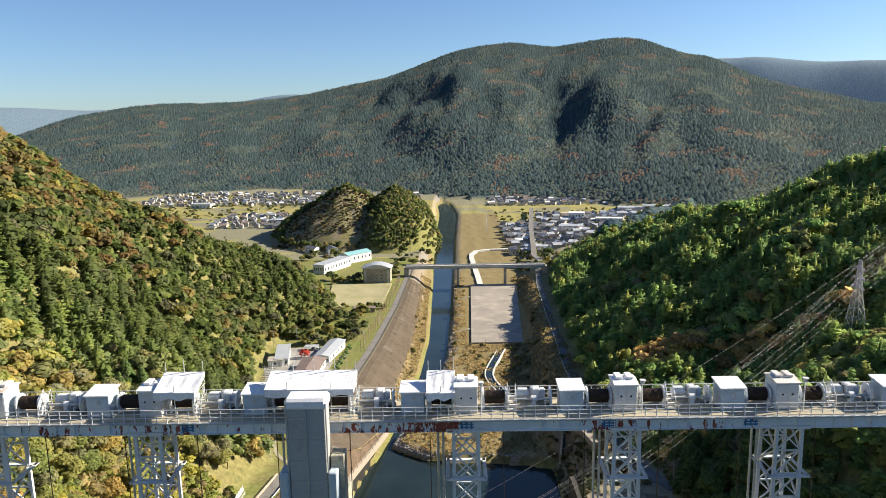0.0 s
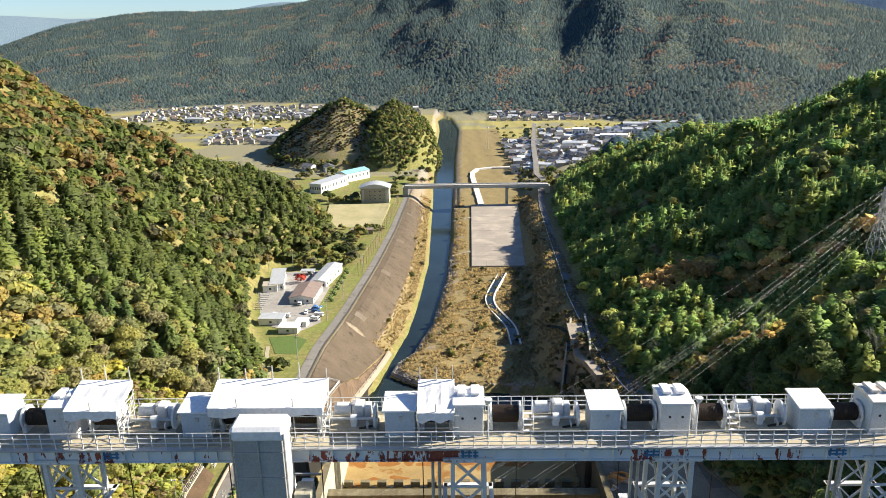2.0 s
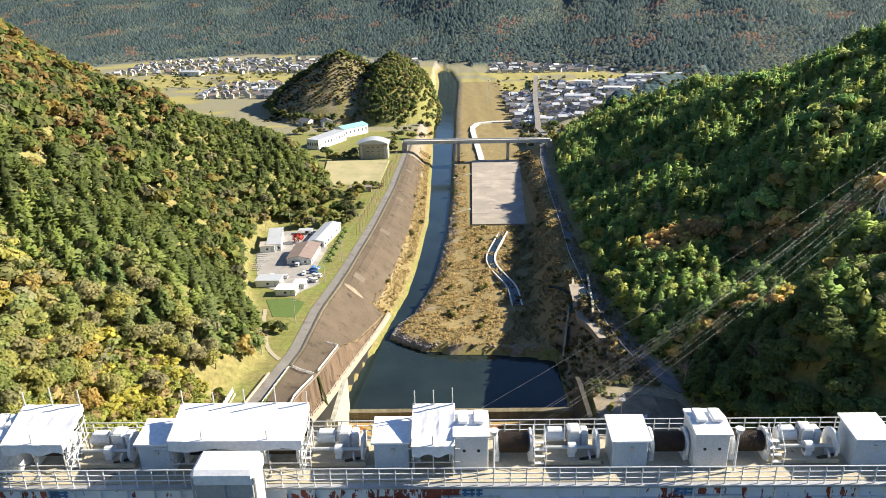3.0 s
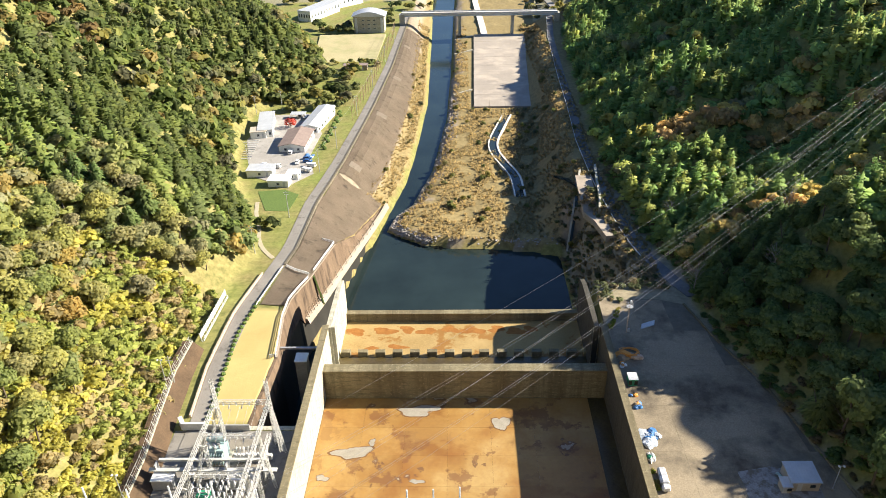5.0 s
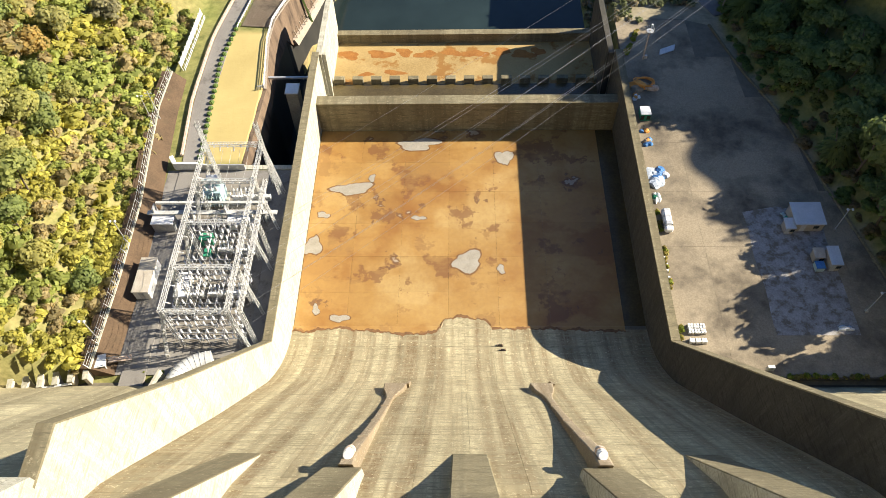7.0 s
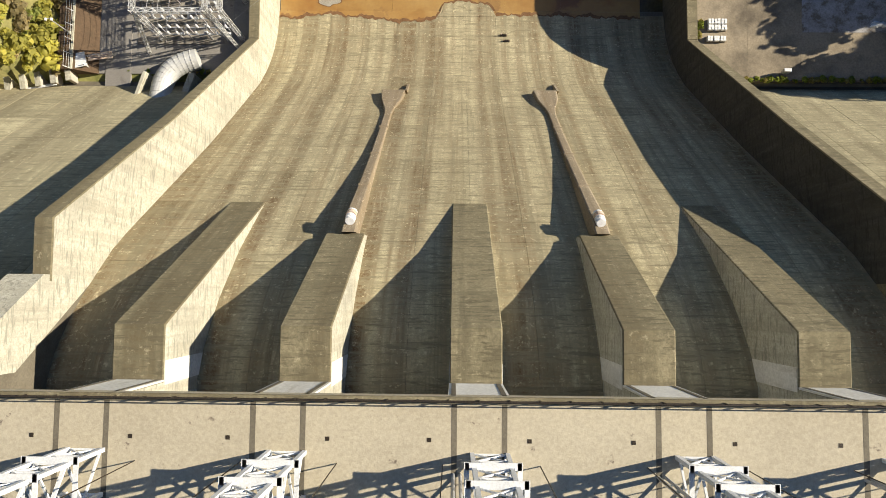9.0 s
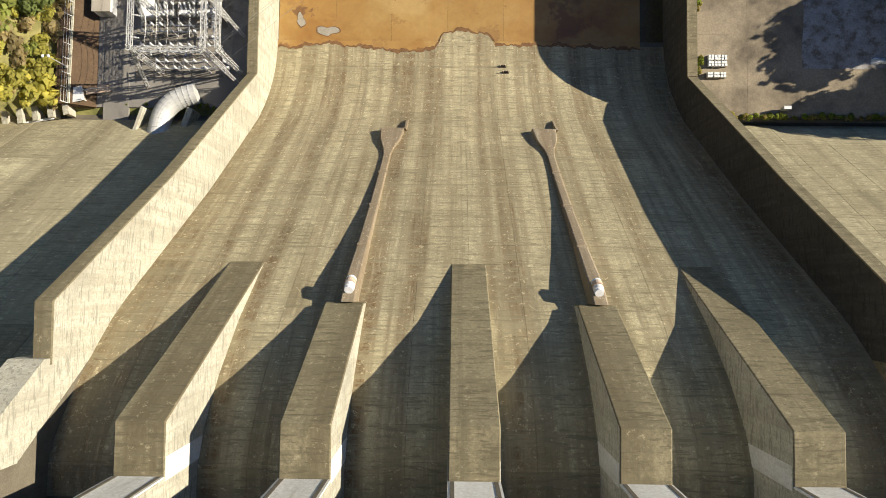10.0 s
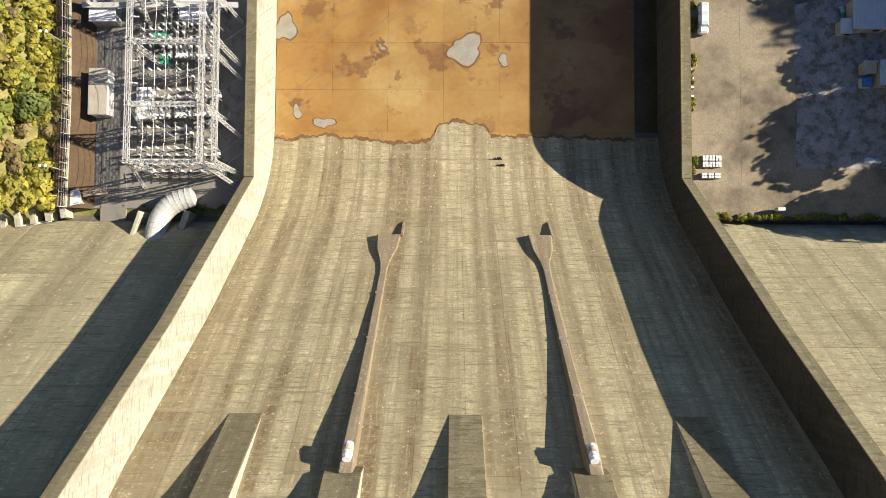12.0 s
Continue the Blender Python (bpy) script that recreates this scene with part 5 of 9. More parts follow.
        part("pole", rod((x, y1 - 0.05, 0), (x, y1 - 0.05, z1 + 0.9 + r.uniform(-0.2, 0.4)), 0.04), PALE_STEEL, c)
        part("pole", rod((x, y0 + 0.1, 0), (x, y0 + 0.1, z0 + (0.6 if i % 2 else -0.05)), 0.04), PALE_STEEL, c)
    for z in (0.9, 1.8):
        part("rail", rod((x0 - 0.3, y0 + 0.12, z), (x1 + 0.3, y0 + 0.12, z), 0.035), PALE_STEEL, c)
    for x in (x0, x1):
        for q in (1.2, 2.2):
            part("rail", rod((x, y0, q), (x, y1, q), 0.035), PALE_STEEL, c)
        part("brace", rod((x, y0, 0.2), (x, y1, 2.5), 0.03), PALE_STEEL, c)
    return c


canopy(-23.3, -19.9, 57.5, 60.2, 2.4, 3.25, "white sheeted scaffold canopy tilted over the hoist", 1)
canopy(-14.0, -6.6, 57.6, 60.2, 2.5, 3.25, "large white sheeted scaffold canopy over the hoist", 2)
canopy(-0.5, 1.85, 57.6, 60.2, 2.05, 3.1, "narrow white sheeted scaffold canopy over a rope drum", 3)

# lift shaft wrapped in mesh sheets
shaft = thing("lift_shaft", (-9.95, 55.35, -2.0), "concrete lift shaft wrapped in grey mesh scaffold sheets", "tower")
part("wrap", box((0, 0, 96.25), (3.1, 1.7, 30.0), bevel=0.1), MESH_SHEET, shaft, "grey translucent mesh sheet")
part("top_sheet", box((0, 0.0, 111.2), (3.36, 1.96, 1.0), bevel=0.22), SHEET_WHITE, shaft, "white tarpaulin over the top")
for z in [82 + 1.75 * k for k in range(17)]:
    part("ledger", bar((-1.6, -0.88, z), (1.6, -0.88, z), 0.045, 0.045), STEEL, shaft)
for dx in (-1.6, 0.0, 1.6):
    part("standard", rod((dx, -0.9, 80), (dx, -0.9, 111.3 if dx else 111.0), 0.06), STEEL, shaft)
part("brace", bar((-1.6, -0.9, 92), (0.0, -0.9, 98.5), 0.05, 0.05), STEEL, shaft)
part("column", box((2.2, 0.6, 95.0), (1.1, 1.4, 23.0), bevel=0.06), WALL_CONCRETE, shaft, "bare pale concrete column")
for dx in (-2.0, 1.95):
    part("side_sheet", box((dx, -0.3, 101.5), (0.7, 1.6, 8.0), bevel=0.1), PALE_BLUE, shaft)

# painted signs on the girder, as plain strokes
def stroke_sign(x, seed):
    s = thing("girder_sign", (x, 57.125 - 0.0, HZ - 0.42), "faded blue painted sign on the bridge girder", "painted sign", "signs on the girder")
    r = random.Random(seed)
    for k in range(3):
        part("stroke", box((-0.4 + 0.4 * k, -0.02, r.uniform(-0.05, 0.05)), (0.13, 0.012, 0.80)), BLUE_LETTER, s)
    for k in range(3):
        part("stroke", box((r.uniform(-0.06, 0.06), -0.024, -0.24 + 0.24 * k), (1.15, 0.012, 0.12)), BLUE_LETTER, s)


for x, sd in ((-20.5, 1), (2.8, 3), (14.6, 4), (26.2, 5)):
    stroke_sign(x, sd)

# ---- valley floor: roads, banks, flats ----
def ground_z(x, y):
    return float(land(x, y))


def level_line(line, step, y0, y1, lift, level):
    ys = np.arange(y0, y1 + 0.1, step)
    return [(float(line_at(line, y)), float(y), float(level(y)) + lift) for y in ys]


def draped(name, outline_fn, y0, y1, step, material, lift, label, nx=3, thick=0.5):
    """A slab laid over the ground between two edges given by y."""
    bm = bmesh.new()
    rows = []
    for y in np.arange(y0, y1 + 0.01, step):
        a, b = outline_fn(y)
        xs = np.linspace(a, b, nx + 1)
        rows.append([bm.verts.new((x, y, ground_z(x, y) + lift)) for x in xs])
    for r, q in zip(rows, rows[1:]):
        for k in range(nx):
            bm.faces.new((r[k], r[k + 1], q[k + 1], q[k]))
    bmesh.ops.solidify(bm, geom=bm.faces[:], thickness=thick)
    bmesh.ops.recalc_face_normals(bm, faces=bm.faces)
    return bm


structure("road_left_bank", ribbon(level_line(LEFT_ROAD, 6, 104, 655, 0.16, floor_level), 4.6, 0.6), ROAD_GREY, "grey asphalt lane along the river bank")
structure("road_kerb", ribbon([(x + 2.5, y, z + 0.35) for x, y, z in level_line(LEFT_ROAD, 6, 238, 655, 0.16, floor_level)], 0.8, 1.1), JOINT, "dark concrete kerb wall beside the lane")
structure("lane_wall", ribbon([(x - 2.7, y, z + 0.7) for x, y, z in level_line(LEFT_ROAD, 6, 166, 236, 0.16, floor_level)], 0.45, 1.2), RUST, "low rust-brown wall along the hill side of the lane")
rail = thing("lane_guardrail", (0, 0, 0), "white guardrail beside the bank lane", "guardrail")
gpts = [(x + 2.7, y, z + 0.9) for x, y, z in level_line(LEFT_ROAD, 4, 212, 237, 0.16, floor_level)]
part("beam", ribbon(gpts, 0.12, 0.35), WHITE_PAINT, rail)
for (p, _) in along(gpts, 3.0):
    part("post", box((p.x, p.y, p.z - 0.5), (0.12, 0.12, 1.0)), WHITE_PAINT, rail)

REVET = surface("brown_revetment", (0.185, 0.145, 0.105), (0.28, 0.225, 0.165), 0.12, 3, 0.95, stain=(0.10, 0.08, 0.06), stain_scale=0.2, stain_at=(0.55, 0.7), bump=0.5, dist=0.1)
REVET_PALE = surface("pale_revetment", (0.26, 0.22, 0.17), (0.36, 0.31, 0.25), 0.15, 3, 0.95)
revetment = thing("revetment", (0, 0, 0), "brown concrete slab revetment on the river bank", kind="structure")
y = 213.0
while y < 596:
    ye = y + 12.0
    def edges(v, a=0.10, b=0.40):
        road, lb = float(line_at(LEFT_ROAD, v)) + 3.2, float(line_at(LEFT_BANK, v))
        if v < 321:
            lb = road + (float(np.interp(v, [p[0] for p in WALL_TOP], [p[1] for p in WALL_TOP])) - road) / 0.68
        return road + (lb - road) * a, road + (lb - road) * b
    part("revetment_slab", draped("s", lambda v: edges(v, 0.02, 0.40), y + 0.06, ye - 0.06, 3.96, REVET, 0.25 + rng.uniform(0, 0.08), "", 3), REVET, revetment)
    part("revetment_slab", draped("s", lambda v: edges(v, 0.405, 0.66), y + 0.06, ye - 0.06, 3.96, REVET, 0.42 + rng.uniform(0, 0.1), "", 3), REVET, revetment)
    y = ye
for yy in (330.0, 402.0, 470.0, 545.0):
    part("slab_pad", draped("s", lambda v: edges(v, 0.12, 0.34), yy, yy + 5.5, 2.7, REVET_PALE, 0.55, "", 2), REVET_PALE, revetment, "pale concrete pad")

# river wall round the pool: stained face, pale footing band, near-black foot
def wall_strip(back, z_of):
    """A strip of the river wall; z_of gives its section from row to row."""
    bm = bmesh.new()
    rows = [[bm.verts.new(p) for p in z_of(a, b)] for a, b in back]
    for r, q in zip(rows, rows[1:]):
        for k in range(len(r)):
            bm.faces.new((r[k], r[(k + 1) % len(r)], q[(k + 1) % len(r)], q[k]))
    bm.faces.new(rows[0])
    bm.faces.new(rows[-1][::-1])
    bmesh.ops.recalc_face_normals(bm, faces=bm.faces)
    return bm


wall_rows = list(zip(WALL_TOP, WALL_FOOT))
RIVER_WALL = surface("dark_river_wall", (0.10, 0.068, 0.045), (0.19, 0.135, 0.09), 0.15, 3, 0.95, stain=(0.06, 0.042, 0.03), stain_scale=0.4, stain_at=(0.5, 0.65), bump=0.5, dist=0.1, stretch=(1.0, 1.0, 0.2))
# near black, so the foot merges with the dark water
NEAR_BLACK_WALL = surface("near_black_wall", (0.018, 0.018, 0.017), (0.045, 0.042, 0.035), 0.3, 3, 0.5, stretch=(1.0, 1.0, 0.25))
structure("river_wall", wall_strip(wall_rows, lambda a, b: ((a[1], a[0], a[2]), (b[1], b[0], b[2]), (b[1] - 1.6, b[0], b[2]), (a[1] - 0.9, a[0], a[2] - 0.6), (a[1] - 0.9, a[0], a[2]))), RIVER_WALL, "stained brown retaining wall along pool and tailrace")
structure("wall_footing", wall_strip(wall_rows[4:], lambda a, b: ((b[1] - 0.3, b[0], b[2] + 2.2), (b[1] + 0.5, b[0], b[2] + 2.0), (b[1] + 1.3, b[0], b[2]), (b[1] - 0.3, b[0], b[2] - 0.4))), REVET_PALE, "pale concrete footing band of the river wall")
structure("wall_base", wall_strip(wall_rows, lambda a, b: ((b[1] - 0.4, b[0], b[2] - 0.2), (b[1] + 0.3, b[0], -17.2), (b[1] - 1.5, b[0], -17.2), (b[1] - 1.2, b[0], b[2] - 0.2))), NEAR_BLACK_WALL, "near-black foot of the river wall")
structure("wall_coping", ribbon([(x - 0.35, y, z + 0.14) for y, x, z in WALL_TOP[1:8]], 0.7, 0.3), REVET_PALE, "pale concrete coping of the river wall")


def bank_railing(line, label):
    """White pipe railing along a line at ground height."""
    t = thing("wall_railing", (0, 0, 0), label, "railing", "railings of the bank terrace")
    up = [(x, y, z + 1.1) for x, y, z in line]
    part("top_rail", ribbon(up, 0.2, 0.16), WHITE_PAINT, t)
    for q in (0.35, 0.7):
        part("rail", ribbon([(x, y, z - q) for x, y, z in up], 0.1, 0.12), WHITE_PAINT, t)
    for p, _ in along(up, 1.6):
        part("post", box((p.x, p.y, p.z - 0.55), (0.14, 0.14, 1.1)), WHITE_PAINT, t)


bank_railing([(-49.4, 188.3, 11.1)] + [(x - 0.5, y, z + 0.25) for y, x, z in WALL_TOP[1:6]], "white pipe railing along the crest of the river wall")
bank_railing([(x - 0.5, y, z + 0.25) for y, x, z in WALL_TOP[6:8]] + [(-47.4, 260.4, 5.4)], "white pipe railing round the upper bank platform")
bank_railing([(-54.8, 236.4, 9.3), (-51.6, 234.6, 8.9), (-47.1, 233.6, 8.0)], "white pipe railing across the bank platform")
# dark band put in place of the shadow line beyond the railing
structure("platform_shadow_line", ribbon([(-55.0, 237.4, 9.0), (-51.6, 235.7, 8.6), (-46.8, 234.7, 7.8)], 0.9, 1.0), JOINT, "dark band for the shadow gap between two bank platforms")
drain = thing("wall_drain", (0, 0, 0), "mossy drain channel down the river wall", "drain")
part("channel", bar((-45.9, 234.4, 7.0), (-43.9, 235.4, -4.6), 1.1, 0.5), HEDGE, drain)
for k, (a, b) in enumerate(zip(wall_rows[4:9], wall_rows[5:10])):
    for q in (0.15, 0.4, 0.65, 0.9):
        f = [b0 + (b1 - b0) * q for b0, b1 in zip(a[1], b[1])]
        structure("wall_rib", bar((f[1] + 0.1, f[0], f[2] + 4.6), (f[1] + 0.75, f[0], f[2] + 2.0), 0.16, 0.2), REVET_PALE, "short pale rib on the river wall")
structure("tailrace_head_wall", box((-42.5, 162.4, -3.0), (12.6, 1.2, 28.4)), WALL_CONCRETE, "concrete head wall of the tailrace")
gate_house = thing("gate_shed", (-41.0, 189.0, -15.6), "small white equipment shed over the tailrace", "shed")
part("body", box((0, 0, 13.0), (3.0, 3.4, 26.0), bevel=0.05), WALL_CONCRETE, gate_house)
part("roof", box((0, 0, 26.2), (3.4, 3.8, 0.4), bevel=0.08), WHITE_WALL, gate_house)
structure("tailrace_beam", box((-42.6, 193.5, 10.2), (12.2, 0.5, 0.6)), STEEL, "pale steel beam across the tailrace")

# terrace of the far bank
slab_floor = thing("flood_terrace", (0, 0, 0), "grey concrete slab terrace on the flood plain", kind="structure")
SLAB_GREY = surface("flood_slab", (0.25, 0.22, 0.185), (0.36, 0.32, 0.27), 0.05, 2, 0.9, stain=(0.44, 0.38, 0.31), stain_scale=0.04, stain_at=(0.52, 0.68))
for i in range(4):
    for j in range(8):
        xa, xb = 11.2 + i * 9.3, 11.2 + (i + 1) * 9.3
        ya, yb = 444 + j * 20.6, 444 + (j + 1) * 20.6
        part("slab", slab([(xa + 0.08 + j * 0.42, ya + 0.08), (xb - 0.08 + j * 0.72, ya + 0.08), (xb - 0.08 + (j + 1) * 0.72, yb - 0.08), (xa + 0.08 + (j + 1) * 0.42, yb - 0.08)], -12.3, -11.05 + rng.uniform(0, 0.05)), SLAB_GREY, slab_floor)
WHITE_PATH = surface("white_path", (0.55, 0.53, 0.48), (0.68, 0.66, 0.61), 0.2, 3, 0.9)
structure("path_terrace", ribbon([(23.0, 608, -10.8), (22.0, 640, -10.8), (18.5, 725, -10.6), (18.8, 750, -10.5), (24, 768, -10.4), (40, 776, -10.3), (60, 776, -10.2)], 5.0, 1.6), WHITE_PATH, "white surfaced footpath on the flood plain")
for yy, xa, xb in ((470.0, -1.0, 11.0), (560.0, -0.5, 13.0), (600.0, 0.0, 14.0)):
    structure("groyne", ribbon([(xa, yy, -12.4), (xb, yy + 6, -11.0)], 1.6, 2.4), WALL_CONCRETE, "low pale concrete groyne at the water's edge")
canal_pts = [(30.0, 431, -11.4), (23.0, 404, -11.4), (19.6, 389, -11.4), (20.2, 376, -11.4), (24.6, 362, -11.4), (29.0, 349, -11.4), (29.6, 327, -11.4)]
canal_line = bent_line(canal_pts)
structure("fish_canal_water", ribbon(canal_line, 4.2, 0.6), RIVER, "narrow side canal with still water")
for s in (-2.3, 2.3):
    pts = []
    for i, p in enumerate(canal_line):
        a, b = Vector(canal_line[max(0, i - 1)]), Vector(canal_line[min(len(canal_line) - 1, i + 1)])
        d = b - a
        n = Vector((-d.y, d.x, 0)).normalized() * s
        pts.append((p[0] + n.x, p[1] + n.y, p[2] + 0.45))
    structure("canal_kerb", ribbon(pts, 0.9 if s > 0 else 0.6, 1.4), WHITE_PATH, "pale curving concrete kerb of the side canal")

# far bank lane
RR = ((212, 72), (222, 68.2), (242, 63.2), (261, 61.2), (297, 59.6), (354, 59.4), (403, 62.2), (469, 64.5), (560, 69), (630, 76))
structure("road_right_bank", ribbon(level_line(RR, 5, 214, 630, 0.3, right_level), 4.4, 1.2), ASPHALT, "narrow dark lane along the wooded bank")
guard = thing("bank_guardrail", (0, 0, 0), "long white guardrail on the lane below the woods", "guardrail")
gp = [(x - 2.3, y, z + 0.75) for x, y, z in level_line(RR, 5, 240, 620, 0.3, right_level)]
part("beam", ribbon(gp, 0.14, 0.38), WHITE_PAINT, guard)
for p, _ in along(gp, 6.0):
    part("post", box((p.x, p.y, p.z - 0.5), (0.12, 0.12, 0.9)), WHITE_PAINT, guard)
chute = thing("bank_chute", (0, 0, 0), "weathered concrete drainage chute on the bank", "chute")
def laid(points, lift):
    return [(x, y, ground_z(x, y) + lift) for x, y in points]


part("apron", ribbon(laid([(54.0, 312), (53.2, 300), (53.6, 285), (54.8, 270), (56.4, 256)], 1.0), 6.5, 2.4), REVET_PALE, chute)
part("wall", ribbon(laid([(60.6, 322), (58.6, 306), (57.0, 290), (55.0, 278)], 1.8), 0.9, 4.0), WALL_CONCRETE, chute)
part("wall", ribbon(laid([(53.6, 318), (50.6, 304), (47.6, 292), (44.6, 282)], 1.4), 0.8, 3.0), WALL_CONCRETE, chute)
part("channel", ribbon(laid([(45.0, 330), (48.0, 318), (50.5, 306), (49.0, 294), (46.0, 284)], 1.25), 1.2, 1.0), RIVER, chute, "trickling water channel")

# works yard beside the basin
YARD = [(42.4, 109.2), (88.5, 109.2), (86.2, 130), (82.4, 147.4), (76.6, 177.3), (71.7, 189.8), (69.8, 196.6), (66.5, 209.5), (60.2, 212.0), (52.0, 212.5), (42.4, 206)]
yard = structure("yard", slab(YARD, 11.6, 12.86), JOINT, "dark weathered asphalt works yard")
for i in range(5):
    for j in range(7):
        xa, xb = 42.5 + i * 9.2, 42.5 + (i + 1) * 9.2
        ya, yb = 109.4 + j * 14.6, 109.4 + (j + 1) * 14.6
        lim = lambda v: float(np.interp(v, (109, 130, 147.4, 177.3, 189.8, 196.6, 209.5, 212), (88.3, 86, 82.2, 76.4, 71.5, 69.6, 66.3, 60)))
        if xa > min(lim(ya), lim(yb)) - 1.0:
            continue
        pts = [(xa + 0.012, ya + 0.012), (min(xb - 0.012, lim(ya)), ya + 0.012), (min(xb - 0.012, lim(yb)), yb - 0.012), (xa + 0.012, yb - 0.012)]
        part("asphalt_bay", slab(pts, 12.7, 12.9 + rng.uniform(0, 0.012)), APRON, yard)
structure("yard_pale_slab", slab([(61.5 + 0.2 * math.sin(k), 147.5 - 29.5 * k / 12) for k in range(13)] + [(77.2 + 0.15 * math.sin(3 * k), 118 + 29 * k / 8) for k in range(9)] + [(69.0, 149.0)], 12.9, 12.935), PALE_SLAB, "worn whitish concrete slab in the yard")
structure("yard_kerb", ribbon([(88.6, 109.2, 13.3), (86.4, 130, 13.3), (82.7, 147.4, 13.3), (76.9, 177.3, 13.3), (72, 189.8, 13.3), (70.1, 196.6, 13.3), (66.8, 209.5, 13.3)], 0.5, 1.6), PIER_CONCRETE, "low mossy kerb between yard and woods")

# ---- things of the works yard ----
def heap(name, at, rx, ry, hgt, mats, n, label, category, seed):
    """A loose heap of rounded bundles."""
    t = thing(name, at, label, category)
    r = random.Random(seed)
    for i in range(n):
        bm = bmesh.new()
        bmesh.ops.create_icosphere(bm, subdivisions=2, radius=1.0)
        sx, sy, sz = r.uniform(0.35, 0.6) * rx, r.uniform(0.3, 0.55) * ry, r.uniform(0.4, 0.9) * hgt
        ox, oy = r.uniform(-0.6, 0.6) * rx, r.uniform(-0.6, 0.6) * ry
        for v in bm.verts:
            k = 1 + 0.22 * math.sin(7 * v.co.x + i) * math.sin(6 * v.co.y + 2 * i)
            v.co = Vector((v.co.x * sx * k + ox, v.co.y * sy * k + oy, max(0, v.co.z * sz * k) + 0.0))
        part("lump", bm, mats[i % len(mats)], t)
    return t


heap("net_heap", (46.4, 187.0, 12.92), 3.6, 2.6, 1.2, [ORANGE_PLASTIC, WOOD, ORANGE_PLASTIC, RUST], 7, "tangled orange net and pipes heaped on the yard", "net heap", 1)
ring = bpy.data.objects["net_heap"]
for k in range(5):
    bm = bmesh.new()
    n = 22
    for i in range(n):
        a, b = 2 * math.pi * i / n, 2 * math.pi * (i + 1) / n
        rr = 1.5 + 0.35 * k * 0.4
        rod((rr * 1.3 * math.cos(a), rr * math.sin(a), 0.9 + 0.2 * k * math.sin(a + k)), (rr * 1.3 * math.cos(b), rr * math.sin(b), 0.9 + 0.2 * k * math.sin(b + k)), 0.11, bm, 5)
    part("coil", bm, ORANGE_PLASTIC, ring)
heap("tarp_heap", (45.1, 157.2, 12.92), 2.7, 3.2, 1.2, [PALE_TARP, BLUE_TARP, PALE_TARP], 8, "crumpled pale blue tarpaulin over stacked goods", "tarpaulin heap", 2)
heap("tarp_heap", (44.5, 167.6, 12.92), 1.9, 1.8, 0.9, [BLUE_TARP, BLUE_TARP, WOOD, ORANGE_PLASTIC], 6, "blue tarpaulin heap beside the basin wall", "tarpaulin heap", 3)
heap("tarp_heap", (44.2, 171.8, 12.92), 1.3, 1.2, 0.8, [BLUE_TARP, ORANGE_PLASTIC], 4, "small heap of blue sheets and orange cans", "tarpaulin heap", 4)
heap("sack_pile", (43.9, 151.2, 12.92), 0.9, 2.2, 0.8, [WHITE_WALL, GREEN_PAINT, WHITE_WALL], 7, "white sacks and green bins stacked by the wall", "sacks", 5)
heap("sack_pile", (44.0, 183.0, 12.92), 1.2, 1.4, 0.7, [WHITE_WALL, ORANGE_PLASTIC, WHITE_WALL], 5, "small pile of white sacks on the yard", "sacks", 6)
heap("sack_pile", (75.0, 119.6, 12.92), 1.8, 0.9, 0.7, [WHITE_WALL, PALE_TARP], 7, "pale bags dumped on the dark yard", "sacks", 7)

wrapped = thing("wrapped_machine", (44.9, 144.8, 12.92), "machine wrapped in white plastic sheet", "wrapped machine")
part("load", box((0, 0.6, 0.95), (1.7, 4.2, 1.5), bevel=0.4), SHEET_WHITE, wrapped)
part("cab", box((0, -2.3, 0.8), (1.75, 1.2, 1.4), bevel=0.3), SHEET_WHITE, wrapped)
for q in (-1.2, 0.6, 2.2):
    part("strap", box((0, q, 0.97), (1.76, 0.08, 1.52), bevel=0.35), STEEL, wrapped)

tank = thing("generator_box", (44.8, 176.0, 12.92), "dark generator box with a white lid", "generator")
part("body", box((0, 0, 1.0), (2.2, 2.6, 2.0), bevel=0.05), GREEN_PAINT, tank)
part("lid", box((0, 0, 2.1), (2.4, 2.8, 0.16), bevel=0.05), WHITE_PAINT, tank)
for s in (-0.7, 0.7):
    part("grille", box((s, -1.32, 1.0), (0.8, 0.05, 1.2)), DARK_STEEL, tank)


def pallet_stack(x, y, rows_n, seed):
    p = thing("pallet_stack", (x, y, 12.92), "pallets stacked with pale concrete blocks", "pallets", "pallets near the chute")
    r = random.Random(seed)
    for i in range(3):
        for j in range(rows_n):
            base = part("pallet", box((i * 1.15 - 1.1, j * 1.1, 0.08), (1.05, 1.0, 0.15)), WOOD, p)
            for a in (-0.25, 0.25):
                for b in (-0.24, 0.24):
                    part("block", box((i * 1.15 - 1.1 + a, j * 1.1 + b, 0.15 + 0.3), (0.44, 0.42, 0.6 + 0.2 * r.random()), bevel=0.03), WHITE_WALL, base)


pallet_stack(46.2, 118.6, 2, 1)
pallet_stack(46.0, 116.6, 1, 2)


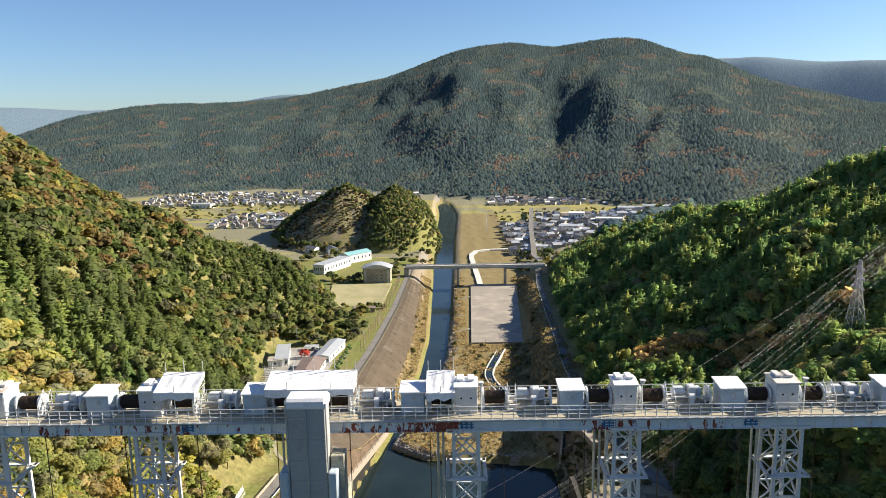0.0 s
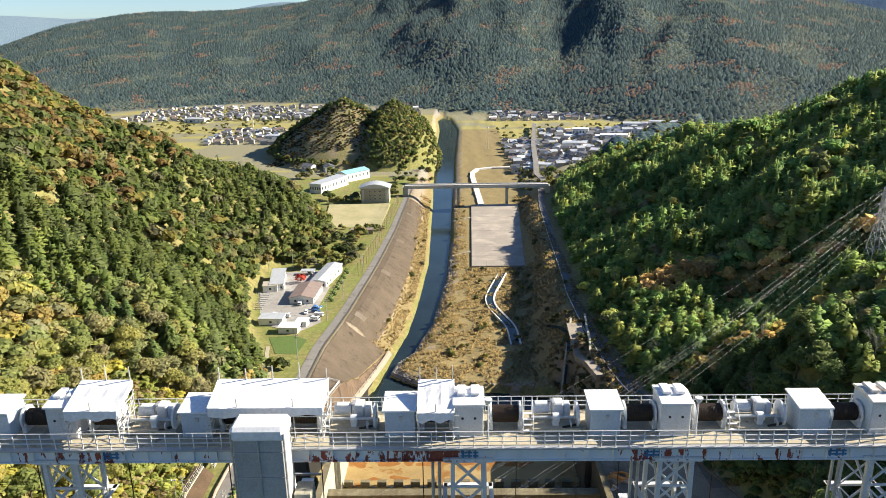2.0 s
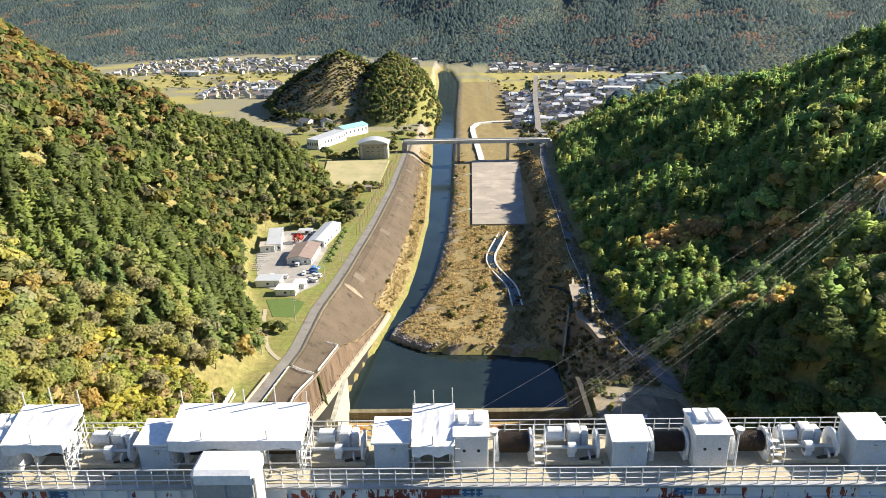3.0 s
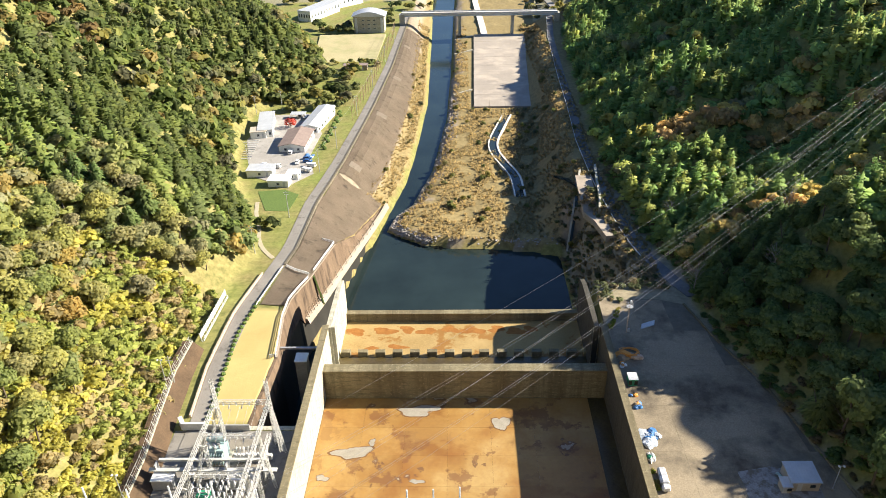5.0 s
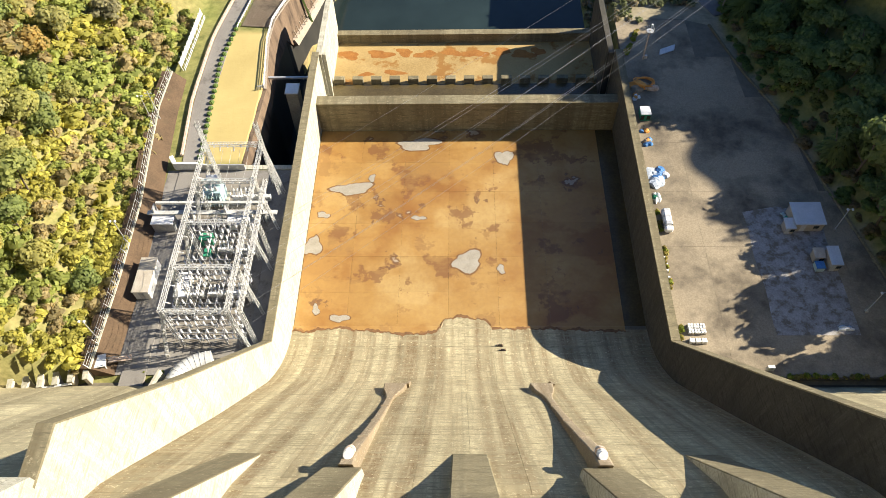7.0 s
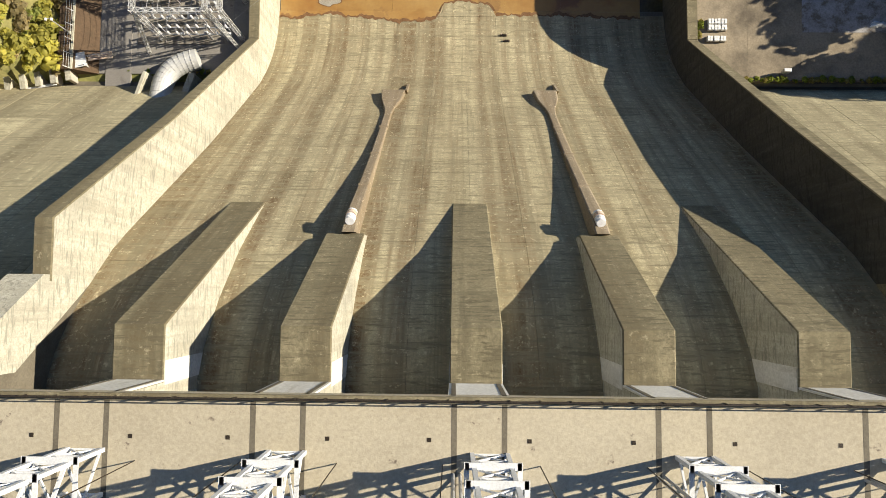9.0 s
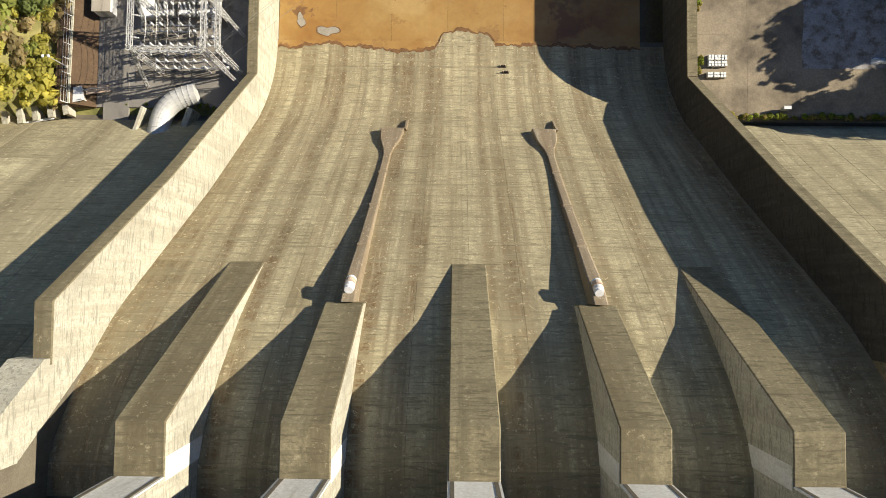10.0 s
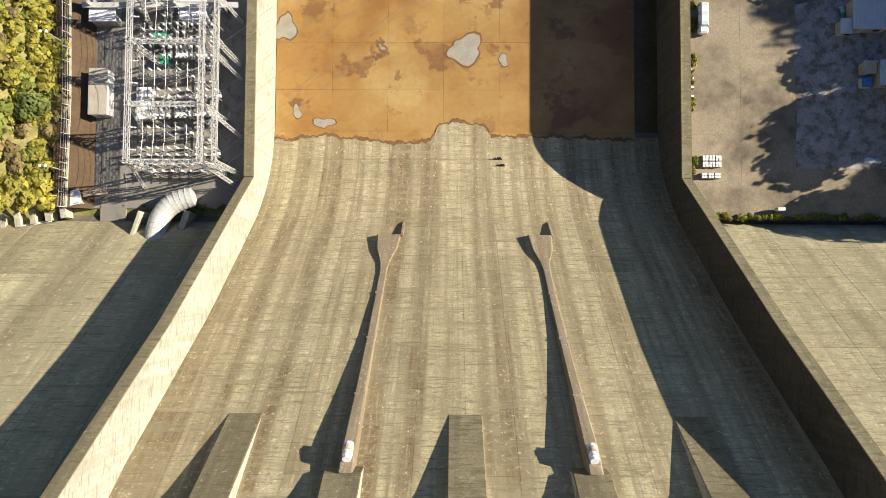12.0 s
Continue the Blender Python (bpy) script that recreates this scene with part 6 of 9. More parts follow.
def site_shed(x, y, w, d, hgt, label, roof_mat):
    s = thing("site_shed", (x, y, 12.92), label, "shed", "sheds in the yard")
    part("wall", box((0, 0, hgt / 2), (w, d, hgt), bevel=0.03), SAND_ROOF, s)
    roof = part("roof", prism([(-d / 2 - 0.2, hgt), (-d / 2 - 0.2, hgt + 0.12), (d / 2 + 0.2, hgt + 0.5), (d / 2 + 0.2, hgt + 0.3)], -w / 2 - 0.2, w / 2 + 0.2), roof_mat, s)
    for k in range(int(w / 0.7)):
        part("rib", bar((-w / 2 + 0.35 + k * 0.7, -d / 2 - 0.2, hgt + 0.15), (-w / 2 + 0.35 + k * 0.7, d / 2 + 0.2, hgt + 0.53), 0.05, 0.06), roof_mat, roof)
    part("door", box((-w * 0.2, -d / 2 - 0.02, hgt * 0.42), (1.0, 0.06, hgt * 0.8)), GREY_METAL_ROOF, s)
    part("window", box((w * 0.25, -d / 2 - 0.02, hgt * 0.55), (1.1, 0.06, 0.8)), GLASS, s)
    return s


site_shed(73.6, 145.0, 6.0, 5.2, 2.5, "beige site shed with a pale blue-grey metal roof", GREY_METAL_ROOF)
site_shed(69.6, 142.9, 1.8, 2.2, 1.9, "small beige storage box beside the site shed", GREY_METAL_ROOF)
site_shed(76.1, 134.5, 2.0, 4.0, 2.4, "narrow site shed with pale roof beside a blue tank", GREY_METAL_ROOF)
site_shed(73.6, 135.6, 1.9, 1.9, 1.7, "low storage box with a beige lid", SAND_ROOF)
skip = thing("blue_tank", (73.4, 133.2, 12.92), "open blue steel water tank", "tank")
part("shell", box((0, 0, 0.6), (1.7, 1.7, 1.2), bevel=0.05), BLUE_GREEN, skip)
part("rim", box((0, 0, 1.22), (1.8, 1.8, 0.1)), BLUE_TARP, skip)
heap("green_bins", (69.9, 146.4, 12.92), 0.9, 1.1, 1.0, [GREEN_PAINT, BLUE_GREEN], 4, "green bins beside the site shed", "bins", 8)
meter = thing("control_cabinet", (57.8, 110.6, 12.92), "grey control cabinet on legs at the dam toe", "cabinet")
part("box", box((0, 0, 1.3), (1.3, 0.6, 1.3), bevel=0.04), STEEL, meter)
for s in (-0.5, 0.5):
    part("leg", box((s, 0, 0.35), (0.12, 0.12, 0.7)), STEEL, meter)


def flood_lamp(x, y, z, h, label, heads=2):
    l = thing("yard_lamp", (x, y, z), label, "lamp post", "lamp posts of the works")
    part("pole", rod((0, 0, 0), (0, 0, h), 0.12, sides=8, r2=0.07), STEEL, l)
    part("base", box((0, 0, 0.15), (0.6, 0.6, 0.3), bevel=0.04), WALL_CONCRETE, l)
    part("arm", bar((-0.6, 0, h), (0.6, 0, h), 0.08, 0.08), STEEL, l)
    for k in range(heads):
        sx = -0.5 + k * (1.0 / max(1, heads - 1)) if heads > 1 else 0
        part("lamp_head", box((sx, -0.2, h + 0.15), (0.36, 0.5, 0.3), bevel=0.05), WHITE_PAINT, l)


flood_lamp(79.6, 142.8, 12.9, 7.0, "steel flood lamp post at the yard edge")
flood_lamp(79.8, 123.2, 12.9, 7.0, "steel flood lamp post at the yard edge")
for x, y, z in ((-69.2, 140.0, 14.0), (-68.6, 117.0, 14.0), (-72.8, 176.0, 14.2)):
    flood_lamp(x, y, z, 6.5, "leaning steel lamp post on the hillside above the fence")
hut = thing("valve_hut", (-67.2, 112.2, 11.0), "small weathered valve hut at the dam toe", "hut")
part("wall", box((0, 0, 1.1), (2.2, 2.0, 2.6), 12, bevel=0.04), SAND_ROOF, hut)
part("roof", box((0, 0, 2.5), (2.8, 2.6, 0.16), 12), WHITE_PAINT, hut)
part("door", box((0.2, -1.05, 0.9), (0.8, 0.06, 1.7), 12), STEEL, hut)
part("pipe", rod((1.3, -0.8, 0.0), (1.3, -0.8, 3.2), 0.08), WHITE_PAINT, hut)
platform = thing("service_platform", (-64.0, 113.4, 11.0), "rusty steel service platform with handrail", "platform")
part("deck", box((0, 0, 1.2), (4.6, 1.2, 0.12), 8), RUST, platform)
for sx in (-2.0, 0.0, 2.0):
    part("post", rod((sx, 0.1 * sx, -0.1), (sx, 0.1 * sx, 2.2), 0.05), STEEL, platform)
part("handrail", rod((-2.2, -0.3, 2.2), (2.2, 0.3, 2.2), 0.05), STEEL, platform)
mast = thing("camera_mast", (47.6, 196.4, 12.9), "rust-brown mast with a caged platform and cameras", "mast")
part("pole", rod((0, 0, 0), (0, 0, 9.0), 0.16, sides=8), RUST, mast)
cage = part("cage", rod((0, 0, 8.6), (0, 0, 8.75), 0.9, sides=14), STEEL, mast)
for k in range(10):
    a = k * math.pi / 5
    part("cage_bar", rod((0.88 * math.cos(a), 0.88 * math.sin(a), 8.7), (0.88 * math.cos(a), 0.88 * math.sin(a), 9.7), 0.03), STEEL, cage)
part("camera_box", box((0.2, 0, 10.2), (0.4, 0.5, 0.9), bevel=0.05), WHITE_PAINT, mast)
part("cabinet", box((0.5, -0.3, 1.0), (0.6, 0.5, 0.9)), STEEL, mast)
stack = thing("plank_stack", (54.0, 199.6, 12.92), "stack of grey weathered planks", "planks")
for k in range(6):
    part("plank", box((0.1 * k, 0.35 * k - 0.9, 0.12 + 0.02 * k), (4.4, 0.3, 0.2), 24), STEEL, stack)
for k in range(4):
    b = tagged(part("wall_valve", box((42.8, 135.6 + k * 0.0 - k * 1.6, 13.25), (0.8, 0.4, 0.7), bevel=0.08), WHITE_PAINT), "white valve box on the basin wall", "valve box", "valve boxes on the wall")

# ---- substation beside the spillway ----
SUB_Z = 11.02
structure("substation_floor", slab([(-65.0, 110.6), (-36.5, 110.6), (-36.5, 161.6), (-66.0, 161.6)], 9.8, SUB_Z), ROAD_GREY, "worn grey-brown paved substation yard")
structure("substation_gravel", slab([(-57.6, 116.0), (-40.2, 116.0), (-40.2, 158.8), (-57.6, 158.8)], SUB_Z - 0.2, SUB_Z + 0.06), surface("switchyard_gravel", (0.16, 0.145, 0.12), (0.29, 0.265, 0.22), 0.4, 5, 0.95, bump=0.5, stain=(0.13, 0.115, 0.095), stain_scale=0.35, stain_at=(0.52, 0.6)), "gravel bed of the switchyard")


def truss(a, b, w, parent, name="truss", mat=None, chord=0.09):
    """A square lattice beam from a to b as one part."""
    a, b = Vector(a), Vector(b)
    d = (b - a).normalized()
    u = d.cross(Vector((0, 0, 1)))
    if u.length < 0.1:
        u = Vector((1, 0, 0))
    u.normalize()
    v = d.cross(u).normalized()
    bm = bmesh.new()
    off = [(u * s + v * t) * (w / 2) for s, t in ((-1, -1), (1, -1), (1, 1), (-1, 1))]
    for o in off:
        bar(a + o, b + o, chord, chord, bm)
    n = max(2, round((b - a).length / (w * 1.25)))
    for i in range(n):
        p, q = a.lerp(b, i / n), a.lerp(b, (i + 1) / n)
        for k in range(4):
            o1, o2 = off[k], off[(k + 1) % 4]
            if i % 2:
                o1, o2 = o2, o1
            bar(p + o1, q + o2, chord * 0.55, chord * 0.55, bm)
        bar(p + off[0], p + off[1], chord * 0.55, chord * 0.55, bm)
        bar(p + off[2], p + off[3], chord * 0.55, chord * 0.55, bm)
    return part(name, bm, mat or PALE_STEEL, parent)


insul_mesh = None
def insulator_mesh():
    rings = [(0.0, 0.09)] + [q for k in range(6) for q in ((0.12 + k * 0.2, 0.09), (0.14 + k * 0.2, 0.2), (0.2 + k * 0.2, 0.09))] + [(1.32, 0.09)]
    bm = bmesh.new()
    loops = [[bm.verts.new((r * math.cos(a * math.pi / 4), r * math.sin(a * math.pi / 4), z)) for a in range(8)] for z, r in rings]
    for p, q in zip(loops, loops[1:]):
        for a in range(8):
            bm.faces.new((p[a], p[(a + 1) % 8], q[(a + 1) % 8], q[a]))
    bm.faces.new(loops[-1])
    return mesh_of("insulator", bm, PORCELAIN)


insul_mesh = insulator_mesh()
gantry = thing("switchyard_gantry", (0, 0, 0), "pale steel lattice gantry over the switchyard", "gantry")
GY_ROWS = (117.0, 126.5, 137.0, 147.5, 157.6)
XL, XR, BEAM = -52.8, -40.8, 24.0
for y in GY_ROWS:
    for x, lean in ((XL, 1), (XR, -1)):
        truss((x, y, SUB_Z), (x, y, 25.0 if y < 157 else 30.5), 0.7, gantry, "column")
        truss((x - lean * 2.6, y - 2.6, SUB_Z), (x, y, 23.5), 0.5, gantry, "leg")
    truss((XL, y, BEAM), (XR, y, BEAM), 0.7, gantry, "cross_beam")
for x in (XL, XR, XR + 2.4):
    truss((x, GY_ROWS[0], BEAM + 0.3), (x, GY_ROWS[-1] if x < XR + 1 else 147.5, BEAM + 0.3), 0.7, gantry, "long_beam")
truss((XL, 157.6, 29.5), (XL + 3.2, 151.5, 18.5), 0.6, gantry, "stay")
truss((XR, 157.6, 29.5), (XR + 3.2, 150.5, 16.0), 0.6, gantry, "stay")
truss((XR + 2.4, GY_ROWS[0], SUB_Z), (XR + 2.4, GY_ROWS[0], 24.5), 0.6, gantry, "column")
truss((XR + 2.4, 137.0, SUB_Z), (XR + 2.4, 137.0, 24.5), 0.6, gantry, "column")
for y in GY_ROWS:
    for k in range(7):
        x = XL + 1.6 + k * (XR - XL - 3.2) / 6
        ob = part("insulator", insul_mesh, None, gantry)
        ob.matrix_basis = Matrix.Translation((x, y, BEAM - 0.3)) @ Euler((radians(150 if k % 2 else 205), 0.2, 0)).to_matrix().to_4x4()
for x in (XL, XR, XR + 2.4):
    for k in range(11 if x < XR + 1 else 8):
        ob = part("insulator", insul_mesh, None, gantry)
        ob.matrix_basis = Matrix.Translation((x, 119 + k * 3.7, BEAM)) @ Euler((0, radians(115 if x < -50 else -115), 0)).to_matrix().to_4x4()
bus = bmesh.new()
for k in range(6):
    x = XL + 1.4 + k * 1.85
    for a, b in zip(GY_ROWS, GY_ROWS[1:]):
        m = (a + b) / 2
        for s in range(4):
            t0, t1 = s / 4, (s + 1) / 4
            rod((x, a + (b - a) * t0, BEAM - 1.6 - 3.0 * t0 * (1 - t0)), (x, a + (b - a) * t1, BEAM - 1.6 - 3.0 * t1 * (1 - t1)), 0.03, bus, 4)
part("busbar", bus, CABLE, gantry)


def disconnector(x, y, turn=0.0):
    d = thing("disconnector", (x, y, SUB_Z + 0.06), "grey disconnector switch with porcelain insulators on a steel frame", "switchgear", "switchgear in the yard")
    d.rotation_euler.z = radians(turn)
    for sx in (-1.7, 1.7):
        for sy in (-0.6, 0.6):
            part("leg", box((sx, sy, 1.2), (0.14, 0.14, 2.4)), STEEL, d)
    part("frame", box((0, -0.6, 2.45), (4.4, 0.16, 0.18)), STEEL, d)
    part("frame", box((0, 0.6, 2.45), (4.4, 0.16, 0.18)), STEEL, d)
    for k in range(3):
        for sy in (-0.6, 0.6):
            part("insulator", insul_mesh, None, d).location = (-1.6 + k * 1.6, sy, 2.5)
        part("blade", bar((-1.6 + k * 1.6, -0.9, 3.9), (-1.6 + k * 1.6, 0.9, 4.0), 0.1, 0.1), CABLE, d)
    part("drive_box", box((1.7, 0.0, 1.0), (0.5, 0.5, 0.8), bevel=0.04), WHITE_PAINT, d)


for y in (120.5, 124.2, 131.0, 134.6, 142.0):
    for x in (-53.6, -48.4, -43.4):
        disconnector(x, y, rng.choice((0, 0, 90)) if x > -50 else 0)


for y in (117.6, 128.6, 139.4, 145.0):
    for x in (-50.8, -45.8, -42.2):
        disconnector(x, y, 90 if y > 128 else 0)


def breaker(x, y):
    b = thing("circuit_breaker", (x, y, SUB_Z + 0.06), "pale grey circuit breaker with leaning bushings", "circuit breaker", "circuit breakers in the yard")
    part("tank", rod((-1.2, 0, 1.5), (1.2, 0, 1.5), 0.55, sides=16), WHITE_PAINT, b)
    part("cradle", box((0, 0, 0.5), (2.2, 1.0, 1.0), bevel=0.05), STEEL, b)
    for sx in (-0.8, 0, 0.8):
        for sy in (-1, 1):
            ob = part("bushing", insul_mesh, None, b)
            ob.matrix_basis = Matrix.Translation((sx, sy * 0.25, 1.9)) @ Euler((-sy * 0.5, 0, 0)).to_matrix().to_4x4() @ Matrix.Scale(1.25, 4)
    part("control_box", box((1.6, 0, 1.1), (0.7, 0.9, 1.4), bevel=0.05), PALE_STEEL, b)


for x, y in ((-48.0, 127.6), (-44.0, 127.8), (-52.4, 127.4), (-48.2, 138.4), (-44.0, 138.2), (-45.2, 152.6), (-42.6, 152.6), (-47.8, 152.4)):
    breaker(x, y)

trafo = thing("transformer", (-53.0, 153.0, SUB_Z + 0.06), "large pale blue-green power transformer with radiators", "transformer")
part("tank", box((0, 0, 2.2), (4.2, 3.2, 3.8), bevel=0.12), BLUE_GREEN, trafo)
part("base", box((0, 0, 0.2), (5.6, 4.6, 0.4)), WALL_CONCRETE, trafo)
for s in (-1, 1):
    for k in range(7):
        part("radiator", box((-1.8 + k * 0.6, s * 2.1, 2.1), (0.1, 0.9, 3.0)), BLUE_GREEN, trafo)
part("conservator", rod((-2.0, 0.9, 5.3), (2.0, 0.9, 5.3), 0.6, sides=16), BLUE_GREEN, trafo)
part("top_box", box((0.0, 1.9, 5.0), (2.6, 1.3, 1.2), bevel=0.08), WHITE_PAINT, trafo)
for k in range(3):
    ob = part("bushing", insul_mesh, None, trafo)
    ob.matrix_basis = Matrix.Translation((-1.2 + k * 1.2, -0.6, 4.1)) @ Euler((0.35, 0, 0)).to_matrix().to_4x4() @ Matrix.Scale(1.7, 4)
part("pipe", rod((1.6, 0.8, 4.1), (1.2, 0.9, 5.0), 0.16), BLUE_GREEN, trafo)


def steel_box(name, x, y, w, d, h, mat, roof, label, cat):
    s = thing(name, (x, y, SUB_Z), label, cat)
    part("body", box((0, 0, h / 2), (w, d, h), bevel=0.05), mat, s)
    part("roof", box((0, 0, h + 0.08), (w + 0.24, d + 0.24, 0.16), bevel=0.04), roof, s)
    part("door", box((0, -d / 2 - 0.02, h * 0.45), (0.9, 0.05, h * 0.8)), STEEL, s)
    return s


steel_box("switch_house", -46.3, 141.6 + 4.6, 4.6, 3.4, 2.6, WHITE_WALL, SHEET_WHITE, "small switch house with a white flat roof", "switch house")
steel_box("relay_house", -62.6, 145.4, 4.6, 2.6, 2.8, STEEL, SHEET_WHITE, "white roofed relay cabin beside the retaining wall", "relay cabin")
steel_box("office_container", -63.0, 131.3, 3.2, 8.2, 2.8, WHITE_WALL, SAND_ROOF, "long white prefabricated hut with a brown roof", "hut")
steel_box("fan_house", -55.0, 129.3, 2.4, 5.6, 2.2, PALE_STEEL, SHEET_WHITE, "grey equipment housing with slatted sides", "equipment housing")
steel_box("green_cabinet", -52.6, 141.2, 2.6, 1.6, 2.3, GREEN_PAINT, GREEN_PAINT, "green painted cabinet in the switchyard", "cabinet")
steel_box("green_cabinet", -51.8, 137.6, 1.2, 1.8, 1.6, GREEN_PAINT, GREEN_PAINT, "green painted cabinet in the switchyard", "cabinet")
bridge_pipe = thing("cable_bridge", (0, 0, SUB_Z), "steel cable bridge across the switchyard", "cable bridge")
part("deck", box((-52.0, 146.8, 3.4), (28.0, 1.0, 0.3)), PALE_STEEL, bridge_pipe)
part("deck", box((-52.0, 148.2, 5.0), (24.0, 0.6, 0.5)), PALE_STEEL, bridge_pipe)
for x in (-64.5, -57.0, -49.0, -41.0):
    part("leg", box((x, 147.4, 2.4), (0.3, 1.6, 4.8)), STEEL, bridge_pipe)

# gate wall at the head of the yard
gate = thing("yard_gate_wall", (-62.4, 162.0, 11.0), "white L-shaped gate wall at the substation entrance", "gate wall")
part("wall", box((0.9, 0, 1.1), (5.6, 0.5, 2.2), bevel=0.05), WHITE_WALL, gate)
part("wing", box((-2.4, 1.2, 1.1), (1.0, 2.4, 2.2), 32, bevel=0.05), WHITE_WALL, gate)
part("front_wall", box((9.0, -0.2, 0.9), (10.6, 0.3, 1.8)), STEEL, gate)

# retaining slope and fence on the hill side
BANK = [(110.5, -64.6, -68.0), (130, -64.6, -67.8), (150, -65.2, -68.4), (165, -66.8, -70.0), (180, -68.0, -71.4), (192, -68.4, -71.0)]
bm = bmesh.new()
rows = [[bm.verts.new(p) for p in ((xi, y, 11.15), (xo, y, 13.9), (xo - 2.6, y, 14.1), (xo - 2.6, y, 9), (xi, y, 9))] for y, xi, xo in BANK]
for r, q in zip(rows, rows[1:]):
    for k in range(5):
        bm.faces.new((r[k], r[(k + 1) % 5], q[(k + 1) % 5], q[k]))
bm.faces.new(rows[0])
bm.faces.new(rows[-1][::-1])
bmesh.ops.recalc_face_normals(bm, faces=bm.faces)
structure("bank_wall", bm, surface("rust_brown_bank", (0.06, 0.04, 0.024), (0.115, 0.075, 0.044), 0.3, 3, 0.95, bump=0.5, stain=(0.07, 0.05, 0.03), stain_scale=0.25), "rust-brown mortar bank below the hillside fence")
structure("fence_kerb", ribbon([(xo - 0.1, y, 14.15) for y, xi, xo in BANK], 0.34, 0.6), WALL_CONCRETE, "narrow concrete kerb carrying the hillside fence")
fence = thing("hillside_fence", (0, 0, 0), "pale steel fence leaning along the hillside kerb", "fence")
fpts = [(xo - 0.1, y, 14.1) for y, xi, xo in BANK]
for p, _ in along(fpts, 2.6):
    part("post", bar((p.x, p.y, p.z), (p.x - 0.5, p.y, p.z + 1.7), 0.12, 0.12), PALE_STEEL, fence)
for q in (0.5, 1.0, 1.6):
    part("wire", ribbon([(x - 0.3 * q, y, z + q) for x, y, z in fpts], 0.05, 0.05), PALE_STEEL, fence)

# steps, drains and props where the bank meets the dam
for k in range(6):
    b = thing("bank_buttress", (-69.0 - k * 2.7, 110.0 - k * 0.55, 11.0), "weathered concrete buttress at the foot of the hill", "buttress", "buttresses at the dam toe")
    part("block", box((0, 0, 0.9), (0.8, 2.6, 2.6), 10, bevel=0.1), SAND_ROOF, b)
    part("cap", box((0, 0, 2.3), (1.0, 2.8, 0.25), 10), WALL_CONCRETE, b)
drain = thing("drain_pipe", (0, 0, 0), "pale drain pipe along the dam toe", "pipe")
part("pipe", rod((-84, 105.6, 13.0), (-71.5, 108.2, 12.4), 0.22, sides=8), WHITE_PAINT, drain)
part("bracket", box((-78, 106.8, 12.2), (0.3, 0.6, 1.2)), STEEL, drain)

# steel penstock leaving the dam
pen = thing("penstock", (0, 0, 0), "large pale steel penstock elbow on a concrete saddle", "penstock")
elbow = bent_line([(-51.7, 102.8, 15.4), (-51.7, 106.0, 14.4), (-51.5, 108.4, 14.0), (-50.4, 110.4, 13.8), (-48.4, 111.8, 13.6), (-45.6, 112.6, 13.4)], 15)
part("pipe", tube(elbow, 1.8, 24), PALE_STEEL, pen)
for i in range(1, 14):
    d = (Vector(elbow[i + 1]) - Vector(elbow[i - 1])).normalized() * 0.07
    part("band", rod(Vector(elbow[i]) - d, Vector(elbow[i]) + d, 1.87, sides=24), PALE_STEEL, pen)
part("saddle", box((-54.0, 102.6, 13.6), (7.6, 1.5, 9.0), bevel=0.12), WALL_CONCRETE, pen)
part("cheek", box((-55.4, 106.6, 12.0), (0.7, 6.6, 6.4), -18, bevel=0.1), WALL_CONCRETE, pen)
part("cheek", box((-47.6, 106.8, 11.0), (1.2, 6.6, 5.6), -20, bevel=0.1), WALL_CONCRETE, pen)

# slatted white barrier beside the lane
bar_w = thing("white_barrier", (0, 0, 0), "long white slatted barrier beside the bank lane", "barrier")
for i in range(12):
    t = i / 11
    x, y = -69.9 + 1.0 * t, 195.5 + 21.5 * t
    part("post", bar((x, y, 10.6), (x - 0.5, y, 14.0), 0.14, 0.14), WHITE_PAINT, bar_w)
    if i < 11:
        part("panel", box((x - 0.26 + 0.04, y + 0.98, 13.0), (0.08, 1.8, 1.7)), SHEET_WHITE, bar_w)
for z in (11.2, 11.8):
    part("rail", bar((-69.5, 195.5, z), (-68.6, 217.0, z), 0.1, 0.1), WHITE_PAINT, bar_w)

# hedge between lane and lawn
hedge_bush = None
for i in range(26):
    t = i / 25
    x, y = -59.3 + np.interp(t, (0, 0.7, 1), (0.0, -1.5, 0.5)), 163.5 + 50 * t
    if hedge_bush is None:
        hedge_bush = thing("hedge_bush", (x, y, 11.0), "small clipped bush between lane and lawn", "bush", "bushes along the lane")
        bm = bmesh.new()
        bmesh.ops.create_icosphere(bm, subdivisions=3, radius=0.62)
        for v in bm.verts:
            v.co *= 1 + 0.2 * math.sin(11 * v.co.x + 3) * math.sin(13 * v.co.y) + 0.1 * math.sin(23 * v.co.z)
            v.co.z = v.co.z * 0.8 + 0.4
        part("leaves", bm, HEDGE, hedge_bush)
    else:
        copy_thing(hedge_bush, pose(x, y, 11.0, 0, 0, 47 * i))

# ---- houses, vehicles and poles of the valley ----
def gable_roof(w, d, h0, rise, over=0.5, thick=0.18):
    """Gable roof with its ridge along y."""
    a, b = w / 2 + over, d / 2 + over
    k = rise / (w / 2)
    bm = bmesh.new()
    for s in (-1, 1):
        pts = [(0, h0 + rise), (s * a, h0 - k * over), (s * a, h0 - k * over + thick), (0, h0 + rise + thick)]
        p = [bm.verts.new((x, -b, z)) for x, z in pts]
        q = [bm.verts.new((x, b, z)) for x, z in pts]
        for i in range(4):
            bm.faces.new((p[i], p[(i + 1) % 4], q[(i + 1) % 4], q[i]))
        bm.faces.new(p[::-1])
        bm.faces.new(q)
    bmesh.ops.recalc_face_normals(bm, faces=bm.faces)
    return bm


